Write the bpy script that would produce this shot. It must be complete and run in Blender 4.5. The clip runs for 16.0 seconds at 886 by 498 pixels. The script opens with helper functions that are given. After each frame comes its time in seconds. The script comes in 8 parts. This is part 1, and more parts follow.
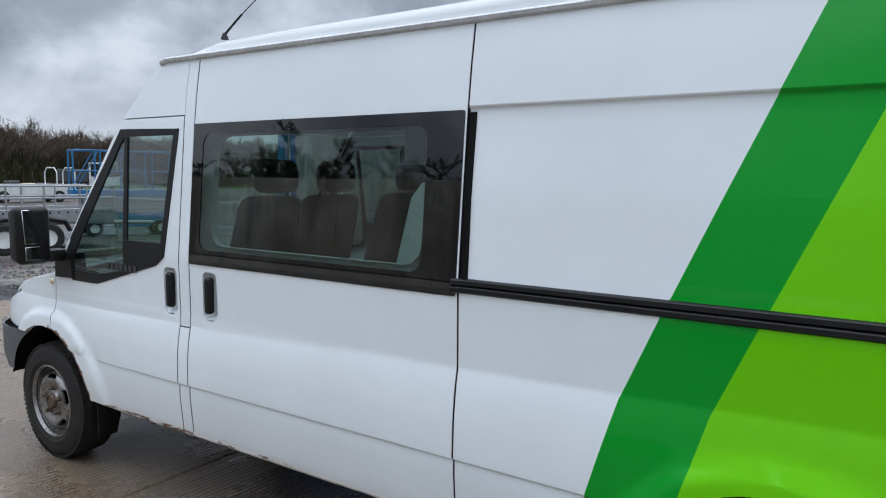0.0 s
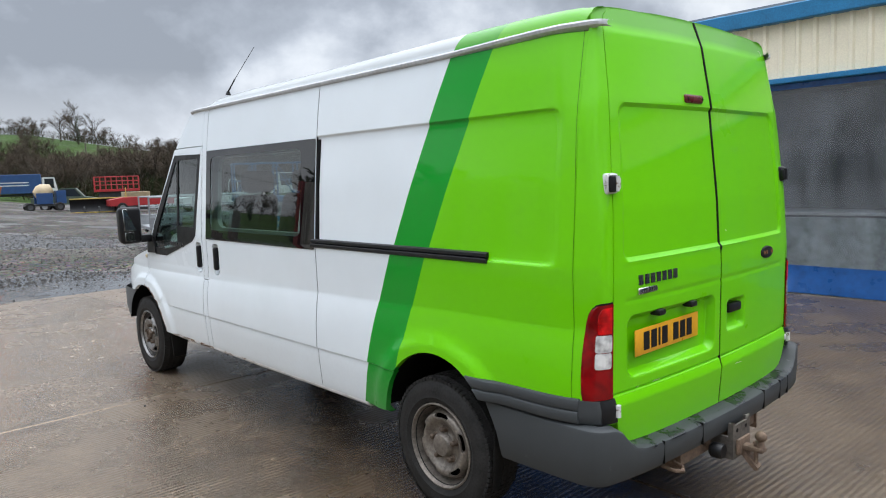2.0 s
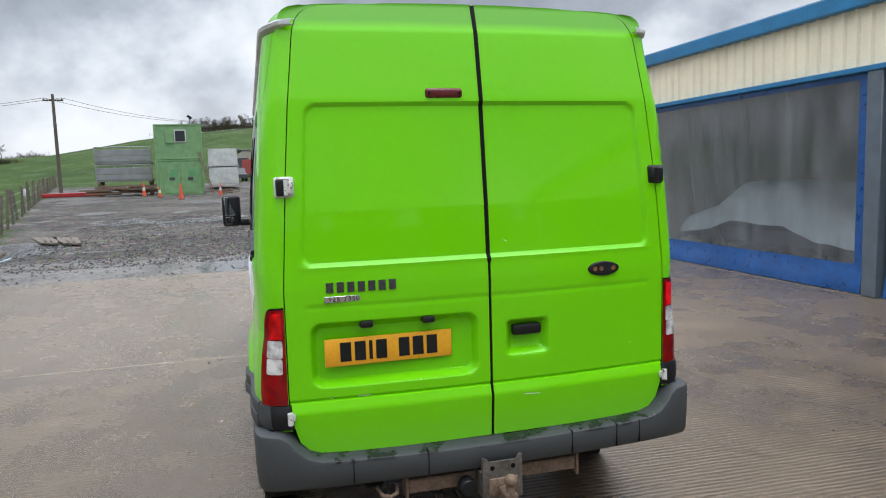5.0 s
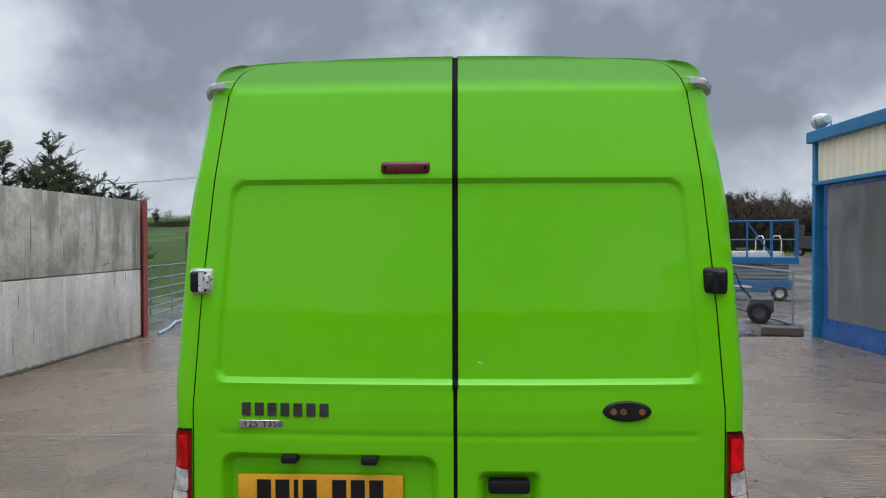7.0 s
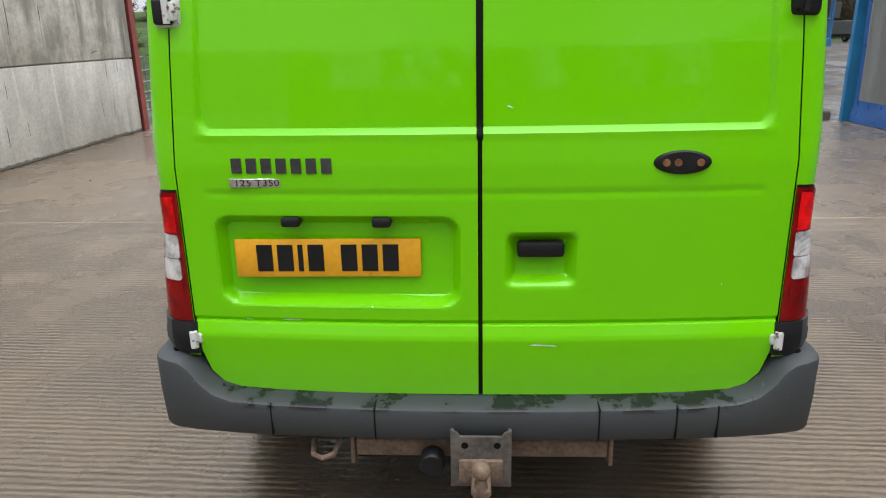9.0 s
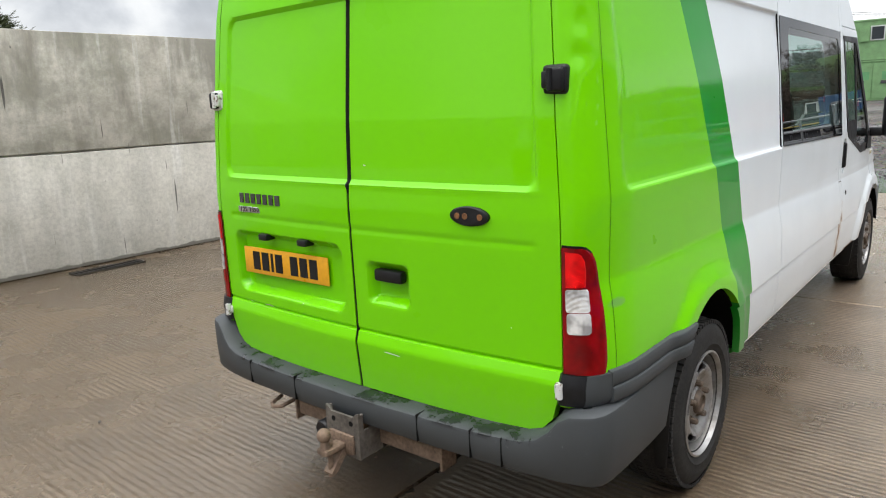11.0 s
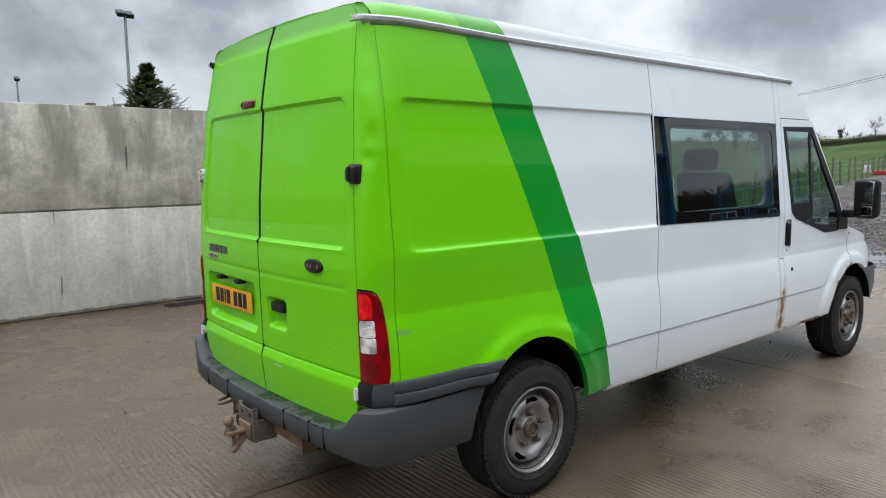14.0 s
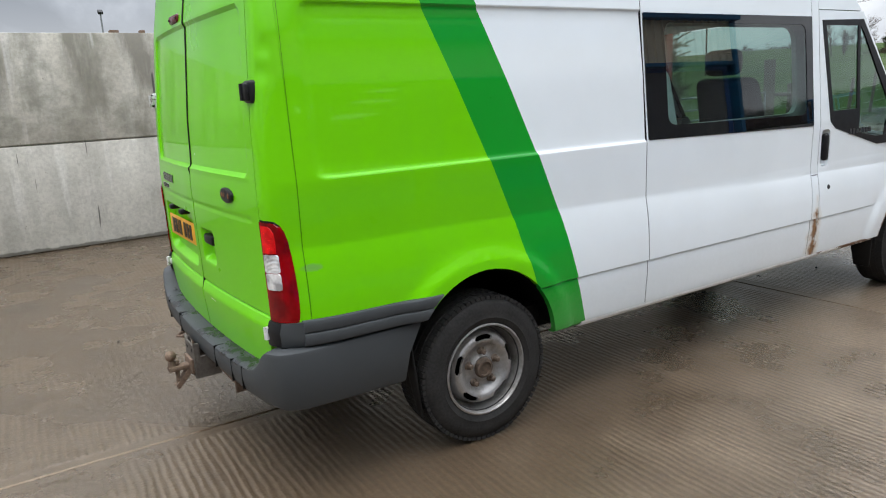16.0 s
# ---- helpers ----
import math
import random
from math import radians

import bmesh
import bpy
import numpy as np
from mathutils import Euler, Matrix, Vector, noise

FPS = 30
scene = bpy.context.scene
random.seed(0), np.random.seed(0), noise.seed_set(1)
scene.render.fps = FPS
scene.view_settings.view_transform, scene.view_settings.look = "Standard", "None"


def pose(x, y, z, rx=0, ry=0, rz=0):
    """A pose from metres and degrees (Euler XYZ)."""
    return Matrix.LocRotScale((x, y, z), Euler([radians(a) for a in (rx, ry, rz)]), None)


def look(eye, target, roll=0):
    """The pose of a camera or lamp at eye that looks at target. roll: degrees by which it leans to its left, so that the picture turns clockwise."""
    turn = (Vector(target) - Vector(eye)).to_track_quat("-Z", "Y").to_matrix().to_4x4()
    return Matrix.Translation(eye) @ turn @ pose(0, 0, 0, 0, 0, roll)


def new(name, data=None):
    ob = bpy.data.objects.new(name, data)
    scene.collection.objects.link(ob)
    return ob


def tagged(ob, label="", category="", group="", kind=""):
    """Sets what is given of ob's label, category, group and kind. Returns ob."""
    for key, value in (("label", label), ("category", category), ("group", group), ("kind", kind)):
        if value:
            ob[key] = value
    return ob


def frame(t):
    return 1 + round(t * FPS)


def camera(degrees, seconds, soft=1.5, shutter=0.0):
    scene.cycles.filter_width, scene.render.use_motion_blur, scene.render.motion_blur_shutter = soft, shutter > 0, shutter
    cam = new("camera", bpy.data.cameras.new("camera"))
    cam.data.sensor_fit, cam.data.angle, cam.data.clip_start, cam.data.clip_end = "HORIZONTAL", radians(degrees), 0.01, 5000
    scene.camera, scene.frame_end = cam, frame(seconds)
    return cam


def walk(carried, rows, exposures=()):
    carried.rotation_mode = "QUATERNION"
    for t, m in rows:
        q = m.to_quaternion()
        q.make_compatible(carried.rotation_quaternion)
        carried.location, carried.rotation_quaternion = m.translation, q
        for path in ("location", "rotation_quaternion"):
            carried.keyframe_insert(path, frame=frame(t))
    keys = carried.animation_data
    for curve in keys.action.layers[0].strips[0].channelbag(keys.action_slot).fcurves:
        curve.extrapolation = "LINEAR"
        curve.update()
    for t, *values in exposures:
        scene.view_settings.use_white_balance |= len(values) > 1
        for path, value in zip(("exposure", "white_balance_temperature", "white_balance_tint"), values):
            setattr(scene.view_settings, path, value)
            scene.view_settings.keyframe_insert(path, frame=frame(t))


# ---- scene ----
cam = camera(64.5, 16.0, soft=1.1)
PATH = [
    (0, (0.745, 2.98, 1.663), (1.854, 1.328, 1.457), 0.6),
    (0.5, (0.152, 2.997, 1.663), (1.448, 1.491, 1.436), 1.0),
    (1, (-0.43, 3.084, 1.64), (0.938, 1.647, 1.386), 0.3),
    (1.5, (-0.977, 3.141, 1.631), (0.465, 1.775, 1.394), -0.5),
    (2, (-1.483, 3.146, 1.65), (-0.013, 1.805, 1.443), -2.0),
    (2.5, (-1.888, 3.185, 1.658), (-0.391, 1.876, 1.443), -2.2),
    (3, (-2.19, 2.91, 1.632), (-0.6, 1.719, 1.399), -1.9),
    (3.5, (-2.382, 2.506, 1.619), (-0.708, 1.431, 1.416), -4.5),
    (4, (-2.516, 1.995, 1.637), (-0.762, 1.059, 1.413), -4.4),
    (4.2, (-2.635, 1.774, 1.612), (-0.847, 0.905, 1.394), -4.0),
    (6.3, (-2.67, 0.068, 1.714), (-0.674, 0.056, 1.584), -0.4),
    (6.5, (-2.535, 0.023, 1.724), (-0.537, 0.042, 1.643), -0.7),
    (7, (-2.095, -0.041, 1.725), (-0.096, 0.031, 1.7), -0.2),
    (7.5, (-1.858, 0.016, 1.708), (0.138, 0.012, 1.579), -1.0),
    (8, (-1.786, 0.058, 1.635), (0.188, 0.041, 1.313), -0.3),
    (8.5, (-1.775, 0.069, 1.571), (0.171, 0.045, 1.114), -0.9),
    (8.7, (-1.778, 0.07, 1.534), (0.152, 0.06, 1.01), -0.9),
    (10.8, (-1.627, -1.634, 1.528), (-0.097, -0.448, 1.027), -1.8),
    (11, (-1.656, -1.806, 1.539), (-0.137, -0.569, 1.139), -2.4),
    (11.5, (-1.598, -2.344, 1.595), (-0.133, -1.02, 1.278), -2.4),
    (12, (-1.497, -2.764, 1.651), (-0.17, -1.279, 1.464), -1.5),
    (12.5, (-1.473, -2.8, 1.712), (-0.151, -1.301, 1.632), -2.3),
    (13, (-1.427, -2.799, 1.645), (-0.12, -1.307, 1.384), -1.1),
    (13.5, (-1.413, -2.891, 1.602), (-0.189, -1.343, 1.28), -0.8),
    (14, (-1.452, -3.218, 1.604), (-0.18, -1.69, 1.383), -1.0),
    (14.5, (-1.39, -3.579, 1.645), (-0.071, -2.081, 1.522), -2.1),
    (15, (-1.248, -3.848, 1.657), (0.005, -2.299, 1.492), -2.0),
    (15.5, (-1.044, -3.678, 1.603), (0.138, -2.086, 1.343), -3.0),
    (16, (-0.735, -3.353, 1.556), (0.316, -1.707, 1.124), -3.0),
]
EXPOSURE = [(0.0, -0.35, 6100, 10), (1.0, -0.20, 6250, 10), (2.0, -0.05, 6400, 10), (4.2, -0.05, 6450, 10), (6.4, -0.40, 6350, 10), (7.0, -0.50, 6200, 10), (7.5, -0.49, 6250, 10), (8.5, -0.19, 6550, 10), (10.8, 0.20, 6850, 10), (11.0, 0.20, 6850, 10), (11.5, 0.09, 6800, 10), (12.0, -0.22, 6350, 10), (12.5, -0.57, 6200, 10), (13.0, -0.33, 6350, 10), (13.5, -0.08, 6500, 10), (14.0, -0.15, 6450, 10), (14.5, -0.23, 6300, 10), (15.0, -0.25, 6200, 10), (15.5, -0.20, 6400, 10), (16.0, 0.02, 6550, 10)]
walk(cam, [(t, look(eye, target, roll)) for t, eye, target, roll in PATH], EXPOSURE)

# ---- world, sun ----
world = bpy.data.worlds.new("overcast_sky")
scene.world = world
world.use_nodes = True
wn, wl = world.node_tree.nodes, world.node_tree.links
wn.clear()
w_out, w_bg = wn.new("ShaderNodeOutputWorld"), wn.new("ShaderNodeBackground")
w_sky = wn.new("ShaderNodeTexSky")
w_sky.sky_type, w_sky.sun_disc = "NISHITA", False
SUN_EL, SUN_AZ = radians(76), radians(-150)
w_sky.sun_elevation, w_sky.sun_rotation = SUN_EL, radians(90) - SUN_AZ
w_sky.air_density, w_sky.dust_density = 1.5, 3.0


def wmath(op, a, b=None, clamp=False):
    n = wn.new("ShaderNodeMath")
    n.operation, n.use_clamp = op, clamp
    for i, v in enumerate((a, b)):
        if v is None:
            continue
        if isinstance(v, (int, float)):
            n.inputs[i].default_value = v
        else:
            wl.new(v, n.inputs[i])
    return n.outputs[0]


# Clouds lie on a flat layer: the way to the sky is laid out on a plane overhead.
w_co = wn.new("ShaderNodeTexCoord")
w_sep = wn.new("ShaderNodeSeparateXYZ")
wl.new(w_co.outputs["Generated"], w_sep.inputs[0])
w_up = wmath("ADD", wmath("MAXIMUM", w_sep.outputs["Z"], 0.0), 0.75)
w_flat = wn.new("ShaderNodeCombineXYZ")
wl.new(wmath("DIVIDE", w_sep.outputs["X"], w_up), w_flat.inputs[0])
wl.new(wmath("DIVIDE", w_sep.outputs["Y"], w_up), w_flat.inputs[1])


def cloud_noise(scale, detail, rough, shift, warp=0.0):
    m = wn.new("ShaderNodeMapping")
    m.inputs["Location"].default_value, m.inputs["Rotation"].default_value = shift, (0, 0, radians(-42))
    wl.new(w_flat.outputs[0], m.inputs["Vector"])
    n = wn.new("ShaderNodeTexNoise")
    n.inputs["Scale"].default_value, n.inputs["Detail"].default_value = scale, detail
    n.inputs["Roughness"].default_value, n.inputs["Distortion"].default_value = rough, warp
    wl.new(m.outputs[0], n.inputs["Vector"])
    return n.outputs["Fac"]


w_big = cloud_noise(2.0, 4, 0.50, (3.1, 1.7, 0.0), 0.1)
w_mid = cloud_noise(4.6, 12, 0.54, (7.3, 2.2, 4.0), 0.1)
w_sum = wmath("ADD", wmath("MULTIPLY", w_big, 0.45), wmath("MULTIPLY", w_mid, 0.55))
w_ramp = wn.new("ShaderNodeValToRGB")
wl.new(w_sum, w_ramp.inputs[0])
while len(w_ramp.color_ramp.elements) < 5:
    w_ramp.color_ramp.elements.new(0.5)
for e, (p, c) in zip(w_ramp.color_ramp.elements, (
        (0.41, (0.33, 0.365, 0.425)), (0.47, (0.45, 0.495, 0.57)), (0.51, (0.60, 0.65, 0.73)),
        (0.55, (0.77, 0.82, 0.89)), (0.615, (0.97, 1.01, 1.06)))):
    e.position, e.color = p, (*c, 1)
# towards the horizon the layer is seen edge on and pales
w_low = wmath("SUBTRACT", 1.0, wmath("DIVIDE", wmath("MAXIMUM", w_sep.outputs["Z"], 0.0), 0.15), clamp=True)
w_low = wmath("MULTIPLY", w_low, 0.75)
w_pale = wn.new("ShaderNodeMix")
w_pale.data_type = "RGBA"
wl.new(w_low, w_pale.inputs["Factor"])
wl.new(w_ramp.outputs[0], w_pale.inputs["A"])
w_pale.inputs["B"].default_value = (0.86, 0.90, 0.96, 1)
w_mix = wn.new("ShaderNodeMix")
w_mix.data_type = "RGBA"
w_mix.inputs["Factor"].default_value = 0.93
w_dim = wn.new("ShaderNodeVectorMath")
w_dim.operation = "SCALE"
w_dim.inputs["Scale"].default_value = 0.10
wl.new(w_sky.outputs[0], w_dim.inputs[0])
wl.new(w_dim.outputs[0], w_mix.inputs["A"])
# the cloud is thinner, and brighter, down the yard towards the hill
w_ahead = wmath("MAXIMUM", w_sep.outputs["X"], 0.0)
w_thin = wn.new("ShaderNodeVectorMath")
w_thin.operation = "SCALE"
wl.new(w_pale.outputs["Result"], w_thin.inputs[0])
wl.new(wmath("ADD", 0.97, wmath("MULTIPLY", wmath("MULTIPLY", w_ahead, w_ahead), 0.21)), w_thin.inputs["Scale"])
# overhead the layer is thicker and plainer
w_even = wn.new("ShaderNodeMix")
w_even.data_type = "RGBA"
wl.new(wmath("MULTIPLY", wmath("MULTIPLY", wmath("SUBTRACT", w_sep.outputs["Z"], 0.34), 5.0, clamp=True), 0.9), w_even.inputs["Factor"])
wl.new(w_thin.outputs[0], w_even.inputs["A"])
w_even.inputs["B"].default_value = (0.57, 0.605, 0.655, 1)
wl.new(w_even.outputs["Result"], w_mix.inputs["B"])
# an overcast sky is brightest overhead
w_lift = wmath("ADD", 1.0, wmath("MULTIPLY", wmath("MAXIMUM", wmath("SUBTRACT", w_sep.outputs["Z"], 0.34), 0.0), 8.5))
w_all = wn.new("ShaderNodeVectorMath")
w_all.operation = "SCALE"
wl.new(w_mix.outputs["Result"], w_all.inputs[0])
wl.new(w_lift, w_all.inputs["Scale"])
wl.new(w_all.outputs[0], w_bg.inputs["Color"])
w_bg.inputs["Strength"].default_value = 1.0
wl.new(w_bg.outputs[0], w_out.inputs[0])

sun = new("sun", bpy.data.lights.new("sun", "SUN"))
sun.data.energy, sun.data.angle, sun.data.color = 0.86, radians(44), (1.0, 0.975, 0.94)
sun.matrix_world = look((30 * math.cos(SUN_AZ) * math.cos(SUN_EL), 30 * math.sin(SUN_AZ) * math.cos(SUN_EL), 30 * math.sin(SUN_EL)), (0, 0, 0))


# ---- materials ----
class Mat:
    """A node material in the making: short calls for the nodes that the surfaces share."""

    def __init__(self, name, color=(0.5, 0.5, 0.5), rough=0.5, metal=0.0, coat=0.0, spec=0.5):
        self.m = bpy.data.materials.new(name)
        self.m.use_nodes = True
        self.n, self.l = self.m.node_tree.nodes, self.m.node_tree.links
        self.b = self.n["Principled BSDF"]
        self.b.inputs["Base Color"].default_value = (*color, 1)
        self.b.inputs["Roughness"].default_value = rough
        self.b.inputs["Metallic"].default_value = metal
        self.b.inputs["Coat Weight"].default_value = coat
        self.b.inputs["Coat Roughness"].default_value = 0.04
        self.b.inputs["Specular IOR Level"].default_value = spec
        self.bumps = None
        self.co = self.n.new("ShaderNodeTexCoord").outputs["Object"]

    def put(self, a, socket):
        if isinstance(a, (int, float)):
            socket.default_value = a
        elif isinstance(a, tuple):
            socket.default_value = (*a, 1) if len(a) == 3 and len(socket.default_value) == 4 else a
        else:
            self.l.new(a, socket)

    def math(self, op, a, b=0.0, clamp=False):
        n = self.n.new("ShaderNodeMath")
        n.operation, n.use_clamp = op, clamp
        self.put(a, n.inputs[0]), self.put(b, n.inputs[1])
        return n.outputs[0]

    def xyz(self, co=None):
        n = self.n.new("ShaderNodeSeparateXYZ")
        self.l.new(co or self.co, n.inputs[0])
        return n.outputs

    def map(self, scale=(1, 1, 1), turn=(0, 0, 0), co=None):
        n = self.n.new("ShaderNodeMapping")
        n.inputs["Scale"].default_value, n.inputs["Rotation"].default_value = scale, turn
        self.l.new(co or self.co, n.inputs["Vector"])
        return n.outputs[0]

    def noise(self, scale, detail=4, rough=0.55, co=None, warp=0.0):
        n = self.n.new("ShaderNodeTexNoise")
        n.inputs["Scale"].default_value, n.inputs["Detail"].default_value = scale, detail
        n.inputs["Roughness"].default_value, n.inputs["Distortion"].default_value = rough, warp
        self.l.new(co or self.co, n.inputs["Vector"])
        return n.outputs["Fac"]

    def voronoi(self, scale, co=None, out="Distance"):
        n = self.n.new("ShaderNodeTexVoronoi")
        n.inputs["Scale"].default_value = scale
        self.l.new(co or self.co, n.inputs["Vector"])
        return n.outputs[out]

    def wave(self, scale, warp=0.0, axis="X", co=None, detail=2.0):
        n = self.n.new("ShaderNodeTexWave")
        n.wave_type, n.bands_direction = "BANDS", axis
        n.inputs["Scale"].default_value, n.inputs["Distortion"].default_value = scale, warp
        n.inputs["Detail"].default_value = detail
        self.l.new(co or self.co, n.inputs["Vector"])
        return n.outputs["Fac"]

    def ramp(self, fac, *stops):
        n = self.n.new("ShaderNodeValToRGB")
        self.l.new(fac, n.inputs[0])
        while len(n.color_ramp.elements) < len(stops):
            n.color_ramp.elements.new(0.5)
        for e, (p, c) in zip(n.color_ramp.elements, stops):
            e.position = p
            e.color = (*c, 1) if isinstance(c, tuple) else (c, c, c, 1)
        return n.outputs[0]

    def mix(self, fac, a, b, mode="MIX"):
        n = self.n.new("ShaderNodeMix")
        n.data_type, n.blend_type = "RGBA", mode
        self.put(fac, n.inputs["Factor"]), self.put(a, n.inputs["A"]), self.put(b, n.inputs["B"])
        return n.outputs["Result"]

    def random(self):
        return self.n.new("ShaderNodeObjectInfo").outputs["Random"]

    def island(self):
        return self.n.new("ShaderNodeNewGeometry").outputs["Random Per Island"]

    def color(self, a):
        self.put(a, self.b.inputs["Base Color"])
        return self

    def rough(self, a):
        self.put(a, self.b.inputs["Roughness"])
        return self

    def bump(self, height, strength=0.3, dist=0.01):
        n = self.n.new("ShaderNodeBump")
        n.inputs["Strength"].default_value, n.inputs["Distance"].default_value = strength, dist
        self.l.new(height, n.inputs["Height"])
        if self.bumps:
            self.l.new(self.bumps, n.inputs["Normal"])
        self.bumps = n.outputs[0]
        self.l.new(self.bumps, self.b.inputs["Normal"])
        return self


def simple(name, color, rough=0.5, metal=0.0, coat=0.0, vary=0.12, scale=6.0, bump=0.0, fine=60.0, spec=0.5):
    """A plain surface with grime at a large scale and grain at a small one."""
    k = Mat(name, color, rough, metal, coat, spec)
    f = k.math("MULTIPLY", k.math("ADD", k.noise(scale, 5), k.noise(fine, 3)), 0.5)
    lo, hi = tuple(c * (1 - vary) for c in color), tuple(min(1, c * (1 + vary)) for c in color)
    k.color(k.ramp(f, (0.35, lo), (0.65, hi)))
    k.rough(k.ramp(k.noise(scale * 2, 4), (0.3, max(0.02, rough - 0.08)), (0.7, min(1, rough + 0.1))))
    if bump:
        k.bump(k.noise(fine, 4), bump, 0.004)
    return k.m


def van_paint():
    """White van paint with two slanting green bands and a lime rear, road film and light orange peel."""
    k = Mat("van_paint", rough=0.36, coat=0.6, spec=0.06)
    k.b.inputs["Coat Roughness"].default_value = 0.035
    x, y, z = k.xyz()
    x = k.math("ADD", x, 2.8)  # the van's own frame stands at 2.8 m
    up = k.math("MAXIMUM", k.math("SUBTRACT", z, 0.99), 0.0)
    down = k.math("MAXIMUM", k.math("SUBTRACT", 0.99, z), 0.0)
    edge = k.math("ADD", k.math("SUBTRACT", 1.462, k.math("MULTIPLY", up, 0.432)), k.math("MULTIPLY", down, 0.285))
    off = k.math("SUBTRACT", edge, x)
    green = k.math("GREATER_THAN", off, 0.0)
    lime = k.math("GREATER_THAN", off, 0.27)
    film = k.noise(1.6, 5)
    spots = k.noise(38, 4, 0.7)
    white = k.mix(k.ramp(film, (0.4, 0.0), (0.75, 0.5)), (0.76, 0.805, 0.83), (0.67, 0.705, 0.715))
    dark = k.mix(film, (0.004, 0.27, 0.016), (0.008, 0.31, 0.024))
    light = k.mix(film, (0.140, 0.555, 0.0012), (0.166, 0.60, 0.002))
    paint = k.mix(lime, k.mix(green, white, dark), light)
    # spray thrown up along the sills
    low = k.ramp(k.math("ADD", z, k.math("MULTIPLY", k.math("SUBTRACT", spots, 0.5), 0.2)), (0.40, 0.16), (0.66, 0.0))
    paint = k.mix(low, paint, (0.30, 0.27, 0.23))
    # grey-green weather film on the roof, colour also darkened to offset bright overhead light
    crown = k.ramp(k.math("SUBTRACT", k.math("ADD", z, k.math("MULTIPLY", k.math("SUBTRACT", film, 0.5), 0.03)), 2.0), (0.212, 0.0), (0.245, 0.75))
    paint = k.mix(crown, paint, k.mix(green, (0.30, 0.31, 0.30), (0.09, 0.30, 0.02)))
    # a grey scuff behind the right tail light
    sx, sz = k.math("DIVIDE", k.math("SUBTRACT", x, 0.225), 0.060), k.math("DIVIDE", k.math("SUBTRACT", z, 0.945), 0.022)
    scuff = k.math("ADD", k.math("ADD", k.math("MULTIPLY", sx, sx), k.math("MULTIPLY", sz, sz)), k.math("MULTIPLY", k.math("GREATER_THAN", y, 0.0), 9.0))
    paint = k.mix(k.ramp(k.math("ADD", scuff, k.math("MULTIPLY", spots, 0.8)), (0.55, 0.45), (1.2, 0.0)), paint, (0.16, 0.19, 0.15))
    # rust: at the foot of the right door post and on the lips of the front arches
    ragged = k.math("MULTIPLY", k.math("SUBTRACT", k.noise(16, 5, 0.7), 0.5), 0.16)
    post = k.math("ADD", k.math("ABSOLUTE", k.math("SUBTRACT", x, 3.607)), k.math("MAXIMUM", k.math("MULTIPLY", k.math("SUBTRACT", z, 0.62), 0.35), 0.0))
    post = k.math("ADD", k.math("ADD", post, ragged), k.math("MULTIPLY", k.math("GREATER_THAN", y, 0.0), 1.0))
    gx, gz = k.math("SUBTRACT", x, 4.845), k.math("SUBTRACT", z, 0.355)
    lip = k.math("SQRT", k.math("ADD", k.math("MULTIPLY", gx, gx), k.math("MULTIPLY", gz, gz)))
    lip = k.math("ADD", k.math("SUBTRACT", lip, 0.438), k.math("MULTIPLY", ragged, 0.5))
    paint = k.mix(k.ramp(post, (0.03, 0.45), (0.085, 0.0)), paint, (0.50, 0.36, 0.20))
    paint = k.mix(k.ramp(post, (0.010, 1.0), (0.042, 0.0)), paint, k.mix(k.noise(30, 4), (0.36, 0.17, 0.06), (0.06, 0.028, 0.015)))
    k.color(k.mix(k.ramp(k.math("ADD", lip, k.math("MULTIPLY", k.math("GREATER_THAN", gx, -0.05), 1.0)), (0.0, 1.0), (0.014, 0.0)), paint, (0.13, 0.055, 0.025)))
    k.rough(k.ramp(film, (0.3, 0.26), (0.7, 0.42)))
    k.bump(k.noise(140, 2), 0.015, 0.001)
    k.bump(k.noise(2.2, 2), 0.05, 0.03)
    return k.m


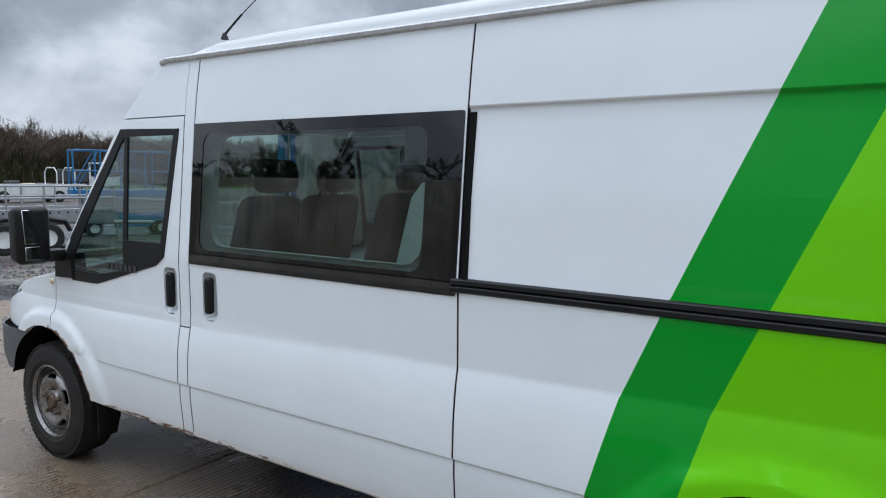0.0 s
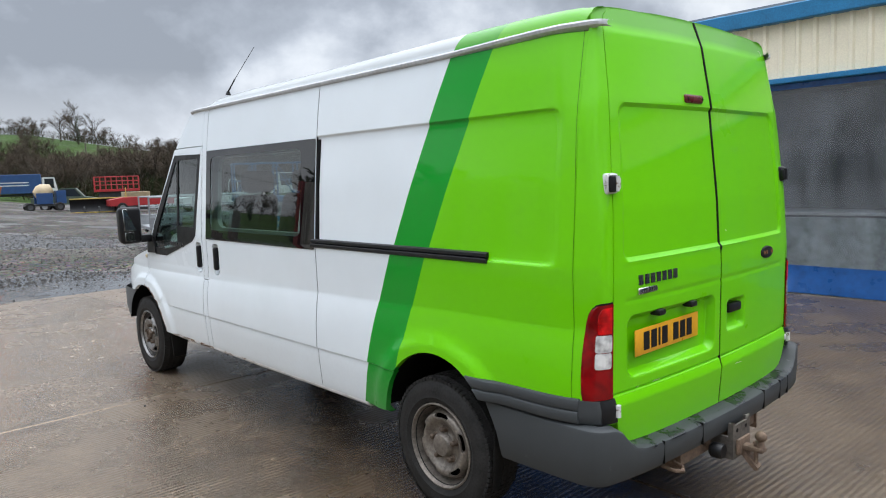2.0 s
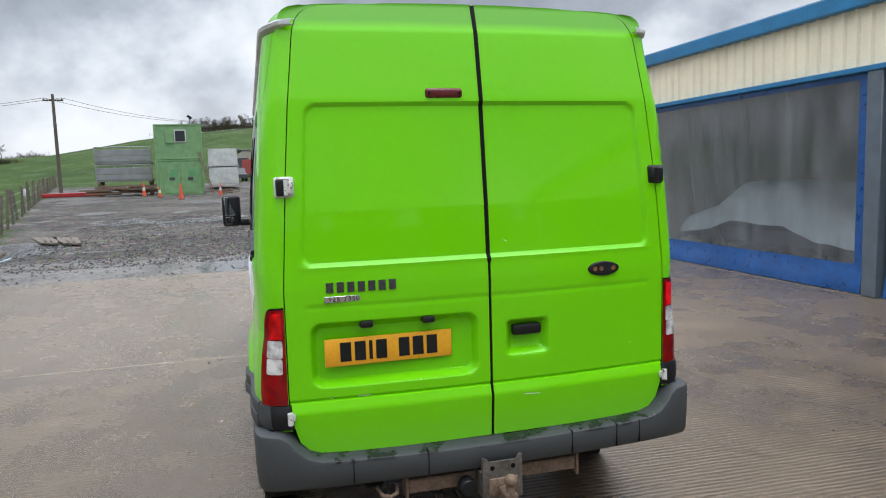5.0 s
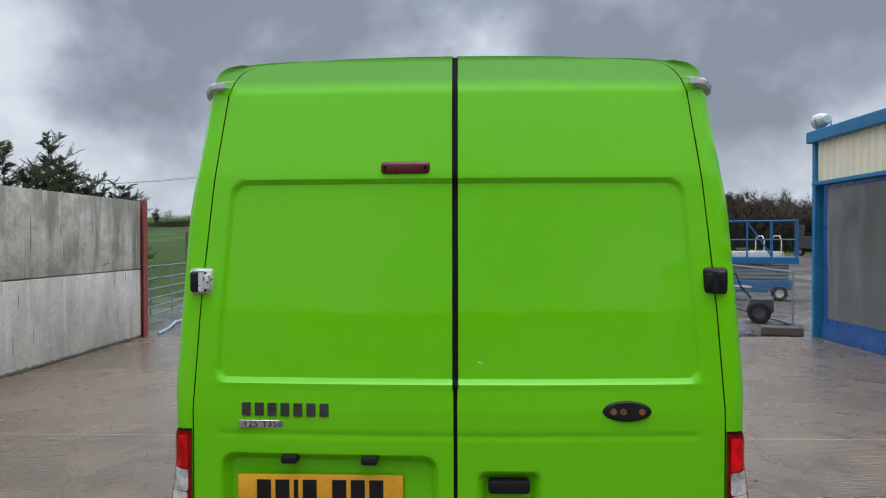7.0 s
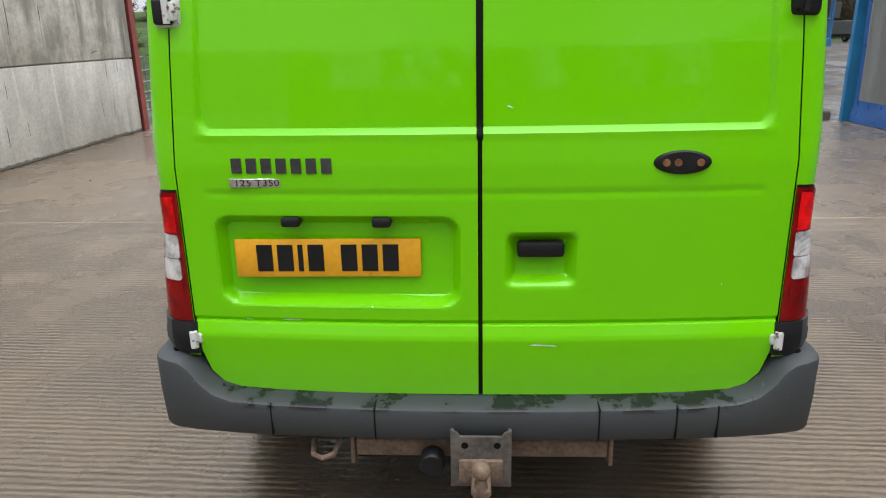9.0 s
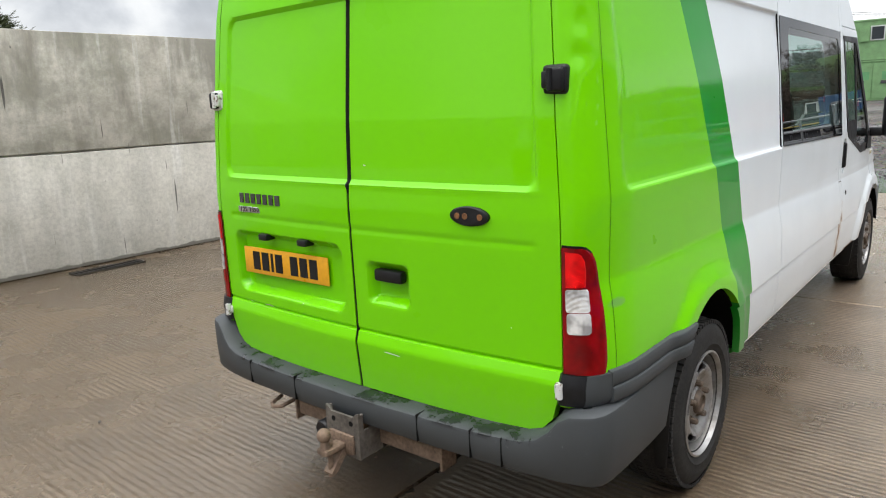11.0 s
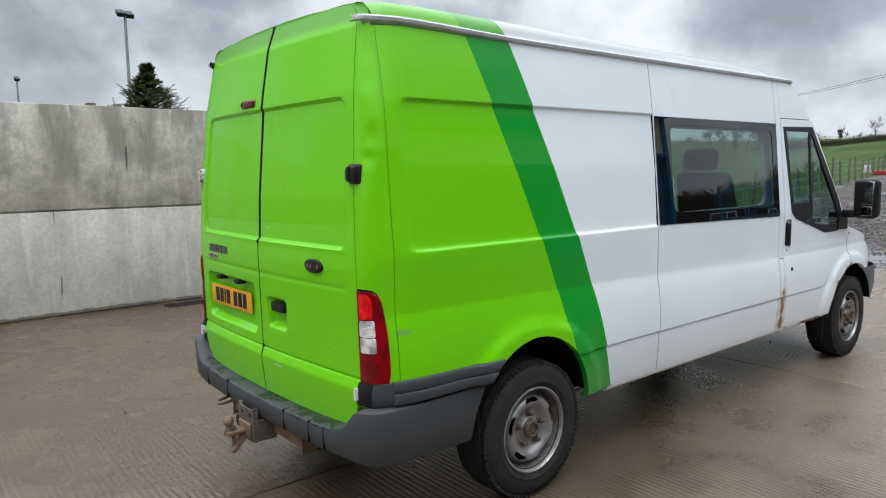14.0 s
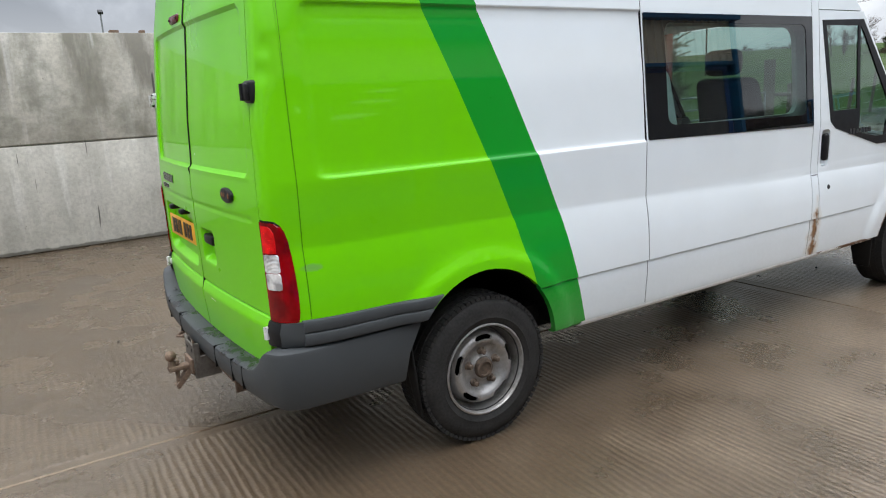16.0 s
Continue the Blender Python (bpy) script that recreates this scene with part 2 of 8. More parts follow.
def wet_concrete():
    """Brown-grey yard concrete, brushed in ridges, wet in broad patches."""
    k = Mat("wet_concrete", rough=0.4, spec=1.0)
    k.b.inputs["IOR"].default_value = 1.52
    k.b.inputs["Specular Tint"].default_value = (1.0, 0.82, 0.62, 1)
    big, mid, fine = k.noise(0.35, 5, 0.6), k.noise(2.2, 6, 0.6), k.noise(90, 3)
    base = k.ramp(mid, (0.3, (0.045, 0.029, 0.015)), (0.5, (0.072, 0.047, 0.026)), (0.72, (0.110, 0.076, 0.044)))
    base = k.mix(k.ramp(big, (0.40, 0.0), (0.62, 0.55)), base, (0.120, 0.083, 0.050))
    x, y, z = k.xyz(k.n.new("ShaderNodeNewGeometry").outputs["Position"])
    # sky sheen on the wet bays towards the gravel, put into the colour
    pale = k.ramp(k.math("DIVIDE", k.math("ADD", k.math("ADD", k.math("ADD", x, k.math("MULTIPLY", y, -0.15)), 4.0), k.math("MULTIPLY", k.math("SUBTRACT", mid, 0.5), 5.0)), 14.0), (0.40, 0.0), (0.60, 0.55))
    base = k.mix(pale, base, (0.29, 0.225, 0.165))
    base = k.mix(k.ramp(fine, (0.40, 0.35), (0.60, 0.0)), base, (0.036, 0.024, 0.014))
    base = k.mix(k.ramp(k.noise(32, 4, 0.7), (0.38, 0.5), (0.52, 0.0)), base, (0.038, 0.025, 0.014))
    base = k.mix(k.ramp(k.noise(260, 2, 0.6), (0.58, 0.0), (0.70, 0.5)), base, (0.19, 0.15, 0.11))
    k.put(k.math("ADD", 1.52, k.math("MULTIPLY", pale, 0.1)), k.b.inputs["Coat IOR"])
    # water stands towards the gravel and the wall's side, where the apron falls
    fall = k.ramp(k.math("DIVIDE", k.math("ADD", k.math("ADD", x, k.math("MULTIPLY", y, 0.7)), 4.0), 14.0), (0.15, 0.06), (0.55, -0.13))
    wet = k.math("ADD", k.math("ADD", k.math("MULTIPLY", big, 0.6), k.math("MULTIPLY", mid, 0.4)), fall)
    k.put(k.ramp(wet, (0.40, 0.60), (0.58, 0.25)), k.b.inputs["Coat Weight"])
    k.rough(k.ramp(wet, (0.38, 0.17), (0.50, 0.25), (0.62, 0.38)))
    k.put(k.ramp(wet, (0.38, 0.06), (0.50, 0.09), (0.62, 0.16)), k.b.inputs["Coat Roughness"])
    film = k.n.new("ShaderNodeBump")
    film.inputs["Strength"].default_value, film.inputs["Distance"].default_value = 1.0, 0.017
    brush = k.noise(1.0, 5, 0.65, k.map((30.0, 3.0, 1.0), (0, 0, 0.05)))
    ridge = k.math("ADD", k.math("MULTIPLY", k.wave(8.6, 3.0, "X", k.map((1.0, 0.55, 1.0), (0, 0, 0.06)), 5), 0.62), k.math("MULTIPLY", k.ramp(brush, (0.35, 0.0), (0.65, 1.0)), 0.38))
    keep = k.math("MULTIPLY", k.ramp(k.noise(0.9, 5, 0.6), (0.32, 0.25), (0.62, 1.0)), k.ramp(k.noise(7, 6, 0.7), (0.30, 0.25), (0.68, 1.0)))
    # smooth trowelled margins along the joints
    edge = None
    for way, at in ((x, -1.9), (x, 4.04), (y, 0.0), (y, -6.1)):
        gap = k.math("ABSOLUTE", k.math("SUBTRACT", way, at))
        edge = gap if edge is None else k.math("MINIMUM", edge, gap)
    margin = k.ramp(edge, (0.07, 0.0), (0.10, 1.0))
    keep = k.math("MULTIPLY", keep, margin)
    # shade in the grooves between the ridges is mixed into the colour
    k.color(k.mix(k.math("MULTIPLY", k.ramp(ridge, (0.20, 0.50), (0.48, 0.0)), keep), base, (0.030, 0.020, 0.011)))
    speck = k.noise(40, 6, 0.8)
    k.l.new(k.math("ADD", k.math("MULTIPLY", ridge, keep), k.math("MULTIPLY", speck, 1.2)), film.inputs["Height"])
    k.l.new(film.outputs[0], k.b.inputs["Coat Normal"])
    k.bump(k.math("MULTIPLY", ridge, keep), 0.8, 0.009)
    k.bump(fine, 0.25, 0.004)
    k.bump(k.noise(7, 4), 0.20, 0.01)
    return k.m


def yard_gravel():
    """Dark wet hardcore with pale fines and standing water, fading to grass beyond the yard."""
    k = Mat("yard_ground", rough=0.6, spec=0.12)
    x, y, z = k.xyz()
    big, mid = k.noise(0.16, 5, 0.6), k.noise(0.9, 5, 0.6)
    cells = k.voronoi(16, out="Color")
    stone = k.mix(k.ramp(mid, (0.35, 0.0), (0.65, 1.0)), (0.042, 0.038, 0.034), (0.115, 0.104, 0.092))
    stone = k.mix(0.5, stone, cells, "OVERLAY")
    stone = k.mix(0.55, stone, k.ramp(k.noise(2.6, 6, 0.7), (0.38, 0.10), (0.62, 0.85)), "OVERLAY")
    stone = k.mix(0.7, stone, k.ramp(k.noise(7.5, 6, 0.75), (0.40, 0.08), (0.60, 0.90)), "OVERLAY")
    stone = k.mix(k.ramp(big, (0.5, 0.0), (0.62, 0.45)), stone, (0.165, 0.150, 0.132))
    pool = k.ramp(k.math("ADD", k.math("MULTIPLY", k.noise(0.22, 2, co=k.map((0.6, 1.0, 1.0))), 0.8), k.math("MULTIPLY", mid, 0.2)), (0.535, 0.0), (0.56, 1.0))
    near = k.ramp(k.math("DIVIDE", x, 100.0), (0.10, 1.0), (0.42, 0.25))
    pool = k.math("MULTIPLY", pool, near)
    # a worn, wet band of fines beside the concrete
    band = k.ramp(k.math("DIVIDE", k.math("ADD", x, k.math("MULTIPLY", k.math("SUBTRACT", mid, 0.5), 6.0)), 20.0), (0.62, 1.0), (0.72, 0.0))
    stone = k.mix(k.math("MULTIPLY", band, 0.7), stone, (0.15, 0.136, 0.122))
    stone = k.mix(pool, stone, (0.045, 0.043, 0.042))
    # grass: past the yard's far side, and beyond the fence on the wall's side
    fence = k.math("SUBTRACT", y, k.math("ADD", 3.6, k.math("MULTIPLY", x, 0.213)))
    edge = k.math("MULTIPLY", k.math("SUBTRACT", k.noise(0.3, 4), 0.5), 3.0)
    far = k.math("SUBTRACT", k.math("SQRT", k.math("ADD", k.math("MULTIPLY", x, x), k.math("MULTIPLY", y, y))), 84.0)
    lawn = k.math("MAXIMUM", k.ramp(k.math("ADD", fence, edge), (0.0, 0.0), (0.6, 1.0)), k.ramp(k.math("ADD", far, edge), (0.0, 0.0), (0.9, 1.0)))
    blade = k.math("ADD", k.math("MULTIPLY", k.noise(0.05, 5), 0.6), k.math("MULTIPLY", k.noise(3.0, 5), 0.4))
    grass = k.ramp(blade, (0.35, (0.024, 0.043, 0.010)), (0.52, (0.040, 0.074, 0.015)), (0.68, (0.070, 0.088, 0.026)))
    k.color(k.mix(lawn, stone, grass))
    k.rough(k.mix(lawn, k.mix(pool, k.mix(band, k.ramp(mid, (0.35, 0.55), (0.65, 0.8)), k.ramp(mid, (0.35, 0.12), (0.65, 0.4))), (0.03, 0.03, 0.03)), (0.85, 0.85, 0.85)))
    k.put(k.math("ADD", k.math("ADD", 0.10, k.math("MULTIPLY", band, 0.3)), k.math("MULTIPLY", pool, 0.6)), k.b.inputs["Specular IOR Level"])
    dry = k.math("SUBTRACT", 1.0, k.math("MAXIMUM", pool, k.math("MULTIPLY", band, 0.8)))
    k.bump(k.math("MULTIPLY", k.voronoi(14), dry), 1.0, 0.05)
    k.bump(k.math("MULTIPLY", k.noise(3, 5), dry), 0.9, 0.10)
    return k.m


def wall_concrete():
    """Cast yard wall: pale grey, with dark water runs that start at the top of each lift and pale lime streaks."""
    k = Mat("wall_concrete", rough=0.8, spec=0.2)
    x, y, z = k.xyz()
    runs = k.noise(1.0, 7, 0.62, k.map((2.4, 1.0, 0.62)))
    fine = k.noise(30, 5, 0.65)
    blot = k.noise(1.3, 5, 0.6, k.map((1.0, 1.0, 0.8)))
    base = k.ramp(blot, (0.3, (0.38, 0.352, 0.295)), (0.52, (0.56, 0.53, 0.455)), (0.72, (0.69, 0.66, 0.585)))
    upper = k.math("GREATER_THAN", z, 1.23)
    lift = k.math("MODULO", z, 1.23)
    stain = k.math("ADD", k.math("MULTIPLY", runs, 1.0), k.math("MULTIPLY", k.math("SUBTRACT", 0.62, lift), k.math("SUBTRACT", k.math("MULTIPLY", upper, -0.07), 0.03)))
    dark = k.math("MULTIPLY", k.ramp(stain, (0.46, 0.0), (0.62, 1.0)), k.math("ADD", k.math("MULTIPLY", upper, 0.40), 0.40))
    base = k.mix(dark, base, (0.17, 0.158, 0.125))
    base = k.mix(k.math("MULTIPLY", k.math("SUBTRACT", 1.0, upper), 0.30), base, (0.66, 0.645, 0.60))
    # broad damp patches on the upper lift, tinged with algae
    damp = k.math("MULTIPLY", k.ramp(k.noise(1.7, 6, 0.68, k.map((1.0, 1.0, 1.2))), (0.44, 0.0), (0.60, 0.75)), k.math("ADD", k.math("MULTIPLY", upper, 0.62), 0.22))
    base = k.mix(damp, base, k.mix(k.noise(0.9, 3), (0.24, 0.225, 0.185), (0.22, 0.23, 0.165)))
    lime = k.ramp(k.noise(1.0, 5, 0.6, k.map((3.0, 1.0, 0.28))), (0.56, 0.0), (0.66, 0.55))
    base = k.mix(k.math("MULTIPLY", lime, k.math("SUBTRACT", 1.0, k.math("MULTIPLY", upper, 0.6))), base, (0.70, 0.685, 0.63))
    specks = k.ramp(k.noise(14, 3, 0.6), (0.70, 0.0), (0.75, 0.7))
    base = k.mix(specks, base, (0.10, 0.095, 0.085))
    base = k.mix(k.ramp(k.noise(1.0, 5, 0.6, k.map((5.0, 1.0, 0.5))), (0.58, 0.0), (0.68, 0.5)), base, (0.72, 0.71, 0.67))
    crack = k.ramp(k.noise(1.0, 1, 0.5, k.map((22.0, 1.0, 1.3))), (0.235, 1.0), (0.262, 0.0))
    base = k.mix(k.math("MULTIPLY", crack, 0.85), base, (0.05, 0.048, 0.045))
    # damp foot; the contact shade along the ground is put into its colour
    foot = k.ramp(k.math("ADD", z, k.math("MULTIPLY", k.noise(6, 4), -0.07)), (-0.02, 0.75), (0.015, 0.0))
    base = k.mix(foot, base, (0.07, 0.065, 0.05))
    k.color(k.mix(k.ramp(fine, (0.35, 0.3), (0.6, 0.0)), base, (0.2, 0.19, 0.18)))
    k.bump(fine, 0.25, 0.006)
    k.bump(blot, 0.25, 0.02)
    return k.m


def glass_mat(name, tint=(0.9, 0.93, 0.92), face_on=0.05, rough=0.0):
    """Thin window glass: clear with a mirror gloss that grows at a slant; tinted panes let less through."""
    m = bpy.data.materials.new(name)
    m.use_nodes = True
    n, l = m.node_tree.nodes, m.node_tree.links
    n.clear()
    out, mix = n.new("ShaderNodeOutputMaterial"), n.new("ShaderNodeMixShader")
    clear, gloss = n.new("ShaderNodeBsdfTransparent"), n.new("ShaderNodeBsdfGlossy")
    clear.inputs[0].default_value = (*tint, 1)
    gloss.inputs[0].default_value, gloss.inputs["Roughness"].default_value = (1, 1, 1, 1), rough
    # a pane mirrors little face on and more at a slant, alike from both of its sides
    slant, fifth, lift = n.new("ShaderNodeLayerWeight"), n.new("ShaderNodeMath"), n.new("ShaderNodeMath")
    slant.inputs["Blend"].default_value = 0.5
    fifth.operation, lift.operation = "POWER", "MULTIPLY_ADD"
    fifth.inputs[1].default_value = 5.0
    lift.inputs[1].default_value, lift.inputs[2].default_value = 1.0 - face_on, face_on
    l.new(slant.outputs["Facing"], fifth.inputs[0]), l.new(fifth.outputs[0], lift.inputs[0]), l.new(lift.outputs[0], mix.inputs[0])
    l.new(clear.outputs[0], mix.inputs[1]), l.new(gloss.outputs[0], mix.inputs[2])
    l.new(mix.outputs[0], out.inputs[0])
    return m


PAINT = van_paint()
CONCRETE, GRAVEL, WALL = wet_concrete(), yard_gravel(), wall_concrete()
BLACK_TRIM = simple("black_trim", (0.009, 0.009, 0.010), 0.40, vary=0.3, spec=0.28)


def printed_glass():
    """Glass printed black from behind: as clean a mirror as the pane beside it."""
    k = Mat("black_glass_border", (0.004, 0.004, 0.005), 0.05, coat=1.0, spec=0.0)
    k.b.inputs["Coat Roughness"].default_value, k.b.inputs["Coat IOR"].default_value = 0.0, 1.62
    k.bump(k.noise(1.5, 2), 0.03, 0.02)
    return k.m


BLACK_GLOSS = printed_glass()


def bumper_plastic():
    """Faded dark plastic with wet dark blotches and pale scuffs."""
    k = Mat("grey_bumper_plastic", rough=0.5, spec=0.4)
    x, y, z = k.xyz()
    step = k.math("MULTIPLY", k.ramp(z, (0.508, 0.0), (0.518, 1.0)), k.math("LESS_THAN", k.math("ABSOLUTE", y), 0.76))
    wet = k.math("MULTIPLY", k.ramp(k.noise(9, 5, 0.65), (0.50, 0.0), (0.55, 0.9)), step)
    base = k.mix(k.noise(2.5, 4), (0.031, 0.035, 0.037), (0.052, 0.057, 0.060))
    base = k.mix(k.ramp(k.noise(1.0, 5, 0.7, k.map((6, 30, 30))), (0.68, 0.0), (0.74, 0.5)), base, (0.20, 0.20, 0.20))
    k.color(k.mix(wet, base, (0.010, 0.011, 0.012)))
    k.rough(k.ramp(wet, (0.0, 0.58), (1.0, 0.22)))
    k.bump(k.noise(220, 3), 0.15, 0.003)
    return k.m


BUMPER = bumper_plastic()
RUBBER = simple("tyre_rubber", (0.022, 0.021, 0.020), 0.72, vary=0.4, scale=14, bump=0.2, fine=90, spec=0.22)
FLAP = simple("black_flap_rubber", (0.010, 0.010, 0.010), 0.55, vary=0.3, scale=9, spec=0.2)
SEAL = simple("rubber_seal", (0.006, 0.006, 0.006), 0.6, spec=0.1)


def wheel_steel():
    k = Mat("painted_steel_wheel", (0.3, 0.29, 0.28), 0.42, metal=0.55)
    dirt = k.ramp(k.noise(11, 6, 0.7), (0.46, 0.0), (0.72, 0.7))
    k.color(k.mix(dirt, k.mix(k.noise(50, 3), (0.37, 0.36, 0.35), (0.25, 0.24, 0.23)), (0.085, 0.068, 0.052)))
    k.rough(k.ramp(dirt, (0.0, 0.32), (1.0, 0.8)))
    k.bump(k.noise(60, 4), 0.2, 0.003)
    return k.m


STEEL = wheel_steel()
RUSTY = simple("rusty_steel", (0.165, 0.112, 0.078), 0.75, metal=0.2, vary=0.4, scale=20, bump=0.4, fine=80)
RUST = simple("rust", (0.20, 0.085, 0.03), 0.85, vary=0.5, scale=25, bump=0.4, fine=90)
CHROME = simple("worn_chrome", (0.62, 0.61, 0.59), 0.25, metal=1.0, vary=0.15)
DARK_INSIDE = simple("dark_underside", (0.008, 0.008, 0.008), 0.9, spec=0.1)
LINING = simple("pale_grey_lining", (0.55, 0.57, 0.56), 0.8)
FABRIC = simple("dark_seat_cloth", (0.022, 0.024, 0.030), 0.95, vary=0.3, scale=30, bump=0.3, fine=300)
GUTTER = simple("pale_grey_strip", (0.50, 0.51, 0.52), 0.5, vary=0.2)
GLASS = glass_mat("clear_glass", (0.58, 0.71, 0.68), 0.085)
TINTED = glass_mat("tinted_glass", (0.43, 0.55, 0.52), 0.085)
BLUE = simple("blue_painted_steel", (0.012, 0.16, 0.34), 0.45, vary=0.25, scale=3)
CREAM = simple("cream_cladding", (0.86, 0.79, 0.61), 0.45, vary=0.08, scale=2)
TARP = simple("blue_tarpaulin", (0.009, 0.075, 0.26), 0.32, vary=0.25, scale=3, bump=0.15, fine=12)


def pvc_sheet():
    """Old clear curtain plastic: see-through, milky with scuffs and painted-in sky reflection, a dull broad gloss."""
    m = glass_mat("clear_pvc_sheet", (0.66, 0.69, 0.71), 0.045, 0.10)
    n, l = m.node_tree.nodes, m.node_tree.links
    out = n["Material Output"]
    body = out.inputs[0].links[0].from_socket
    mix, milk, co = n.new("ShaderNodeMixShader"), n.new("ShaderNodeBsdfDiffuse"), n.new("ShaderNodeTexCoord")
    milk.inputs[0].default_value = (0.42, 0.45, 0.49, 1)
    mp, tex, ramp = n.new("ShaderNodeMapping"), n.new("ShaderNodeTexNoise"), n.new("ShaderNodeValToRGB")
    mp.inputs["Scale"].default_value = (1.4, 1.0, 0.35)
    tex.inputs["Scale"].default_value, tex.inputs["Detail"].default_value, tex.inputs["Roughness"].default_value = 2.2, 5, 0.6
    ramp.color_ramp.elements[0].position, ramp.color_ramp.elements[0].color = 0.35, (0.10, 0.10, 0.10, 1)
    ramp.color_ramp.elements[1].position, ramp.color_ramp.elements[1].color = 0.75, (0.32, 0.32, 0.32, 1)
    l.new(co.outputs["Object"], mp.inputs[0]), l.new(mp.outputs[0], tex.inputs["Vector"]), l.new(tex.outputs["Fac"], ramp.inputs[0])
    l.new(ramp.outputs[0], mix.inputs[0]), l.new(body, mix.inputs[1]), l.new(milk.outputs[0], mix.inputs[2]), l.new(mix.outputs[0], out.inputs[0])
    return m


PVC = pvc_sheet()
REDPOST = simple("red_oxide_steel", (0.26, 0.055, 0.045), 0.6, vary=0.3, scale=7, bump=0.15)


# ---- builders ----
def thing(name, at, label, category, group="", kind=""):
    ob = new(name)
    ob.location, ob.empty_display_size = at, 0.2
    return tagged(ob, label, category, group, kind)


def home(ob):
    """Where the frame of ob lies: its own place, and that of its parents."""
    v = Vector((0, 0, 0))
    while ob:
        v, ob = v + ob.location, ob.parent
    return v


def part(name, bm, mat, parent=None, label="", smooth=True, origin=None, facing=None, sharp=38):
    """Links a bmesh, built in world places, as one mesh object under a thing or part."""
    me = bpy.data.meshes.new(name)
    at = Vector(origin) if origin else (home(parent) if parent else Vector((0, 0, 0)))
    bmesh.ops.recalc_face_normals(bm, faces=bm.faces)
    if facing and sum((f.normal * f.calc_area() for f in bm.faces), Vector()).dot(Vector(facing)) < 0:
        bmesh.ops.reverse_faces(bm, faces=bm.faces)
    bmesh.ops.translate(bm, verts=bm.verts, vec=-at)
    bm.to_mesh(me)
    bm.free()
    for m in (mat if isinstance(mat, (list, tuple)) else [mat]):
        me.materials.append(m)
    if smooth:
        for p in me.polygons:
            p.use_smooth = True
        me.set_sharp_from_angle(angle=radians(sharp))
    ob = new(name, me)
    if parent:
        ob.parent = parent
        ob.location = at - home(parent)
    else:
        ob.location = at
    return tagged(ob, label)


def box(bm, lo, hi, bevel=0.0, seg=2, turn=None):
    lo, hi = Vector(lo), Vector(hi)
    r = bmesh.ops.create_cube(bm, size=1.0)
    vs = r["verts"]
    bmesh.ops.scale(bm, vec=hi - lo, verts=vs)
    if bevel:
        es = list({e for v in vs for e in v.link_edges})
        q = bmesh.ops.bevel(bm, geom=es, offset=bevel, segments=seg, affect="EDGES", profile=0.5)
        vs = list({v for f in q["faces"] for v in f.verts} | {v for v in vs if v.is_valid})
    if turn:
        bmesh.ops.rotate(bm, cent=(0, 0, 0), matrix=turn.to_3x3(), verts=vs)
    bmesh.ops.translate(bm, vec=(lo + hi) / 2, verts=vs)
    return vs


def rod(bm, a, b, r0, r1=None, seg=10, caps=True):
    a, b = Vector(a), Vector(b)
    r1 = r0 if r1 is None else r1
    q = (b - a).to_track_quat("Z", "Y").to_matrix()
    rings = []
    for p, r in ((a, r0), (b, r1)):
        rings.append([bm.verts.new(p + q @ Vector((r * math.cos(t), r * math.sin(t), 0))) for t in (2 * math.pi * i / seg for i in range(seg))])
    for i in range(seg):
        bm.faces.new((rings[0][i], rings[0][(i + 1) % seg], rings[1][(i + 1) % seg], rings[1][i]))
    if caps:
        bm.faces.new(rings[0][::-1]), bm.faces.new(rings[1])


def pipe(bm, pts, r, seg=8):
    pts = [Vector(p) for p in pts]
    rings, prev = [], None
    for i, p in enumerate(pts):
        d = (pts[min(i + 1, len(pts) - 1)] - pts[max(i - 1, 0)]).normalized()
        if prev is None:
            side = d.orthogonal().normalized()
        else:
            side = (prev - d * prev.dot(d)).normalized()
        prev, up = side, d.cross(side)
        rings.append([bm.verts.new(p + r * (side * math.cos(t) + up * math.sin(t))) for t in (2 * math.pi * j / seg for j in range(seg))])
    for a, b in zip(rings, rings[1:]):
        for j in range(seg):
            bm.faces.new((a[j], a[(j + 1) % seg], b[(j + 1) % seg], b[j]))
    bm.faces.new(rings[0][::-1]), bm.faces.new(rings[-1])


def lathe(bm, profile, centre, axis="Y", seg=32, sign=1.0):
    """Turns rows of (radius, way along the axis) round an axis through centre."""
    c, rings = Vector(centre), []
    for r, h in profile:
        ring = []
        for i in range(seg):
            t = 2 * math.pi * i / seg
            p = {"Y": (r * math.cos(t), h * sign, r * math.sin(t)), "X": (h * sign, r * math.cos(t), r * math.sin(t)), "Z": (r * math.cos(t), r * math.sin(t), h * sign)}[axis]
            ring.append(bm.verts.new(c + Vector(p)))
        rings.append(ring)
    for a, b in zip(rings, rings[1:]):
        for i in range(seg):
            bm.faces.new((a[i], a[(i + 1) % seg], b[(i + 1) % seg], b[i]))
    return rings


def prism(bm, outline, lo, hi, axis="Y"):
    """A slab from an outline of pairs, run from lo to hi along an axis."""
    put = {"Y": lambda a, b, h: (a, h, b), "X": lambda a, b, h: (h, a, b), "Z": lambda a, b, h: (a, b, h)}[axis]
    rows = [[bm.verts.new(put(a, b, h)) for a, b in outline] for h in (lo, hi)]
    n = len(outline)
    bm.faces.new(rows[0][::-1]), bm.faces.new(rows[1])
    for i in range(n):
        bm.faces.new((rows[0][i], rows[0][(i + 1) % n], rows[1][(i + 1) % n], rows[1][i]))


def smooth01(a, b, v):
    t = min(1.0, max(0.0, (v - a) / (b - a)))
    return t * t * (3 - 2 * t)


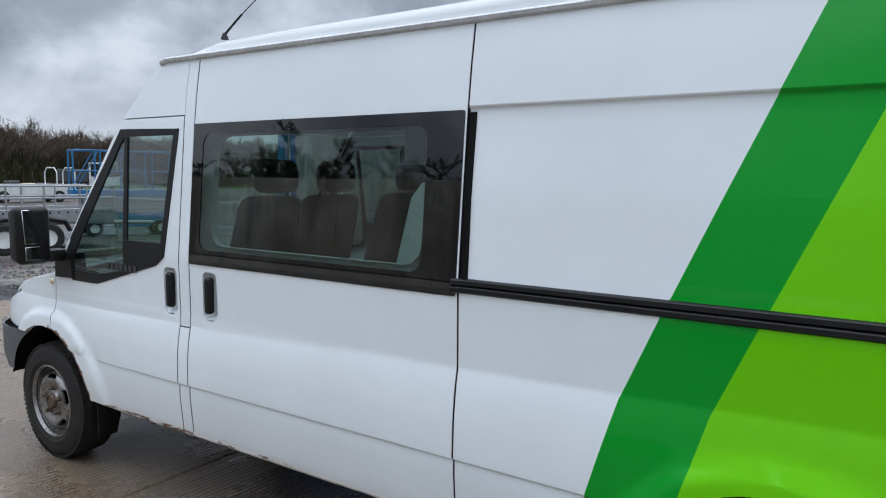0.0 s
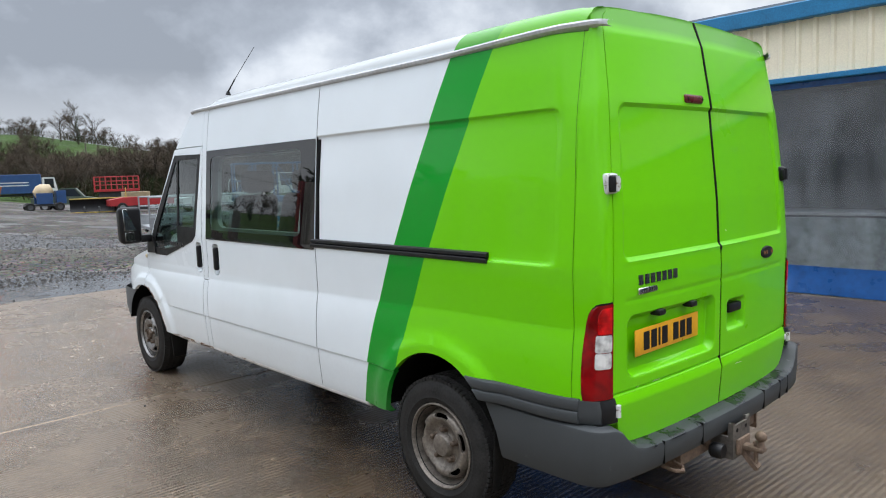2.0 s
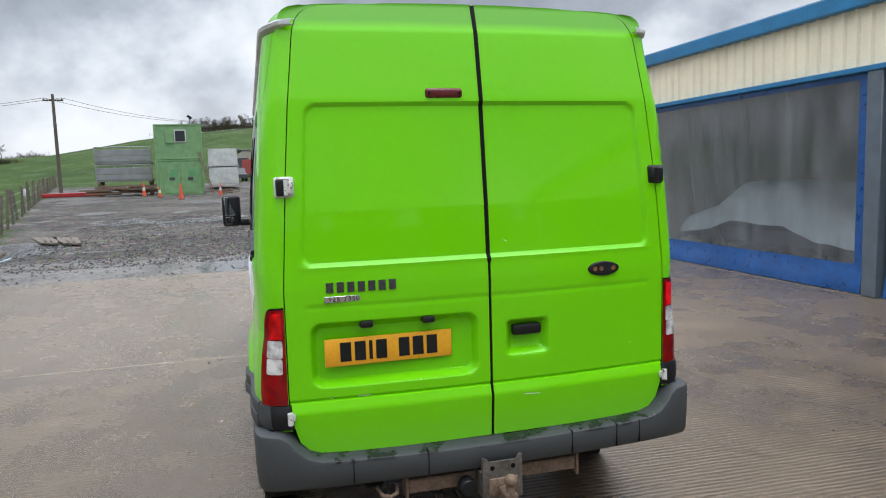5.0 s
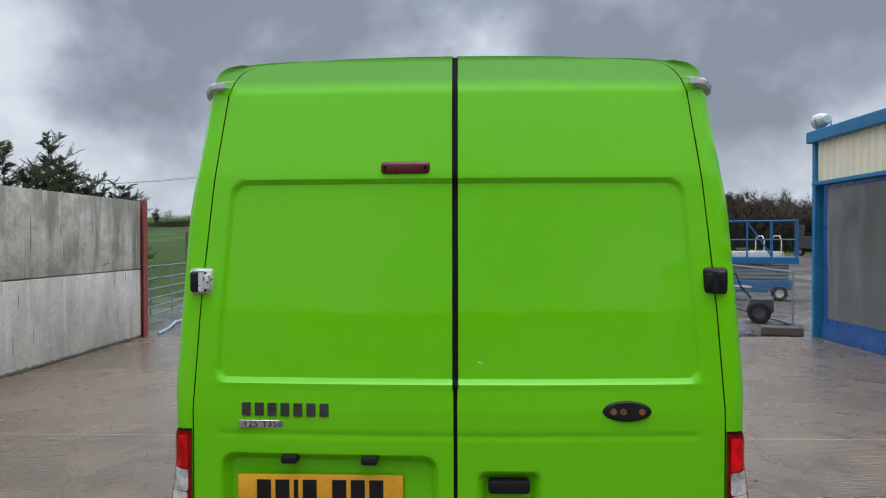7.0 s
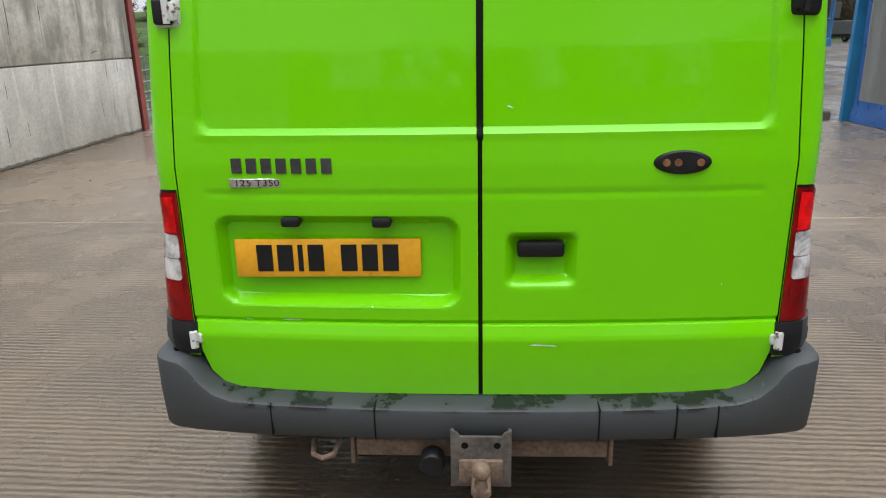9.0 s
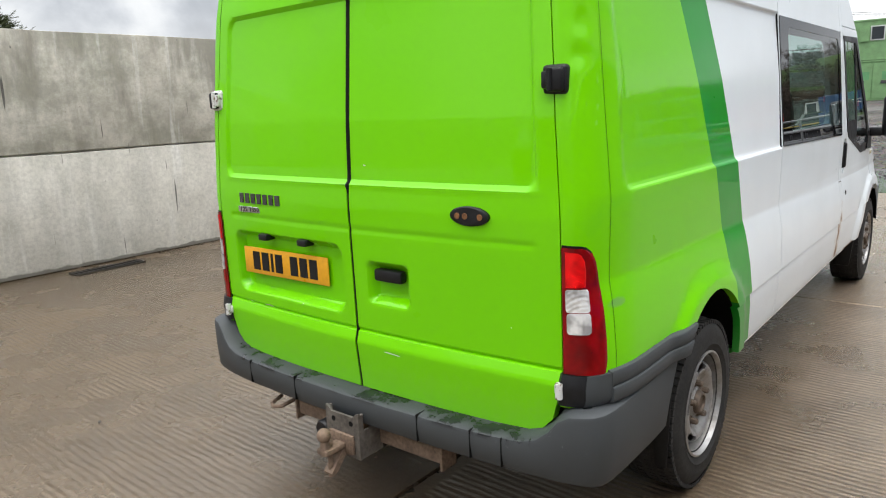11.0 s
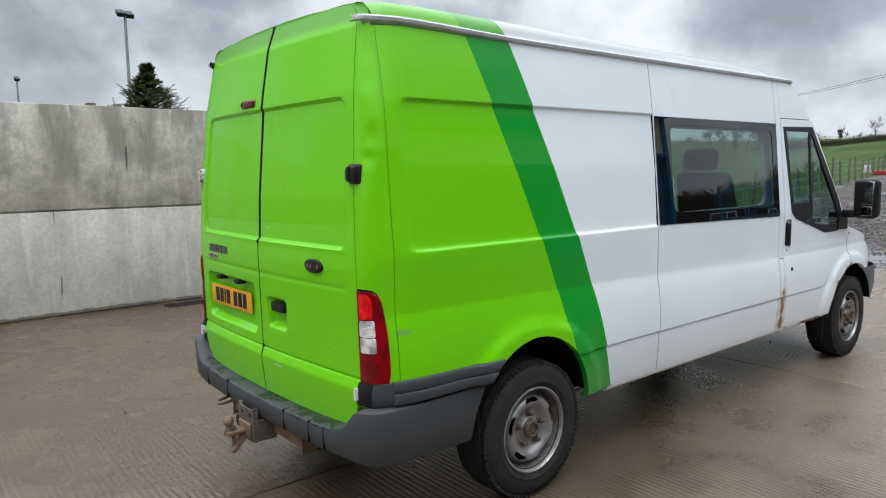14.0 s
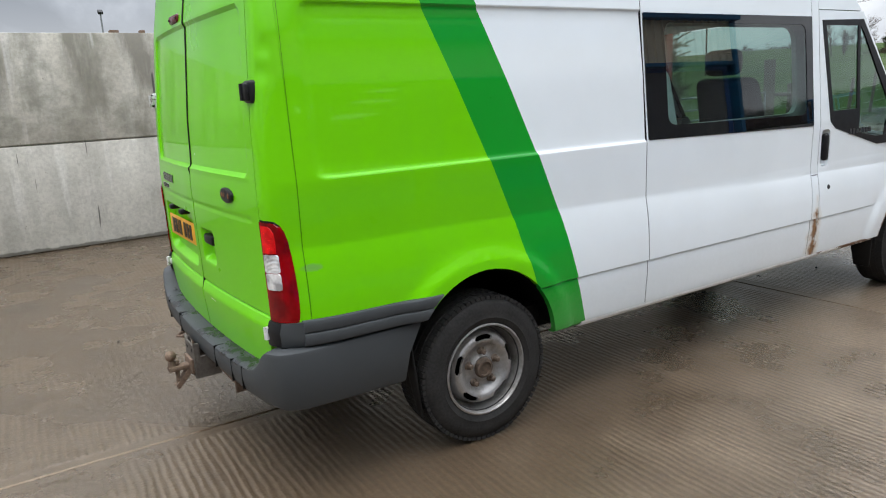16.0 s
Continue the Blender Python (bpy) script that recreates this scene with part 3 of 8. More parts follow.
def interp(v, xs, ys):
    return float(np.interp(v, xs, ys))


def lines(lo, hi, step, extra=()):
    n = max(1, round((hi - lo) / step))
    out = sorted({lo + (hi - lo) * i / n for i in range(n + 1)} | {e for e in extra if lo < e < hi})
    return [v for i, v in enumerate(out) if i == 0 or v - out[i - 1] > 0.004]


def inside(poly, a, b):
    n = len(poly)
    s = [(poly[(i + 1) % n][0] - poly[i][0]) * (b - poly[i][1]) - (poly[(i + 1) % n][1] - poly[i][1]) * (a - poly[i][0]) for i in range(n)]
    return all(v >= -1e-9 for v in s) or all(v <= 1e-9 for v in s)


def sheet(us, vs, outline=None, holes=()):
    """A flat net in (u, v), cut to a convex outline and pierced by convex holes; mapped to its place by shaped()."""
    bm = bmesh.new()
    net = [[bm.verts.new((u, v, 0)) for v in vs] for u in us]
    for i in range(len(us) - 1):
        for j in range(len(vs) - 1):
            bm.faces.new((net[i][j], net[i + 1][j], net[i + 1][j + 1], net[i][j + 1]))
    for k, poly in enumerate(([outline] if outline else []) + list(holes)):
        cut = outline is not None and k == 0
        c = Vector((sum(p[0] for p in poly) / len(poly), sum(p[1] for p in poly) / len(poly), 0))
        ulo, uhi, vlo, vhi = min(p[0] for p in poly), max(p[0] for p in poly), min(p[1] for p in poly), max(p[1] for p in poly)
        for i in range(len(poly)):
            a, b = Vector((*poly[i], 0)), Vector((*poly[(i + 1) % len(poly)], 0))
            no = (b - a).cross(Vector((0, 0, 1)))
            if no.dot(c - a) > 0:
                no = -no
            if cut:
                bmesh.ops.bisect_plane(bm, geom=bm.verts[:] + bm.edges[:] + bm.faces[:], plane_co=a, plane_no=no, clear_outer=True, dist=1e-5)
            else:
                fs = [f for f in bm.faces if max(v.co.x for v in f.verts) >= ulo - 1e-4 and min(v.co.x for v in f.verts) <= uhi + 1e-4 and max(v.co.y for v in f.verts) >= vlo - 1e-4 and min(v.co.y for v in f.verts) <= vhi + 1e-4]
                geom = fs + list({e for f in fs for e in f.edges}) + list({v for f in fs for v in f.verts})
                bmesh.ops.bisect_plane(bm, geom=geom, plane_co=a, plane_no=no, dist=1e-5)
        if not cut:
            gone = [f for f in bm.faces if inside(poly, *f.calc_center_median().xy)]
            bmesh.ops.delete(bm, geom=gone, context="FACES")
    return bm


def shaped(bm, place, thick=None):
    """Moves a flat net to place(u, v) and turns its rims in by thick, a vector function of (u, v)."""
    flat = {v: (v.co.x, v.co.y) for v in bm.verts}
    rim = [e for e in bm.edges if e.is_boundary]
    if thick:
        again = {}
        for e in rim:
            for v in e.verts:
                if v not in again:
                    again[v] = bm.verts.new(v.co)
        for e in rim:
            a, b = e.verts
            bm.faces.new((a, b, again[b], again[a]))
        for v, w in again.items():
            w.co = Vector(place(*flat[v])) + Vector(thick(*flat[v]))
    for v, (a, b) in flat.items():
        v.co = place(a, b)
    return bm


def ring_poly(cx, cz, r, n=28, a0=0.0, a1=360.0):
    return [(cx + r * math.cos(radians(a0 + (a1 - a0) * i / n)), cz + r * math.sin(radians(a0 + (a1 - a0) * i / n))) for i in range(n if a1 - a0 >= 360 else n + 1)]


def rbox(u, v, lo_u, hi_u, lo_v, hi_v, r):
    """How far (u, v) lies outside a box with round corners (inside: minus)."""
    du, dv = abs(u - (lo_u + hi_u) / 2) - (hi_u - lo_u) / 2 + r, abs(v - (lo_v + hi_v) / 2) - (hi_v - lo_v) / 2 + r
    return math.hypot(max(du, 0), max(dv, 0)) + min(max(du, dv), 0) - r


def rround(lo_u, hi_u, lo_v, hi_v, r, n=4):
    pts = []
    for cu, cv, a in ((hi_u - r, hi_v - r, 0), (lo_u + r, hi_v - r, 90), (lo_u + r, lo_v + r, 180), (hi_u - r, lo_v + r, 270)):
        pts += [(cu + r * math.cos(radians(a + 90 * i / n)), cv + r * math.sin(radians(a + 90 * i / n))) for i in range(n + 1)]
    return pts


# ---- ground ----
def crest(az):
    """How high the far hills stand, in degrees, by the way one looks from the yard."""
    return interp(az, [-180, -60, -35, -26, -19, -12, -5, 2, 8, 14, 20, 32, 60, 100, 180], [1.0, 1.0, 1.2, 1.6, 2.6, 3.7, 4.0, 3.7, 3.1, 2.1, 1.7, 1.8, 1.2, 1.0, 1.0])


def land(x, y):
    """Height of the ground outside the concrete."""
    r, az = math.hypot(x, y), math.degrees(math.atan2(y, x))
    tilt = smooth01(-14, -2, az) * (1 - smooth01(35, 75, az))
    z = -0.03 + 0.020 * max(0.0, min(r, 90) - 14) * tilt
    top = math.tan(radians(crest(az))) * 290 + 1.6
    z += (top - z) * smooth01(92, 290, r) if r < 290 else (top - z) * (1 - 0.75 * smooth01(300, 1200, r))
    if r > 95:
        z += 1.2 * (noise.noise((x * 0.012, y * 0.012, 3.0))) * smooth01(95, 160, r)
    return z


bm = bmesh.new()
radii = [0, 4, 8, 11, 14, 18, 23, 29, 36, 44, 53, 63, 74, 84, 92, 100, 110, 122, 136, 152, 170, 190, 212, 236, 260, 290, 330, 400, 520, 700, 1000, 1500, 2300, 3600]
SPOKES = 180
rings = []
for r in radii:
    rings.append([bm.verts.new((r * math.cos(2 * math.pi * i / SPOKES), r * math.sin(2 * math.pi * i / SPOKES), land(r * math.cos(2 * math.pi * i / SPOKES), r * math.sin(2 * math.pi * i / SPOKES) + 1e-9))) for i in range(SPOKES)] if r else [bm.verts.new((0, 0, -0.03))])
for a, b in zip(rings, rings[1:]):
    for i in range(SPOKES):
        j = (i + 1) % SPOKES
        bm.faces.new((a[0], b[i], b[j]) if len(a) == 1 else (a[i], b[i], b[j], a[j]))
ground = tagged(part("ground", bm, GRAVEL), "dark wet gravel yard with puddles, grass fields beyond", "ground", kind="structure")

# ---- concrete apron in cast bays ----
bm = bmesh.new()
box(bm, (-13.9, -16.2, -0.18), (10.45, 5.9, -0.020))
pavement = tagged(part("pavement", bm, SEAL, smooth=False), "wet brown brushed concrete apron in cast bays", "pavement", kind="structure")
SLAB_X, SLAB_Y = [-14.0, -7.8, -1.9, 4.04, 10.5], [-16.3, -10.6, -6.1, 0.0, 5.95]
for x0, x1 in zip(SLAB_X, SLAB_X[1:]):
    for y0, y1 in zip(SLAB_Y, SLAB_Y[1:]):
        bm = bmesh.new()
        box(bm, (x0 + 0.005, y0 + 0.005, -0.15), (x1 - 0.005, y1 - 0.005, 0.0), 0.006, 1)
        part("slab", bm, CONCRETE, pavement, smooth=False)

# ---- yard wall in two lifts ----
bm = bmesh.new()
box(bm, (-14.0, 5.90, -0.05), (10.33, 6.03, 2.40))
yard_wall = tagged(part("wall_north", bm, WALL, smooth=False), "pale stained concrete yard wall in two lifts", "wall", kind="structure")
for z0, z1 in ((0.004, 1.215), (1.232, 2.44)):
    bm = bmesh.new()
    vs = box(bm, (-14.0, 5.85, z0), (10.33, 6.06, z1), 0.012, 2)
    bmesh.ops.subdivide_edges(bm, edges=[e for e in bm.edges if e.calc_length() > 5], cuts=60, use_grid_fill=True)
    for v in bm.verts:
        v.co.y += 0.006 * noise.noise((v.co.x * 0.7, 0, v.co.z))
        if v.co.z > z1 - 0.02:
            v.co.z += 0.012 * noise.noise((v.co.x * 0.9, 4.0, 0))
    part("panel", bm, WALL, yard_wall)
bm = bmesh.new()
box(bm, (10.34, 5.80, 0.0), (10.50, 5.815, 2.46))
box(bm, (10.34, 6.085, 0.0), (10.50, 6.10, 2.46))
box(bm, (10.41, 5.815, 0.0), (10.425, 6.085, 2.46))
tagged(part("steel_post", bm, REDPOST, smooth=False, origin=(10.42, 5.95, 0)), "red oxide steel post at the end of the concrete wall", "post")
# small brackets left on the wall's coping
for n, (x, w) in enumerate(((0.72, 0.10), (1.05, 0.06), (4.6, 0.09), (-0.9, 0.08))):
    bm = bmesh.new()
    box(bm, (x, 5.87, 2.435), (x + w, 5.97, 2.475), 0.006, 1)
    tagged(part("wall_bracket", bm, RUSTY, origin=(x, 5.9, 2.44)), "small rusty bracket on top of the wall", "bracket", "wall brackets")
# drain grate by the wall
IRON = simple("dark_iron", (0.022, 0.020, 0.018), 0.6, vary=0.4, scale=20, spec=0.2)
grate = thing("drain_grate", (1.75, 5.55, 0.0), "dark iron drain grate in the concrete by the wall", "drain")
bm = bmesh.new()
for lo, hi in (((1.38, 5.46, -0.02), (2.12, 5.475, 0.012)), ((1.38, 5.625, -0.02), (2.12, 5.64, 0.012)), ((1.38, 5.475, -0.02), (1.395, 5.625, 0.012)), ((2.105, 5.475, -0.02), (2.12, 5.625, 0.012))):
    box(bm, lo, hi)
part("frame", bm, IRON, grate, smooth=False)
# flat near-black sheet paints the shade of the hollow under the bars
bm = bmesh.new()
box(bm, (1.395, 5.475, 0.0005), (2.105, 5.625, 0.0025))
part("pit", bm, DARK_INSIDE, grate, smooth=False)
for i in range(14):
    bm = bmesh.new()
    x = 1.42 + i * 0.05
    box(bm, (x, 5.476, 0.004), (x + 0.02, 5.624, 0.012))
    part("bar", bm, IRON, grate, smooth=False)


# ---- workshop building ----
def corrugated(bm, x0, x1, z0, z1, y, pitch=0.20, depth=0.035):
    xs, x = [], x0
    while x < x1:
        for f, d in ((0.0, 0), (0.60, 0), (0.70, 1), (0.88, 1), (0.98, 0)):
            if x + f * pitch < x1:
                xs.append((x + f * pitch, d * depth))
        x += pitch
    xs.append((x1, 0))
    low = [bm.verts.new((a, y + d, z0)) for a, d in xs]
    high = [bm.verts.new((a, y + d, z1)) for a, d in xs]
    for i in range(len(xs) - 1):
        bm.faces.new((low[i], low[i + 1], high[i + 1], high[i]))


BY, BX0, BX1 = -6.15, -12.5, 10.5
shop = thing("workshop_building", ((BX0 + BX1) / 2, BY - 4, 0), "workshop with cream cladding, blue fascia and clear curtain doors", "building")
bm = bmesh.new()
corrugated(bm, BX0, BX1 - 0.08, 2.72, 3.42, BY + 0.005)
part("cladding", bm, CREAM, shop, smooth=False, label="cream corrugated steel cladding")
bm = bmesh.new()
box(bm, (BX0, BY - 0.25, 3.40), (BX1 + 0.06, BY + 0.14, 3.60), 0.012, 1)
part("fascia", bm, BLUE, shop, label="blue painted gutter fascia")
bm = bmesh.new()
box(bm, (BX0, BY - 0.12, 2.655), (BX1, BY + 0.07, 2.72), 0.008, 1)
part("lintel", bm, BLUE, shop, label="blue steel lintel strip")
bm = bmesh.new()
box(bm, (BX1 - 0.10, BY - 0.12, 0), (BX1, BY + 0.06, 3.40), 0.008, 1)
part("corner_post", bm, BLUE, shop, label="blue corner post")
bm = bmesh.new()
prism(bm, [(BX0, 3.62), (BX1 + 0.05, 3.62), (BX1 + 0.05, 3.70), (BX0, 3.70)], BY - 0.2, BY - 10.2, "Y")
part("roof", bm, simple("roof_sheet", (0.22, 0.23, 0.24), 0.6), shop, smooth=False)
SHOP_WALL = simple("workshop_inner_wall", (0.10, 0.105, 0.11), 0.9, vary=0.3, scale=2)
bm = bmesh.new()
box(bm, (BX0, BY - 10.2, 0), (BX1, BY - 10.0, 3.6))
part("wall", bm, SHOP_WALL, shop, smooth=False)
for x0 in (BX0, BX1 - 0.18):
    bm = bmesh.new()
    box(bm, (x0, BY - 10.0, 0), (x0 + 0.16, BY - 0.14, 3.6))
    part("wall", bm, [CREAM], shop, smooth=False)
bm = bmesh.new()
box(bm, (BX0 + 0.17, BY - 9.99, 3.45), (BX1 - 0.2, BY - 0.26, 3.50))
part("ceiling", bm, SHOP_WALL, shop, smooth=False)
GREYPOST = simple("grey_steel_post", (0.10, 0.125, 0.15), 0.5, vary=0.2)
POSTS = [3.85, -2.6, -9.0]
for x in POSTS:
    bm = bmesh.new()
    box(bm, (x, BY - 0.12, 0), (x + 0.22, BY + 0.05, 2.655), 0.01, 1)
    part("post", bm, GREYPOST, shop, label="dark grey steel post")


def wavy(x, z, seed):
    return 0.018 * noise.noise((x * 1.3, seed, z * 0.7)) + 0.03 * noise.noise((x * 2.1, seed + 5, z * 2.5)) * smooth01(0.5, 0.0, z)


def curtain(x0, x1, seed):
    """A roll-down sheet of clear plastic set in a blue tarpaulin border that creases along the floor."""
    ob = thing("curtain_door", ((x0 + x1) / 2, BY, 0), "blue tarpaulin curtain door with a clear plastic window", "curtain door", "curtain doors")
    win = (x0 + 0.13, x1 - 0.12, 0.36, 2.58)
    us, vs = lines(x0, x1, 0.09), lines(0.012, 2.65, 0.07)
    bm = sheet(us, vs, None, [rround(win[0], win[1], win[2], win[3], 0.04, 2)])
    shaped(bm, lambda u, v: (u, BY - 0.03 + wavy(u, v, seed) + 0.04 * smooth01(0.35, 0.0, v), v), lambda u, v: (0, -0.006, 0))
    part("border", bm, TARP, ob, label="blue tarpaulin border")
    bm = sheet(lines(win[0] - 0.03, win[1] + 0.03, 0.15), lines(win[2] - 0.03, win[3] + 0.03, 0.15))
    shaped(bm, lambda u, v: (u, BY - 0.042 + wavy(u, v, seed) * 0.9, v))
    p = part("window", bm, PVC, ob, label="scuffed clear plastic sheet", facing=(0, 1, 0))
    p.visible_shadow = False
    return ob


curtain(4.12, 10.27, 1.0)
curtain(-2.33, 3.80, 2.0)
curtain(-8.74, -2.64, 3.0)


# ---- van ----
REAR_AXLE, FRONT_AXLE, AXLE_Z, TYRE_R = 1.0, 4.845, 0.355, 0.36
ARCH_R = 0.435
van = thing("van", (2.8, 0, 0), "white and lime green high-roof crew van, rusty sills, parked on concrete", "van")
PROF_Z = [0.38, 0.43, 0.600, 0.648, 0.657, 0.664, 0.675, 0.80, 0.88, 0.93, 0.965, 0.985, 0.991, 1.266, 1.278, 1.60, 1.897, 1.908, 2.05, 2.19, 2.24]
PROF_Y = [0.920, 0.934, 0.950, 0.950, 0.948, 0.960, 0.961, 0.958, 0.951, 0.9445, 0.9382, 0.9340, 0.9333, 0.9375, 0.929, 0.910, 0.877, 0.884, 0.867, 0.845, 0.838]


def crease_shift(x, v):
    """The waist crease falls from tail to nose: how far a line of the pressed side is moved up or down."""
    s = interp(x, [0.3, 0.9, 1.5, 2.1, 3.5, 4.3], [0.030, 0.028, 0.012, 0.0, -0.030, -0.042])
    return s * interp(v, [0.80, 0.985, 1.0 if s < 0 else 1.2], [0.0, 1.0, 0.0])


def side_y(x, z):
    """Half the van's width: the pressed side with its creases, the flares over the wheels, the nose drawn in."""
    v = z
    for _ in range(4):
        v = z - crease_shift(x, v)
    y = interp(v, PROF_Z, PROF_Y)
    # the pressed field between the two creases ends short of the rear corner
    plain = 0.9525 + (y - 0.9525) * smooth01(0.60, 0.45, z) if z < 0.68 else y
    if x > 4.25:
        y += (plain - y) * smooth01(4.25, 4.36, x)
    if 1.262 < z < 1.91:
        f = rbox(x, z, 0.275, 6.0, 1.270, 1.904, 0.06)
        flat = interp(z, [1.262, 1.91], [0.9375, 0.884])
        in_field = smooth01(0.012, -0.012, f) if x < 2.052 else 0.0
        y = flat + (y - flat) * in_field
        y -= 0.004 * smooth01(0.0, -0.02, f) if x < 2.052 else 0.0
    for cx in (REAR_AXLE, FRONT_AXLE):
        r = math.hypot(x - cx, z - AXLE_Z)
        if z > 0.36 and cx < 3:
            y += 0.022 * smooth01(0.56, 0.485, r)
        elif z > 0.36:
            y += 0.020 * smooth01(0.0, -0.03, r - interp(math.degrees(math.atan2(z - AXLE_Z, cx - x)), [0, 90, 180], [0.60, 0.53, 0.53]))
    if x > 4.75:
        y -= 0.092 * ((x - 4.75) / 0.70) ** 2.6
    if x < 0.34:
        y -= (0.016 + 0.028 * smooth01(1.75, 2.2, z)) * ((0.34 - x) / 0.14) ** 2
    return y


def rear_x(y, z):
    """How far the tail lies behind: it leans in towards the roof and bows out at the middle."""
    return interp(z, [0.4, 0.56, 0.708, 0.750, 1.2, 1.5, 1.93, 2.2, 2.31], [0.060, 0.050, 0.036, 0.049, 0.042, 0.056, 0.098, 0.145, 0.185]) + 0.036 * (y / 0.82) ** 2


def door_edge(z):
    return interp(z, [0.5, 0.6, 0.75, 1.2, 1.6, 1.9, 2.2, 2.24, 2.27, 2.29, 2.303], [0.80, 0.815, 0.828, 0.826, 0.798, 0.772, 0.737, 0.724, 0.704, 0.676, 0.636])


ZL = (0.43, 0.60, 0.648, 0.657, 0.664, 0.675, 0.80, 0.84, 0.88, 0.905, 0.93, 0.95, 0.965, 0.979, 0.985, 0.991, 1.000, 1.01, 1.256, 1.266, 1.272, 1.278, 1.29, 1.885, 1.897, 1.9025, 1.908, 1.92)
IN = 0.030


def side_patch(name, s, x0, x1, z0, z1, parent, outline=None, holes=(), step=0.045, mat=None, label="", dy=0.0, sharp=17):
    bm = sheet(lines(x0, x1, step, (0.206, 0.213, 0.222, 0.233, 0.245, 0.26, 0.275, 0.29, 0.305)), lines(z0, z1, 0.05, ZL), outline, holes)

    def pressed(u, v):
        z = v + crease_shift(u, v)
        return (u, s * (side_y(u, z) + dy), z)

    shaped(bm, pressed, lambda u, v: (0, -s * IN, 0))
    return part(name, bm, mat or PAINT, parent, label, sharp=sharp)


def recessed_handle(s, x, z, parent, name="door_handle"):
    """An upright black pull in a shallow cup."""
    y = side_y(x, z)
    bm = bmesh.new()
    box(bm, (x - 0.022, s * (y - 0.004) - 0.018, z - 0.085), (x + 0.022, s * (y - 0.004) + 0.018, z + 0.085), 0.015, 3)
    return part(name, bm, BLACK_TRIM, parent, "black plastic pull handle")


REAR_ARCH = [(REAR_AXLE + (a - REAR_AXLE) * 0.95, AXLE_Z + (b - AXLE_Z) * 1.035) for a, b in ring_poly(REAR_AXLE, AXLE_Z, ARCH_R, 56)]
BEHIND = [(0.0, 0.2), (0.70, 0.2), (0.70, 0.735), (0.0, 0.735)]
FRONT_ARCH = ring_poly(FRONT_AXLE, AXLE_Z, ARCH_R)
WIN = (2.062, 3.543, 1.245, 1.893)
FWIN = [(3.66, 1.875), (3.735, 1.262), (3.80, 1.215), (4.33, 1.075), (4.69, 1.072), (4.72, 1.13), (4.14, 1.885)]
for s in (1, -1):
    gap = 0.004 if s > 0 else 0.003
    side_patch("rear_quarter_panel", s, 0.20, 2.052 - gap, 0.425, 2.195, van, holes=[REAR_ARCH, BEHIND], step=0.03)
    win_hole = rround(WIN[0] + 0.03, WIN[1] - 0.03, WIN[2] + (0.03 if s > 0 else 0.055), WIN[3] - 0.03, 0.05, 3)
    cups = [rround(3.352, 3.452, 0.995, 1.215, 0.03, 3)] if s > 0 else []
    mid = side_patch("sliding_door" if s > 0 else "side_panel", s, 2.052 + gap, 3.548 - gap, 0.425, 2.195, van, holes=[win_hole] + cups)
    side_patch("door_pillar", s, 3.548 + gap, 3.625 - gap, 0.425, 2.195, van)
    side_patch("cab_roof_side", s, 3.625, 4.12, 1.938, 2.195, van, outline=[(3.625, 1.938), (4.125, 1.938), (3.865, 2.195), (3.625, 2.195)])
    fcup = rround(3.645, 3.745, 0.995, 1.215, 0.03, 3)
    door = side_patch("front_door", s, 3.625 + gap, 4.76, 0.425, 1.932, van, outline=[(3.625 + gap, 0.425), (4.755, 0.425), (4.755, 1.08), (4.145, 1.932), (3.625 + gap, 1.932)], holes=[FRONT_ARCH, [(3.67, 1.868), (3.74, 1.275), (3.80, 1.225), (4.33, 1.085), (4.69, 1.082), (4.705, 1.13), (4.135, 1.872)], fcup], step=0.024, sharp=38)
    side_patch("front_wing", s, 4.762, 5.50, 0.56, 1.10, van, outline=[(4.762, 0.56), (5.50, 0.56), (5.50, 0.87), (5.20, 1.00), (4.762, 1.10)], holes=[FRONT_ARCH, [(5.0, 0.5), (5.6, 0.5), (5.6, 0.724), (5.0, 0.724)]], step=0.024, sharp=38)
    # near-black strips just below the skin put shade into the shut lines
    for gx, g0, g1 in ((2.052, 0.43, 2.19), (3.548, 0.43, 2.19), (3.625, 0.43, 1.95), (4.758, 0.80, 1.08)):
        bm = sheet([gx - gap - 0.001, gx + gap + 0.001], lines(g0, g1, 0.05, ZL))
        shaped(bm, lambda u, v: (u, s * (side_y(u, v) - 0.0025), v))
        part("shut_line_seal", bm, SEAL, van)
    bm = sheet([3.552, 3.621], lines(0.935, 0.945, 0.01))
    shaped(bm, lambda u, v: (u, s * (side_y(u, v) + 0.0012), 0.937 + (v - 0.935) * 0.45))
    part("post_joint", bm, SEAL, van)
    # handle cups and pulls
    for cx, owner in ([(3.408, mid)] if s > 0 else []) + [(3.697, door)]:
        bm = sheet(lines(cx - 0.053, cx + 0.053, 0.008), lines(0.992, 1.218, 0.012))
        shaped(bm, lambda u, v, cx=cx: (u, s * (side_y(u, v) - 0.003 - 0.040 * smooth01(0.002, -0.022, rbox(u, v, cx - 0.051, cx + 0.051, 0.994, 1.216, 0.03))), v))
        part("handle_cup", bm, PAINT, owner)
        recessed_handle(s, cx + 0.004, 1.105, owner)
    if s < 0:
        bm = bmesh.new()
        lathe(bm, [(0.0001, 0.004), (0.013, 0.004), (0.016, 0.0), (0.016, -0.004)], (3.735, s * side_y(3.735, 0.85), 0.85), "Y", 14, s)
        part("lock", bm, BLACK_TRIM, door)
    # side window: black border round a tinted pane
    def on_window(u, v, out):
        z = v + (0.030 * (WIN[1] - u) / 1.48 * (WIN[3] - v) / 0.648 if s < 0 else 0.0)
        return (u, s * (side_y(3.0, z) + out), z)

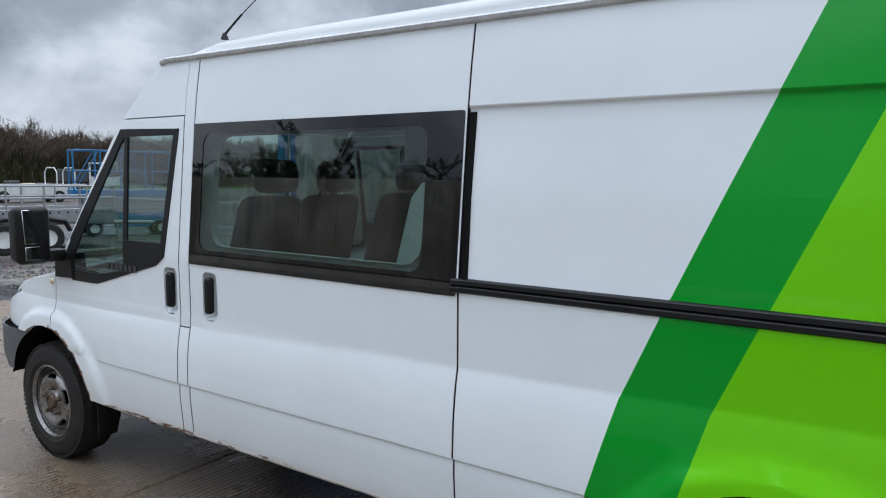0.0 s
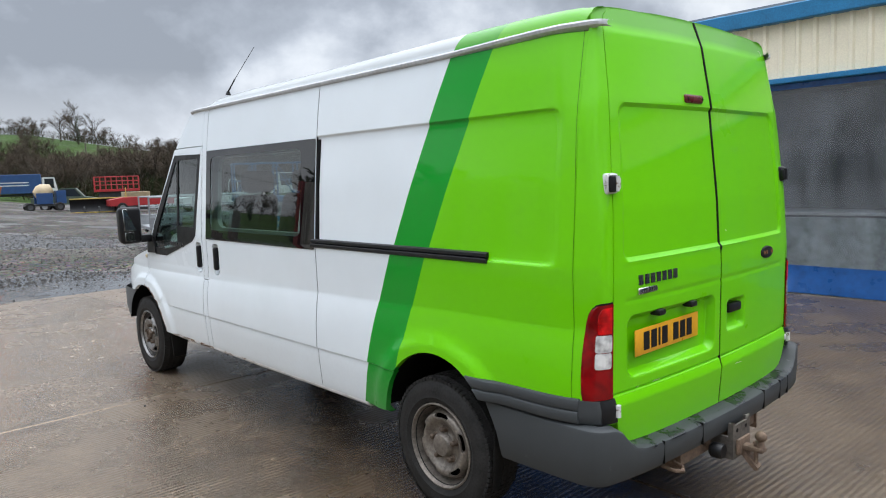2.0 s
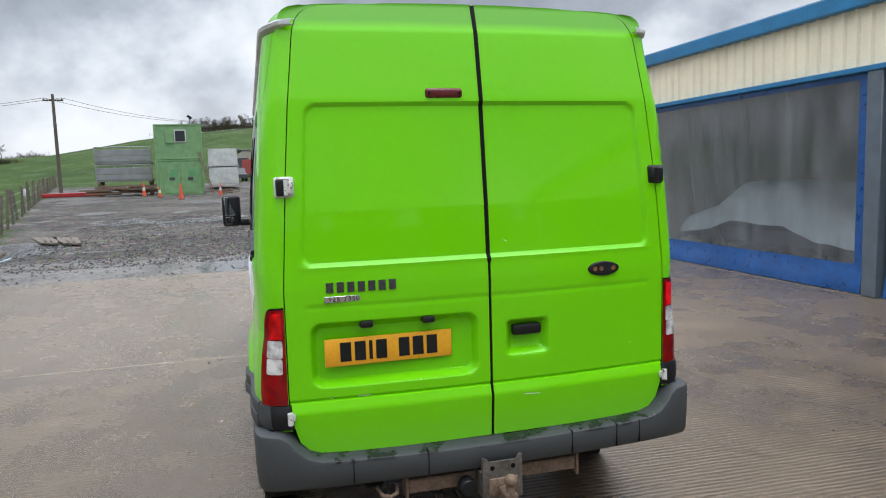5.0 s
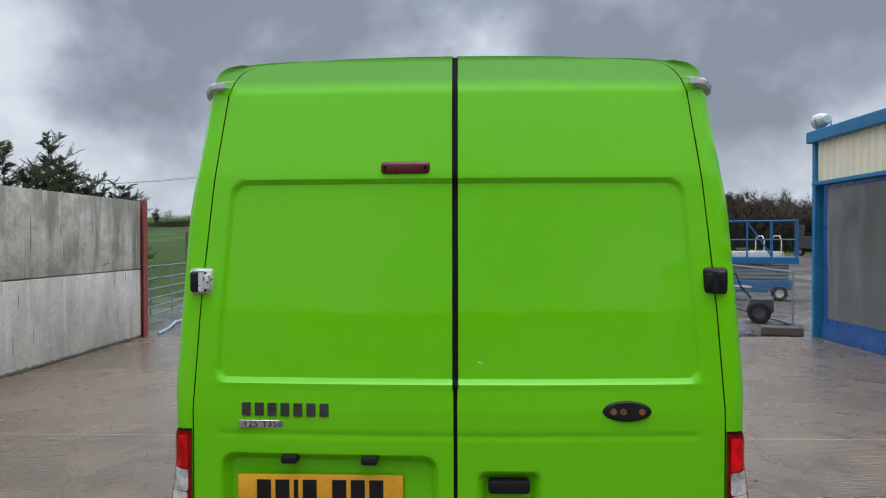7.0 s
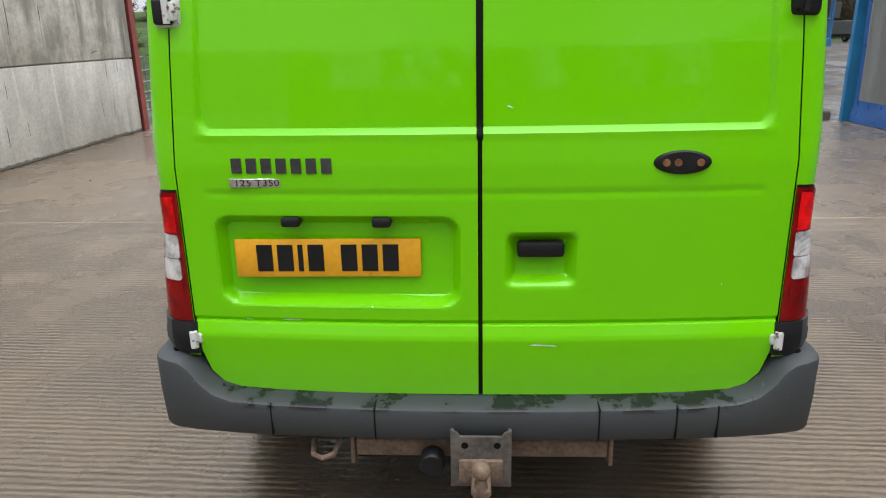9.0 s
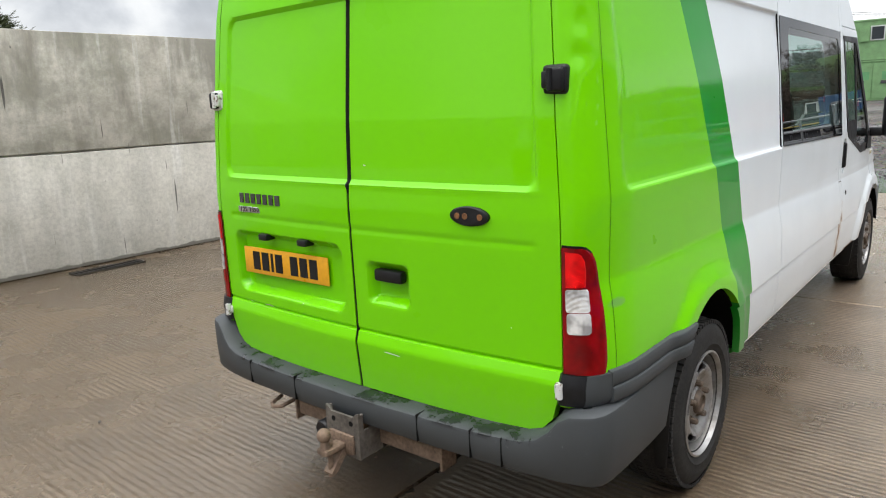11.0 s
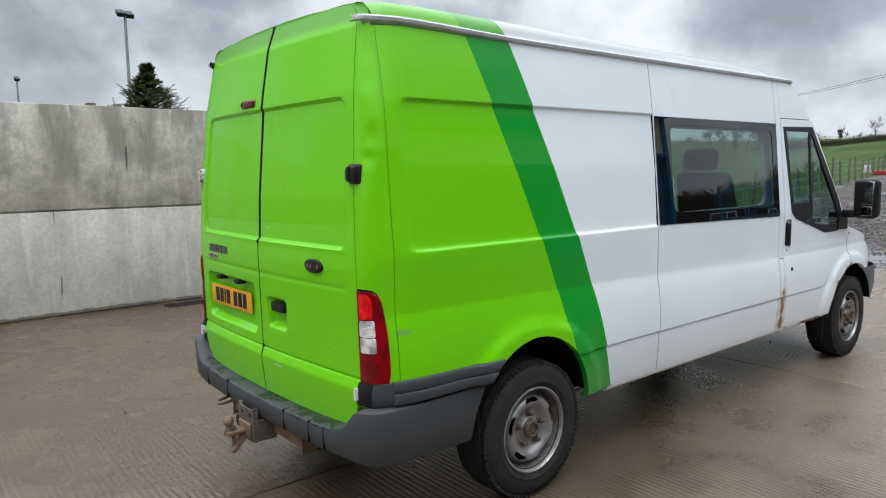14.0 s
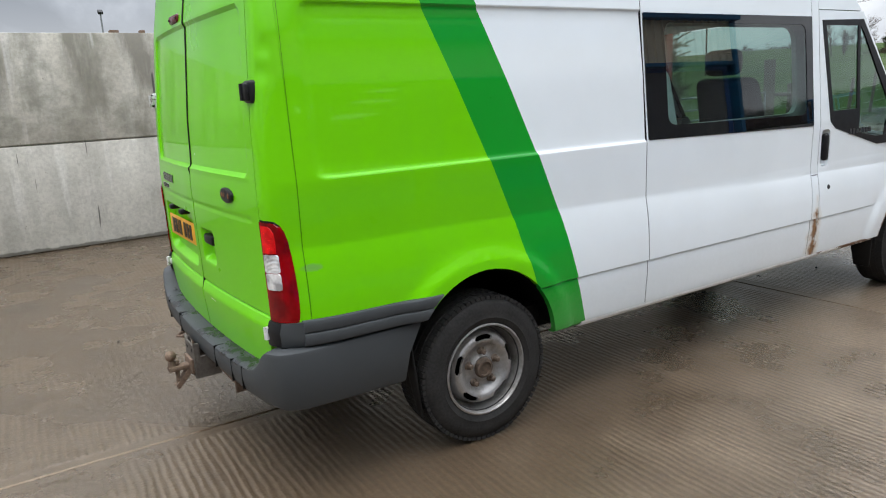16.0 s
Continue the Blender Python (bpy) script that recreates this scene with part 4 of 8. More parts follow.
    bm = sheet(lines(WIN[0], WIN[1], 0.06), lines(WIN[2], WIN[3], 0.05, ZL), rround(*WIN, 0.008, 2), [rround(2.215, 3.475, 1.315, 1.845, 0.05, 3)])
    shaped(bm, lambda u, v: on_window(u, v, 0.004), lambda u, v: (0, -s * 0.006, 0))
    frame_ob = part("window", bm, BLACK_GLOSS, mid, "fixed side window with a black printed border")
    bm = sheet(lines(2.205, 3.485, 0.08), lines(1.305, 1.855, 0.06))
    shaped(bm, lambda u, v: on_window(u, v, 0.001))
    part("pane", bm, TINTED, frame_ob, "tinted glass pane", facing=(0, s, 0))
    # front door window: black surround, quarter light and drop glass
    holes = [[(3.70, 1.845), (3.765, 1.325), (4.045, 1.325), (4.075, 1.845)], [(4.100, 1.845), (4.075, 1.17), (4.30, 1.13), (4.60, 1.135), (4.145, 1.80)]]
    bm = sheet(lines(3.65, 4.73, 0.06), lines(1.07, 1.89, 0.05), FWIN, holes)
    shaped(bm, lambda u, v: (u, s * (side_y(min(u, 4.45), v) + 0.004 - 0.03 * max(0, u - 4.45)), v), lambda u, v: (0, -s * 0.008, 0))
    frame_ob = part("window", bm, BLACK_TRIM, door, "cab window in a black surround")
    for poly in holes:
        lo_u, hi_u, lo_v, hi_v = min(q[0] for q in poly), max(q[0] for q in poly), min(q[1] for q in poly), max(q[1] for q in poly)
        bm = sheet(lines(lo_u, hi_u, 0.08), lines(lo_v, hi_v, 0.08), poly)
        shaped(bm, lambda u, v: (u, s * (side_y(min(u, 4.45), v) - 0.002), v))
        part("pane", bm, GLASS, frame_ob, "clear glass pane", facing=(0, s, 0))
    # rail of the sliding door, on its own side alone
    if s > 0:
        bm = sheet(lines(0.655, 2.075, 0.06), [-0.5, -0.45, -0.38, -0.1, -0.06, 0.0, 0.06, 0.1, 0.38, 0.45, 0.5])
        shaped(bm, lambda u, v: (u, side_y(u, 1.29) + interp(v, [-0.5, -0.45, -0.38, -0.1, -0.06, 0.0, 0.06, 0.1, 0.38, 0.45, 0.5], [0.004, 0.017, 0.021, 0.021, 0.019, 0.009, 0.013, 0.017, 0.016, 0.012, 0.004]), 1.283 + 0.052 * v), lambda u, v: (0, -0.02, 0))
        part("door_rail", bm, BLACK_TRIM, van, "black rail of the sliding door")
        bm = bmesh.new()
        prev = None
        for z in lines(1.262, 1.885, 0.06):
            y = side_y(2.03, z)
            row = [bm.verts.new((x, y + o, z)) for x, o in ((2.020, -0.004), (2.022, 0.008), (2.044, 0.008), (2.046, -0.004))]
            if prev:
                for i in range(3):
                    bm.faces.new((prev[i], prev[i + 1], row[i + 1], row[i]))
            prev = row
        part("window_seal", bm, SEAL, van, "black rubber strip behind the sliding door window")
    # strip along the roof's edge
    bm = bmesh.new()
    pts = [(0.150, 2.226, 0.728), (0.154, 2.226, 0.760), (0.172, 2.225, 0.786), (0.2, 2.224, 0.801), (0.24, 2.222, None)] + [(0.3 + 3.5 * i / 30, 2.207 + 0.014 * (1 - smooth01(0.3, 1.1, 0.3 + 3.5 * i / 30)), None) for i in range(31)] + [(3.84, 2.196, None)]
    prev = None
    for x, z, y in pts:
        y = y or side_y(x, 2.2) + 0.002
        row = [bm.verts.new((x, s * (y + dy), z + dz)) for dy, dz in ((-0.03, 0.014), (0.008, 0.012), (0.016, 0.004), (0.012, -0.008), (-0.02, -0.024 if x > 0.19 else -0.012))]
        if prev:
            for i in range(4):
                bm.faces.new((prev[i], prev[i + 1], row[i + 1], row[i]))
        prev = row
    part("roof_strip", bm, GUTTER, van, "pale grey strip along the roof edge")

# tail corners, one each side, wrapping from the side to the door
def corner_plan(t, z, gap=0.002):
    """The corner's rounding in plan: t runs from the door (0) to the side (1), where it meets the panel's own slope."""
    xs, yw, yd = 0.199, side_y(0.2, z), door_edge(z) + gap
    if z > 2.2:
        yw = interp(z, [2.2, 2.24, 2.265, 2.282, 2.295, 2.303], [side_y(0.2, 2.2), 0.790, 0.783, 0.770, 0.748, 0.705])
    xr = rear_x(yd, z)
    lean = 2 * (0.016 + 0.028 * smooth01(1.75, 2.2, z)) / 0.14 * smooth01(2.26, 2.2, z)
    w, h = xs - xr, max(0.01, yw - yd)
    lean = min(lean, 0.5 * h / w)
    p = ((xr, yd), (xr + 0.05 * h, yd + 0.60 * h), (xs - 0.66 * w, yw - 0.66 * w * lean), (xs, yw))
    k = ((1 - t) ** 3, 3 * (1 - t) ** 2 * t, 3 * (1 - t) * t * t, t ** 3)
    return sum(a * q[0] for a, q in zip(k, p)), sum(a * q[1] for a, q in zip(k, p))


def corner_out(t, z):
    """Which way the corner's skin faces, in plan."""
    a, b = corner_plan(max(0.0, t - 0.02), z), corner_plan(min(1.0, t + 0.02), z)
    d = Vector((b[0] - a[0], b[1] - a[1])).normalized()
    return -d.y, d.x


KNOCKS = ((0.55, 1.97, 0.03, 0.003), (0.6, 1.75, 0.035, 0.007), (0.5, 1.66, 0.02, 0.008), (0.7, 2.10, 0.04, 0.003))
for s in (1, -1):
    def corner(t, z, s=s):
        x, y = corner_plan(t, z)
        ox, oy = corner_out(t, z)
        # knocks in the right corner
        dent = sum(d * math.exp(-((t - t0) / 0.22) ** 2 - ((z - z0) / h) ** 2) for t0, z0, h, d in KNOCKS) if s < 0 else 0.0
        return (x - ox * dent, s * (y - oy * dent), z)

    bm = sheet([i / 16 for i in range(17)], lines(0.64, 2.303, 0.022, ZL + (2.22, 2.24, 2.255, 2.265, 2.275, 2.282, 2.29, 2.296)))
    shaped(bm, corner)
    part("tail_corner", bm, PAINT, van)
    # shut line between corner and side
    bm = sheet([0.0, 0.0014], lines(0.75, 2.2, 0.04, ZL))
    shaped(bm, lambda u, v: (u + 0.2005 + 0.010 * smooth01(1.4, 2.2, v), s * (side_y(u + 0.2005 + 0.010 * smooth01(1.4, 2.2, v), v) + 0.0009), v))
    part("panel_joint", bm, SEAL, van)


def roof_point(x, t):
    """The roof from strip (t = 0) to strip (t = 1), rounded over at the tail and dropping to the windscreen."""
    k = abs(math.cos(t * math.pi))
    y = (side_y(max(x, 0.2), 2.2) - 0.007) * math.cos(t * math.pi)
    near = 1 - 0.55 * smooth01(0.6, 2.6, x)
    e = 7 + 8 * near
    h = 0.162 * ((0.72 + 0.2 * near) * (1 - k ** e) ** 0.5 + (0.28 - 0.2 * near) * (1 - k ** 2))
    h *= interp(x, [0.14, 0.2, 0.3, 0.5, 3.0, 3.5, 3.86], [0.66, 0.72, 0.79, 0.83, 0.83, 0.74, 0.25])
    back = 0.022 * (1 - smooth01(0.2, 0.5, x))
    return (x + back * k ** 6, y * (1 - 0.02 * smooth01(3.6, 3.86, x)), 2.200 + h - (0.02 * smooth01(3.5, 3.86, x)))


bm = sheet([0.198, 0.21, 0.24, 0.28, 0.34, 0.42] + lines(0.5, 3.4, 0.15) + [3.5, 3.6, 3.7, 3.78, 3.83, 3.865], [i / 36 for i in range(37)])
shaped(bm, roof_point, lambda u, v: (0, 0, -0.02))
part("roof", bm, PAINT, van)

def brow_point(t, w):
    """The painted brow between roof and windscreen, then the screen's own slope, by height fraction t."""
    y = math.cos(w * math.pi) * interp(t, [0, 1], [0.83, 0.862])
    x = interp(t, [0, 0.5, 1], [3.84, 4.00, 4.145]) + 0.14 * (1 - (y / 0.86) ** 2)
    return (x, y, interp(t, [0, 0.5, 1], [2.20, 2.08, 1.93]) + 0.03 * (1 - (y / 0.86) ** 2))


bm = sheet([0, 0.25, 0.5, 0.75, 1.0], [i / 20 for i in range(21)])
shaped(bm, brow_point)
part("roof_brow", bm, PAINT, van)


def screen_point(t, w):
    y = math.cos(w * math.pi) * interp(t, [0, 1], [0.858, 0.90])
    return (interp(t, [0, 1], [4.15, 4.76]) + 0.17 * (1 - (y / 0.9) ** 2), y, interp(t, [0, 1], [1.925, 1.10]) + 0.03 * (1 - (y / 0.9) ** 2))


bm = sheet([0, 0.2, 0.4, 0.6, 0.8, 1.0], [0.04 + 0.92 * i / 20 for i in range(21)])
shaped(bm, screen_point)
part("windscreen", bm, GLASS, van, "clear windscreen", facing=(1, 0, 0.5))
for s in (1, -1):
    bm = bmesh.new()
    prev = None
    for i in range(9):
        t = i / 8
        a, b = screen_point(t, 0.05), (interp(t, [0, 1], [4.15, 4.745]), side_y(4.3, interp(t, [0, 1], [1.925, 1.10])) - 0.004 - 0.012 * t, interp(t, [0, 1], [1.925, 1.10]))
        row = [bm.verts.new((a[0], s * a[1], a[2])), bm.verts.new((b[0], s * b[1], b[2])), bm.verts.new((b[0] - 0.04, s * (b[1] - 0.03), b[2]))]
        if prev:
            bm.faces.new((prev[0], prev[1], row[1], row[0])), bm.faces.new((prev[1], prev[2], row[2], row[1]))
        prev = row
    part("screen_pillar", bm, BLACK_TRIM, van)


def bonnet_point(t, w):
    k = math.cos(w * math.pi)
    x = interp(t, [0, 0.5, 0.85, 1], [4.76, 5.20, 5.45, 5.60])
    half = side_y(min(x, 5.4), 1.0) - 0.012 - max(0, x - 5.4) * 0.8
    x += interp(t, [0, 1], [0.15, 0.16]) * (1 - k * k)
    return (x, k * half, interp(t, [0, 0.5, 0.85, 1], [1.10, 1.01, 0.90, 0.74]) + 0.05 * (1 - k * k))


bm = sheet([i / 12 for i in range(13)], [i / 20 for i in range(21)])
shaped(bm, bonnet_point, lambda u, v: (0, 0, -0.02))
part("bonnet", bm, PAINT, van)


def nose_point(t, z):
    k = math.cos(t * math.pi)
    x = 5.02 + 0.76 * max(0.0, math.sin(t * math.pi)) ** 0.42
    x = max(x - 0.06 * smooth01(0.5, 0.36, z), FRONT_AXLE + math.sqrt(max(0.0, 0.437 ** 2 - (z - AXLE_Z) ** 2)))
    lo = 0.37 + 0.10 * abs(k) ** 6
    return (x, k * 0.955, lo + (0.722 - lo) * (z - 0.37) / 0.352)


bm = sheet([i / 28 for i in range(29)], lines(0.37, 0.722, 0.05))
shaped(bm, nose_point, lambda u, v: (-0.03, 0, 0))
part("front_bumper", bm, simple("faded_grey_plastic", (0.085, 0.092, 0.098), 0.55, vary=0.15, bump=0.1, fine=200), van, "faded grey plastic front bumper")


# ---- tail doors ----
def chipped_white():
    k = Mat("chipped_white_hinge", rough=0.35)
    k.color(k.mix(k.ramp(k.noise(45, 4, 0.7), (0.55, 0.0), (0.63, 1.0)), (0.60, 0.60, 0.58), (0.12, 0.06, 0.03)))
    return k.m


HINGE_WHITE = chipped_white()


def tail_relief(y, z, left):
    """Pressings of the doors: how far the skin is let in."""
    a = abs(y)
    d = 0.011 * smooth01(0.004, -0.013, rbox(a, z, -0.3, interp(z, [1.28, 1.917], [0.755, 0.712]), 1.283, 1.914, 0.05))
    d += 0.004 * smooth01(0.010, -0.002, abs(z - 1.124) - 0.001) * smooth01(0.76, 0.73, a)
    d += 0.007 * smooth01(0.006, 0.001, abs(z - 0.7525))
    d -= 0.0025 * smooth01(0.016, 0.0, abs(z - 1.281)) * smooth01(0.775, 0.745, a)
    if left:
        d += 0.038 * smooth01(0.005, -0.026, rbox(y, z, 0.055, 0.735, 0.803, 1.062, 0.05))
    else:
        d += 0.038 * smooth01(0.005, -0.034, rbox(a, z, 0.068, 0.262, 0.862, 1.015, 0.025))
    return d


for s in (1, -1):
    left = s > 0
    out = [(0.006, 0.530), (0.70, 0.530), (0.755, 0.550), (0.793, 0.590), (0.814, 0.66), (door_edge(0.76) - 0.002, 0.765), (door_edge(1.2) - 0.002, 1.2), (door_edge(1.6) - 0.002, 1.6), (door_edge(1.9) - 0.002, 1.9), (door_edge(2.2) - 0.002, 2.2)] + [(door_edge(q) - 0.002, q) for q in (2.24, 2.255, 2.27, 2.28, 2.29, 2.297, 2.303)] + [(0.35, 2.317), (0.006, 2.322)]
    bm = sheet(lines(0.0, 0.83, 0.0075, (0.055, 0.735)), lines(0.525, 2.32, 0.0085, (0.70, 0.709, 0.73, 0.742, 0.7468, 0.7515, 0.7535, 0.758, 0.764, 0.782, 1.107, 1.114, 1.119, 1.124, 1.129, 1.134, 1.27, 1.276, 1.282, 1.288, 1.294, 1.902, 1.908, 1.9135, 1.919, 0.798, 0.803, 0.807, 0.811, 0.815, 0.819, 0.823, 0.827, 0.831, 0.835, 0.858, 0.863, 0.868, 0.873, 0.878, 0.883, 0.888, 0.893, 0.898, 1.055, 1.065)), out)
    shaped(bm, lambda u, v: (rear_x(u, v) + tail_relief(s * u, v, left), s * u, v), lambda u, v: (0.035, 0, 0))
    door = part("rear_door", bm, PAINT, van, "lime green rear door" if left else "lime green rear door with small dents", sharp=24)
    # hinges: upper on the body corner, lower by the bumper
    for z, big in ((1.597, True), (0.695, False)):
        ye = door_edge(z)
        x = rear_x(ye, z)
        bm = bmesh.new()
        if big:
            box(bm, (x - 0.010, s * (ye + 0.004) - 0.038, z - 0.041), (x + 0.03, s * (ye + 0.004) + 0.038, z + 0.041), 0.012, 3)
            hinge = part("hinge", bm, HINGE_WHITE if left else BLACK_TRIM, door, "white hinge plate with a black block" if left else "black hinge")
            bm = bmesh.new()
            yo = s * (ye + 0.010)
            box(bm, (x - 0.024, yo - 0.026, z - 0.033), (x - 0.004, yo + 0.026, z + 0.033), 0.009, 3)
            part("hinge_block", bm, BLACK_TRIM, hinge)
            bm = bmesh.new()
            yo = s * (ye - 0.012)
            box(bm, (x - 0.026, yo - 0.017, z - 0.024), (x - 0.004, yo + 0.017, z + 0.024), 0.007, 2)
            rod(bm, (x - 0.024, yo + s * 0.010, z - 0.03), (x - 0.024, yo + s * 0.010, z + 0.03), 0.009)
            part("knuckle", bm, HINGE_WHITE if left else BLACK_TRIM, hinge)
        else:
            box(bm, (x - 0.008, s * ye - 0.016, z - 0.014), (x + 0.02, s * ye + 0.016, z + 0.018), 0.004, 1)
            rod(bm, (x - 0.013, s * (ye + 0.004), z - 0.022), (x - 0.013, s * (ye + 0.004), z + 0.026), 0.0115, seg=16)
            part("hinge", bm, HINGE_WHITE, door, "chipped white hinge flecked with rust")
    if left:
        plate_x = rear_x(0.42, 0.94) + 0.022
        bm = bmesh.new()
        box(bm, (plate_x - 0.006, 0.163, 0.884), (plate_x, 0.683, 0.995), 0.004, 2)
        plate = part("number_plate", bm, simple("yellow_plate", (0.72, 0.34, 0.015), 0.35, vary=0.1), door, "yellow rear number plate with black characters")
        # the characters stand as plain bars
        y = 0.622
        for i in range(7):
            if i == 4:
                y -= 0.035
            bm = bmesh.new()
            box(bm, (plate_x - 0.0078, y - (0.014 if i == 2 else 0.044), 0.902), (plate_x - 0.0058, y, 0.979))
            part("character_bar", bm, BLACK_TRIM, plate, smooth=False)
            y -= 0.028 if i == 2 else 0.058
        for y in (0.515, 0.265):
            bm = bmesh.new()
            box(bm, (rear_x(y, 1.05) - 0.016, y - 0.026, 1.035), (rear_x(y, 1.05) + 0.035, y + 0.026, 1.062), 0.008, 2)
            part("plate_lamp", bm, BLACK_TRIM, door)
        bm = bmesh.new()
        box(bm, (rear_x(0.155, 1.952) - 0.012, 0.078, 1.932), (rear_x(0.155, 1.952) + 0.012, 0.232, 1.972), 0.012, 3)
        high = part("high_brake_light", bm, simple("dull_red_lens", (0.10, 0.008, 0.010), 0.25, vary=0.2), door, "dull red high brake light")
        for y in (0.092, 0.218):
            bm = bmesh.new()
            lathe(bm, [(0.0001, -0.002), (0.006, -0.002), (0.006, 0.004)], (rear_x(0.155, 1.952) - 0.012, y, 1.952), "X", 8)
            part("screw", bm, SEAL, high)
    else:
        bm = bmesh.new()
        box(bm, (rear_x(0.16, 0.966) + 0.000, -0.228, 0.945), (rear_x(0.16, 0.966) + 0.035, -0.100, 0.990), 0.010, 2)
        part("door_handle", bm, BLACK_TRIM, door, "black door handle")
        bm = bmesh.new()
        cx, n = rear_x(0.522, 1.2), 28
        rows = [[bm.verts.new((cx + dx, -0.522 + 0.074 * k * math.cos(2 * math.pi * i / n), 1.202 + 0.031 * k * math.sin(2 * math.pi * i / n))) for i in range(n)] for dx, k in ((0.008, 1.0), (-0.005, 1.0), (-0.009, 0.88))]
        for a, b in zip(rows, rows[1:]):
            for i in range(n):
                bm.faces.new((a[i], a[(i + 1) % n], b[(i + 1) % n], b[i]))
        bm.faces.new(rows[-1])
        badge = part("badge_base", bm, BLACK_TRIM, door, "black oval badge base with the emblem missing")
        for dy in (-0.045, 0.012, 0.042):
            bm = bmesh.new()
            lathe(bm, [(0.0001, -0.002), (0.010, -0.002), (0.010, 0.004)], (cx - 0.009, -0.522 + dy, 1.202), "X", 12)
            part("pad", bm, RUST, badge)
# chips and scratches down to the white undercoat
CHIP = simple("bare_undercoat", (0.75, 0.76, 0.74), 0.6, vary=0.1)
for o in [q for q in van.children if q.name.startswith("rear_door")]:
    left = o.name == "rear_door"
    for y0, y1, z0, h, slant in (((0.655, 0.672, 0.7560, 0.004, 0.0), (0.505, 0.565, 0.7560, 0.005, 0.0), (0.30, 0.304, 0.80, 0.003, 0.0)) if left else ((-0.215, -0.135, 0.688, 0.003, 0.004), (-0.085, -0.070, 1.345, 0.003, 0.004), (-0.66, -0.657, 0.86, 0.004, 0.0))):
        bm = bmesh.new()
        lift = 0.0012
        quad = [bm.verts.new((rear_x(yy, zz) + tail_relief(yy, zz, left) - lift, yy, zz)) for yy, zz in ((y0, z0), (y1, z0 + slant), (y1 - 0.2 * (y1 - y0), z0 + slant + h), (y0 + 0.1 * (y1 - y0), z0 + h))]
        bm.faces.new(quad)
        part("paint_chip", bm, CHIP, o, smooth=False)
# rubber seal between the doors
bm = bmesh.new()
prev = None
for z in lines(0.535, 2.315, 0.06, (1.25, 1.262, 1.274, 1.283, 1.292, 1.90, 1.908, 1.914, 1.92)):
    # a fat lip above the waist, a thin one below
    fat = smooth01(1.25, 1.275, z)
    x, w = rear_x(0, z) + tail_relief(0.01, z, False) + 0.001 - 0.005 * fat, 0.0045 + 0.0045 * fat
    row = [bm.verts.new((x + 0.02, w + 0.001, z)), bm.verts.new((x + 0.003, w, z)), bm.verts.new((x, w * 0.55, z)), bm.verts.new((x, -w * 0.55, z)), bm.verts.new((x + 0.003, -w, z)), bm.verts.new((x + 0.02, -w - 0.001, z))]
    if prev:
        for i in range(5):
            bm.faces.new((prev[i], prev[i + 1], row[i + 1], row[i]))
    prev = row
part("door_seal", bm, SEAL, van, "black rubber seal between the rear doors")


# ---- lamps on the tail corners ----
def red_lens(name, glow):
    k = Mat(name, (0.30, 0.002, 0.004), 0.25, coat=0.8, spec=0.0)
    k.b.inputs["Coat Roughness"].default_value = 0.02
    k.color(k.mix(k.ramp(k.noise(14, 2), (0.38, 0.0), (0.62, 1.0)), (0.13, 0.0006, 0.002), (0.25, 0.001, 0.003)))
    if glow:
        k.b.inputs["Emission Color"].default_value = (1.0, 0.008, 0.008, 1)
        k.put(k.math("ADD", k.ramp(k.noise(18, 2), (0.36, glow * 0.4), (0.62, glow * 2.2)), k.ramp(k.voronoi(170), (0.05, glow * 5), (0.22, 0.0))), k.b.inputs["Emission Strength"])
    return k.m


def clear_lens(name, fan):
    """Clear moulded lens over a bright bowl: the indicator's is ribbed in a slanting fan, the other in upright steps."""
    k = Mat(name, (0.80, 0.80, 0.79), 0.12, metal=0.35, coat=0.6)
    k.color(k.mix(k.ramp(k.noise(22, 2), (0.36, 0.0), (0.60, 1.0)), (0.40, 0.39, 0.39), (0.93, 0.93, 0.92)))
    if fan:
        k.bump(k.wave(40, 2.0, "DIAGONAL"), 0.30, 0.003)
    else:
        k.bump(k.wave(26, 0.6, "Y"), 0.25, 0.003)
    k.bump(k.noise(24, 2), 0.5, 0.012)
    return k.m


LENS_DARK, LENS_LIT, LENS_CLEAR, LENS_CUT = red_lens("red_lens", 0.0), red_lens("lit_red_lens", 0.22), clear_lens("clear_lens", False), clear_lens("cut_clear_lens", True)


def rround_lamp(t0, t1, z0, z1, r):
    """A rounded box over the lamp, whose way round the corner is about 0.2 m for t from 0 to 1."""
    return [(a / 0.2, b) for a, b in rround(t0 * 0.2, t1 * 0.2, z0, z1, r, 3)]


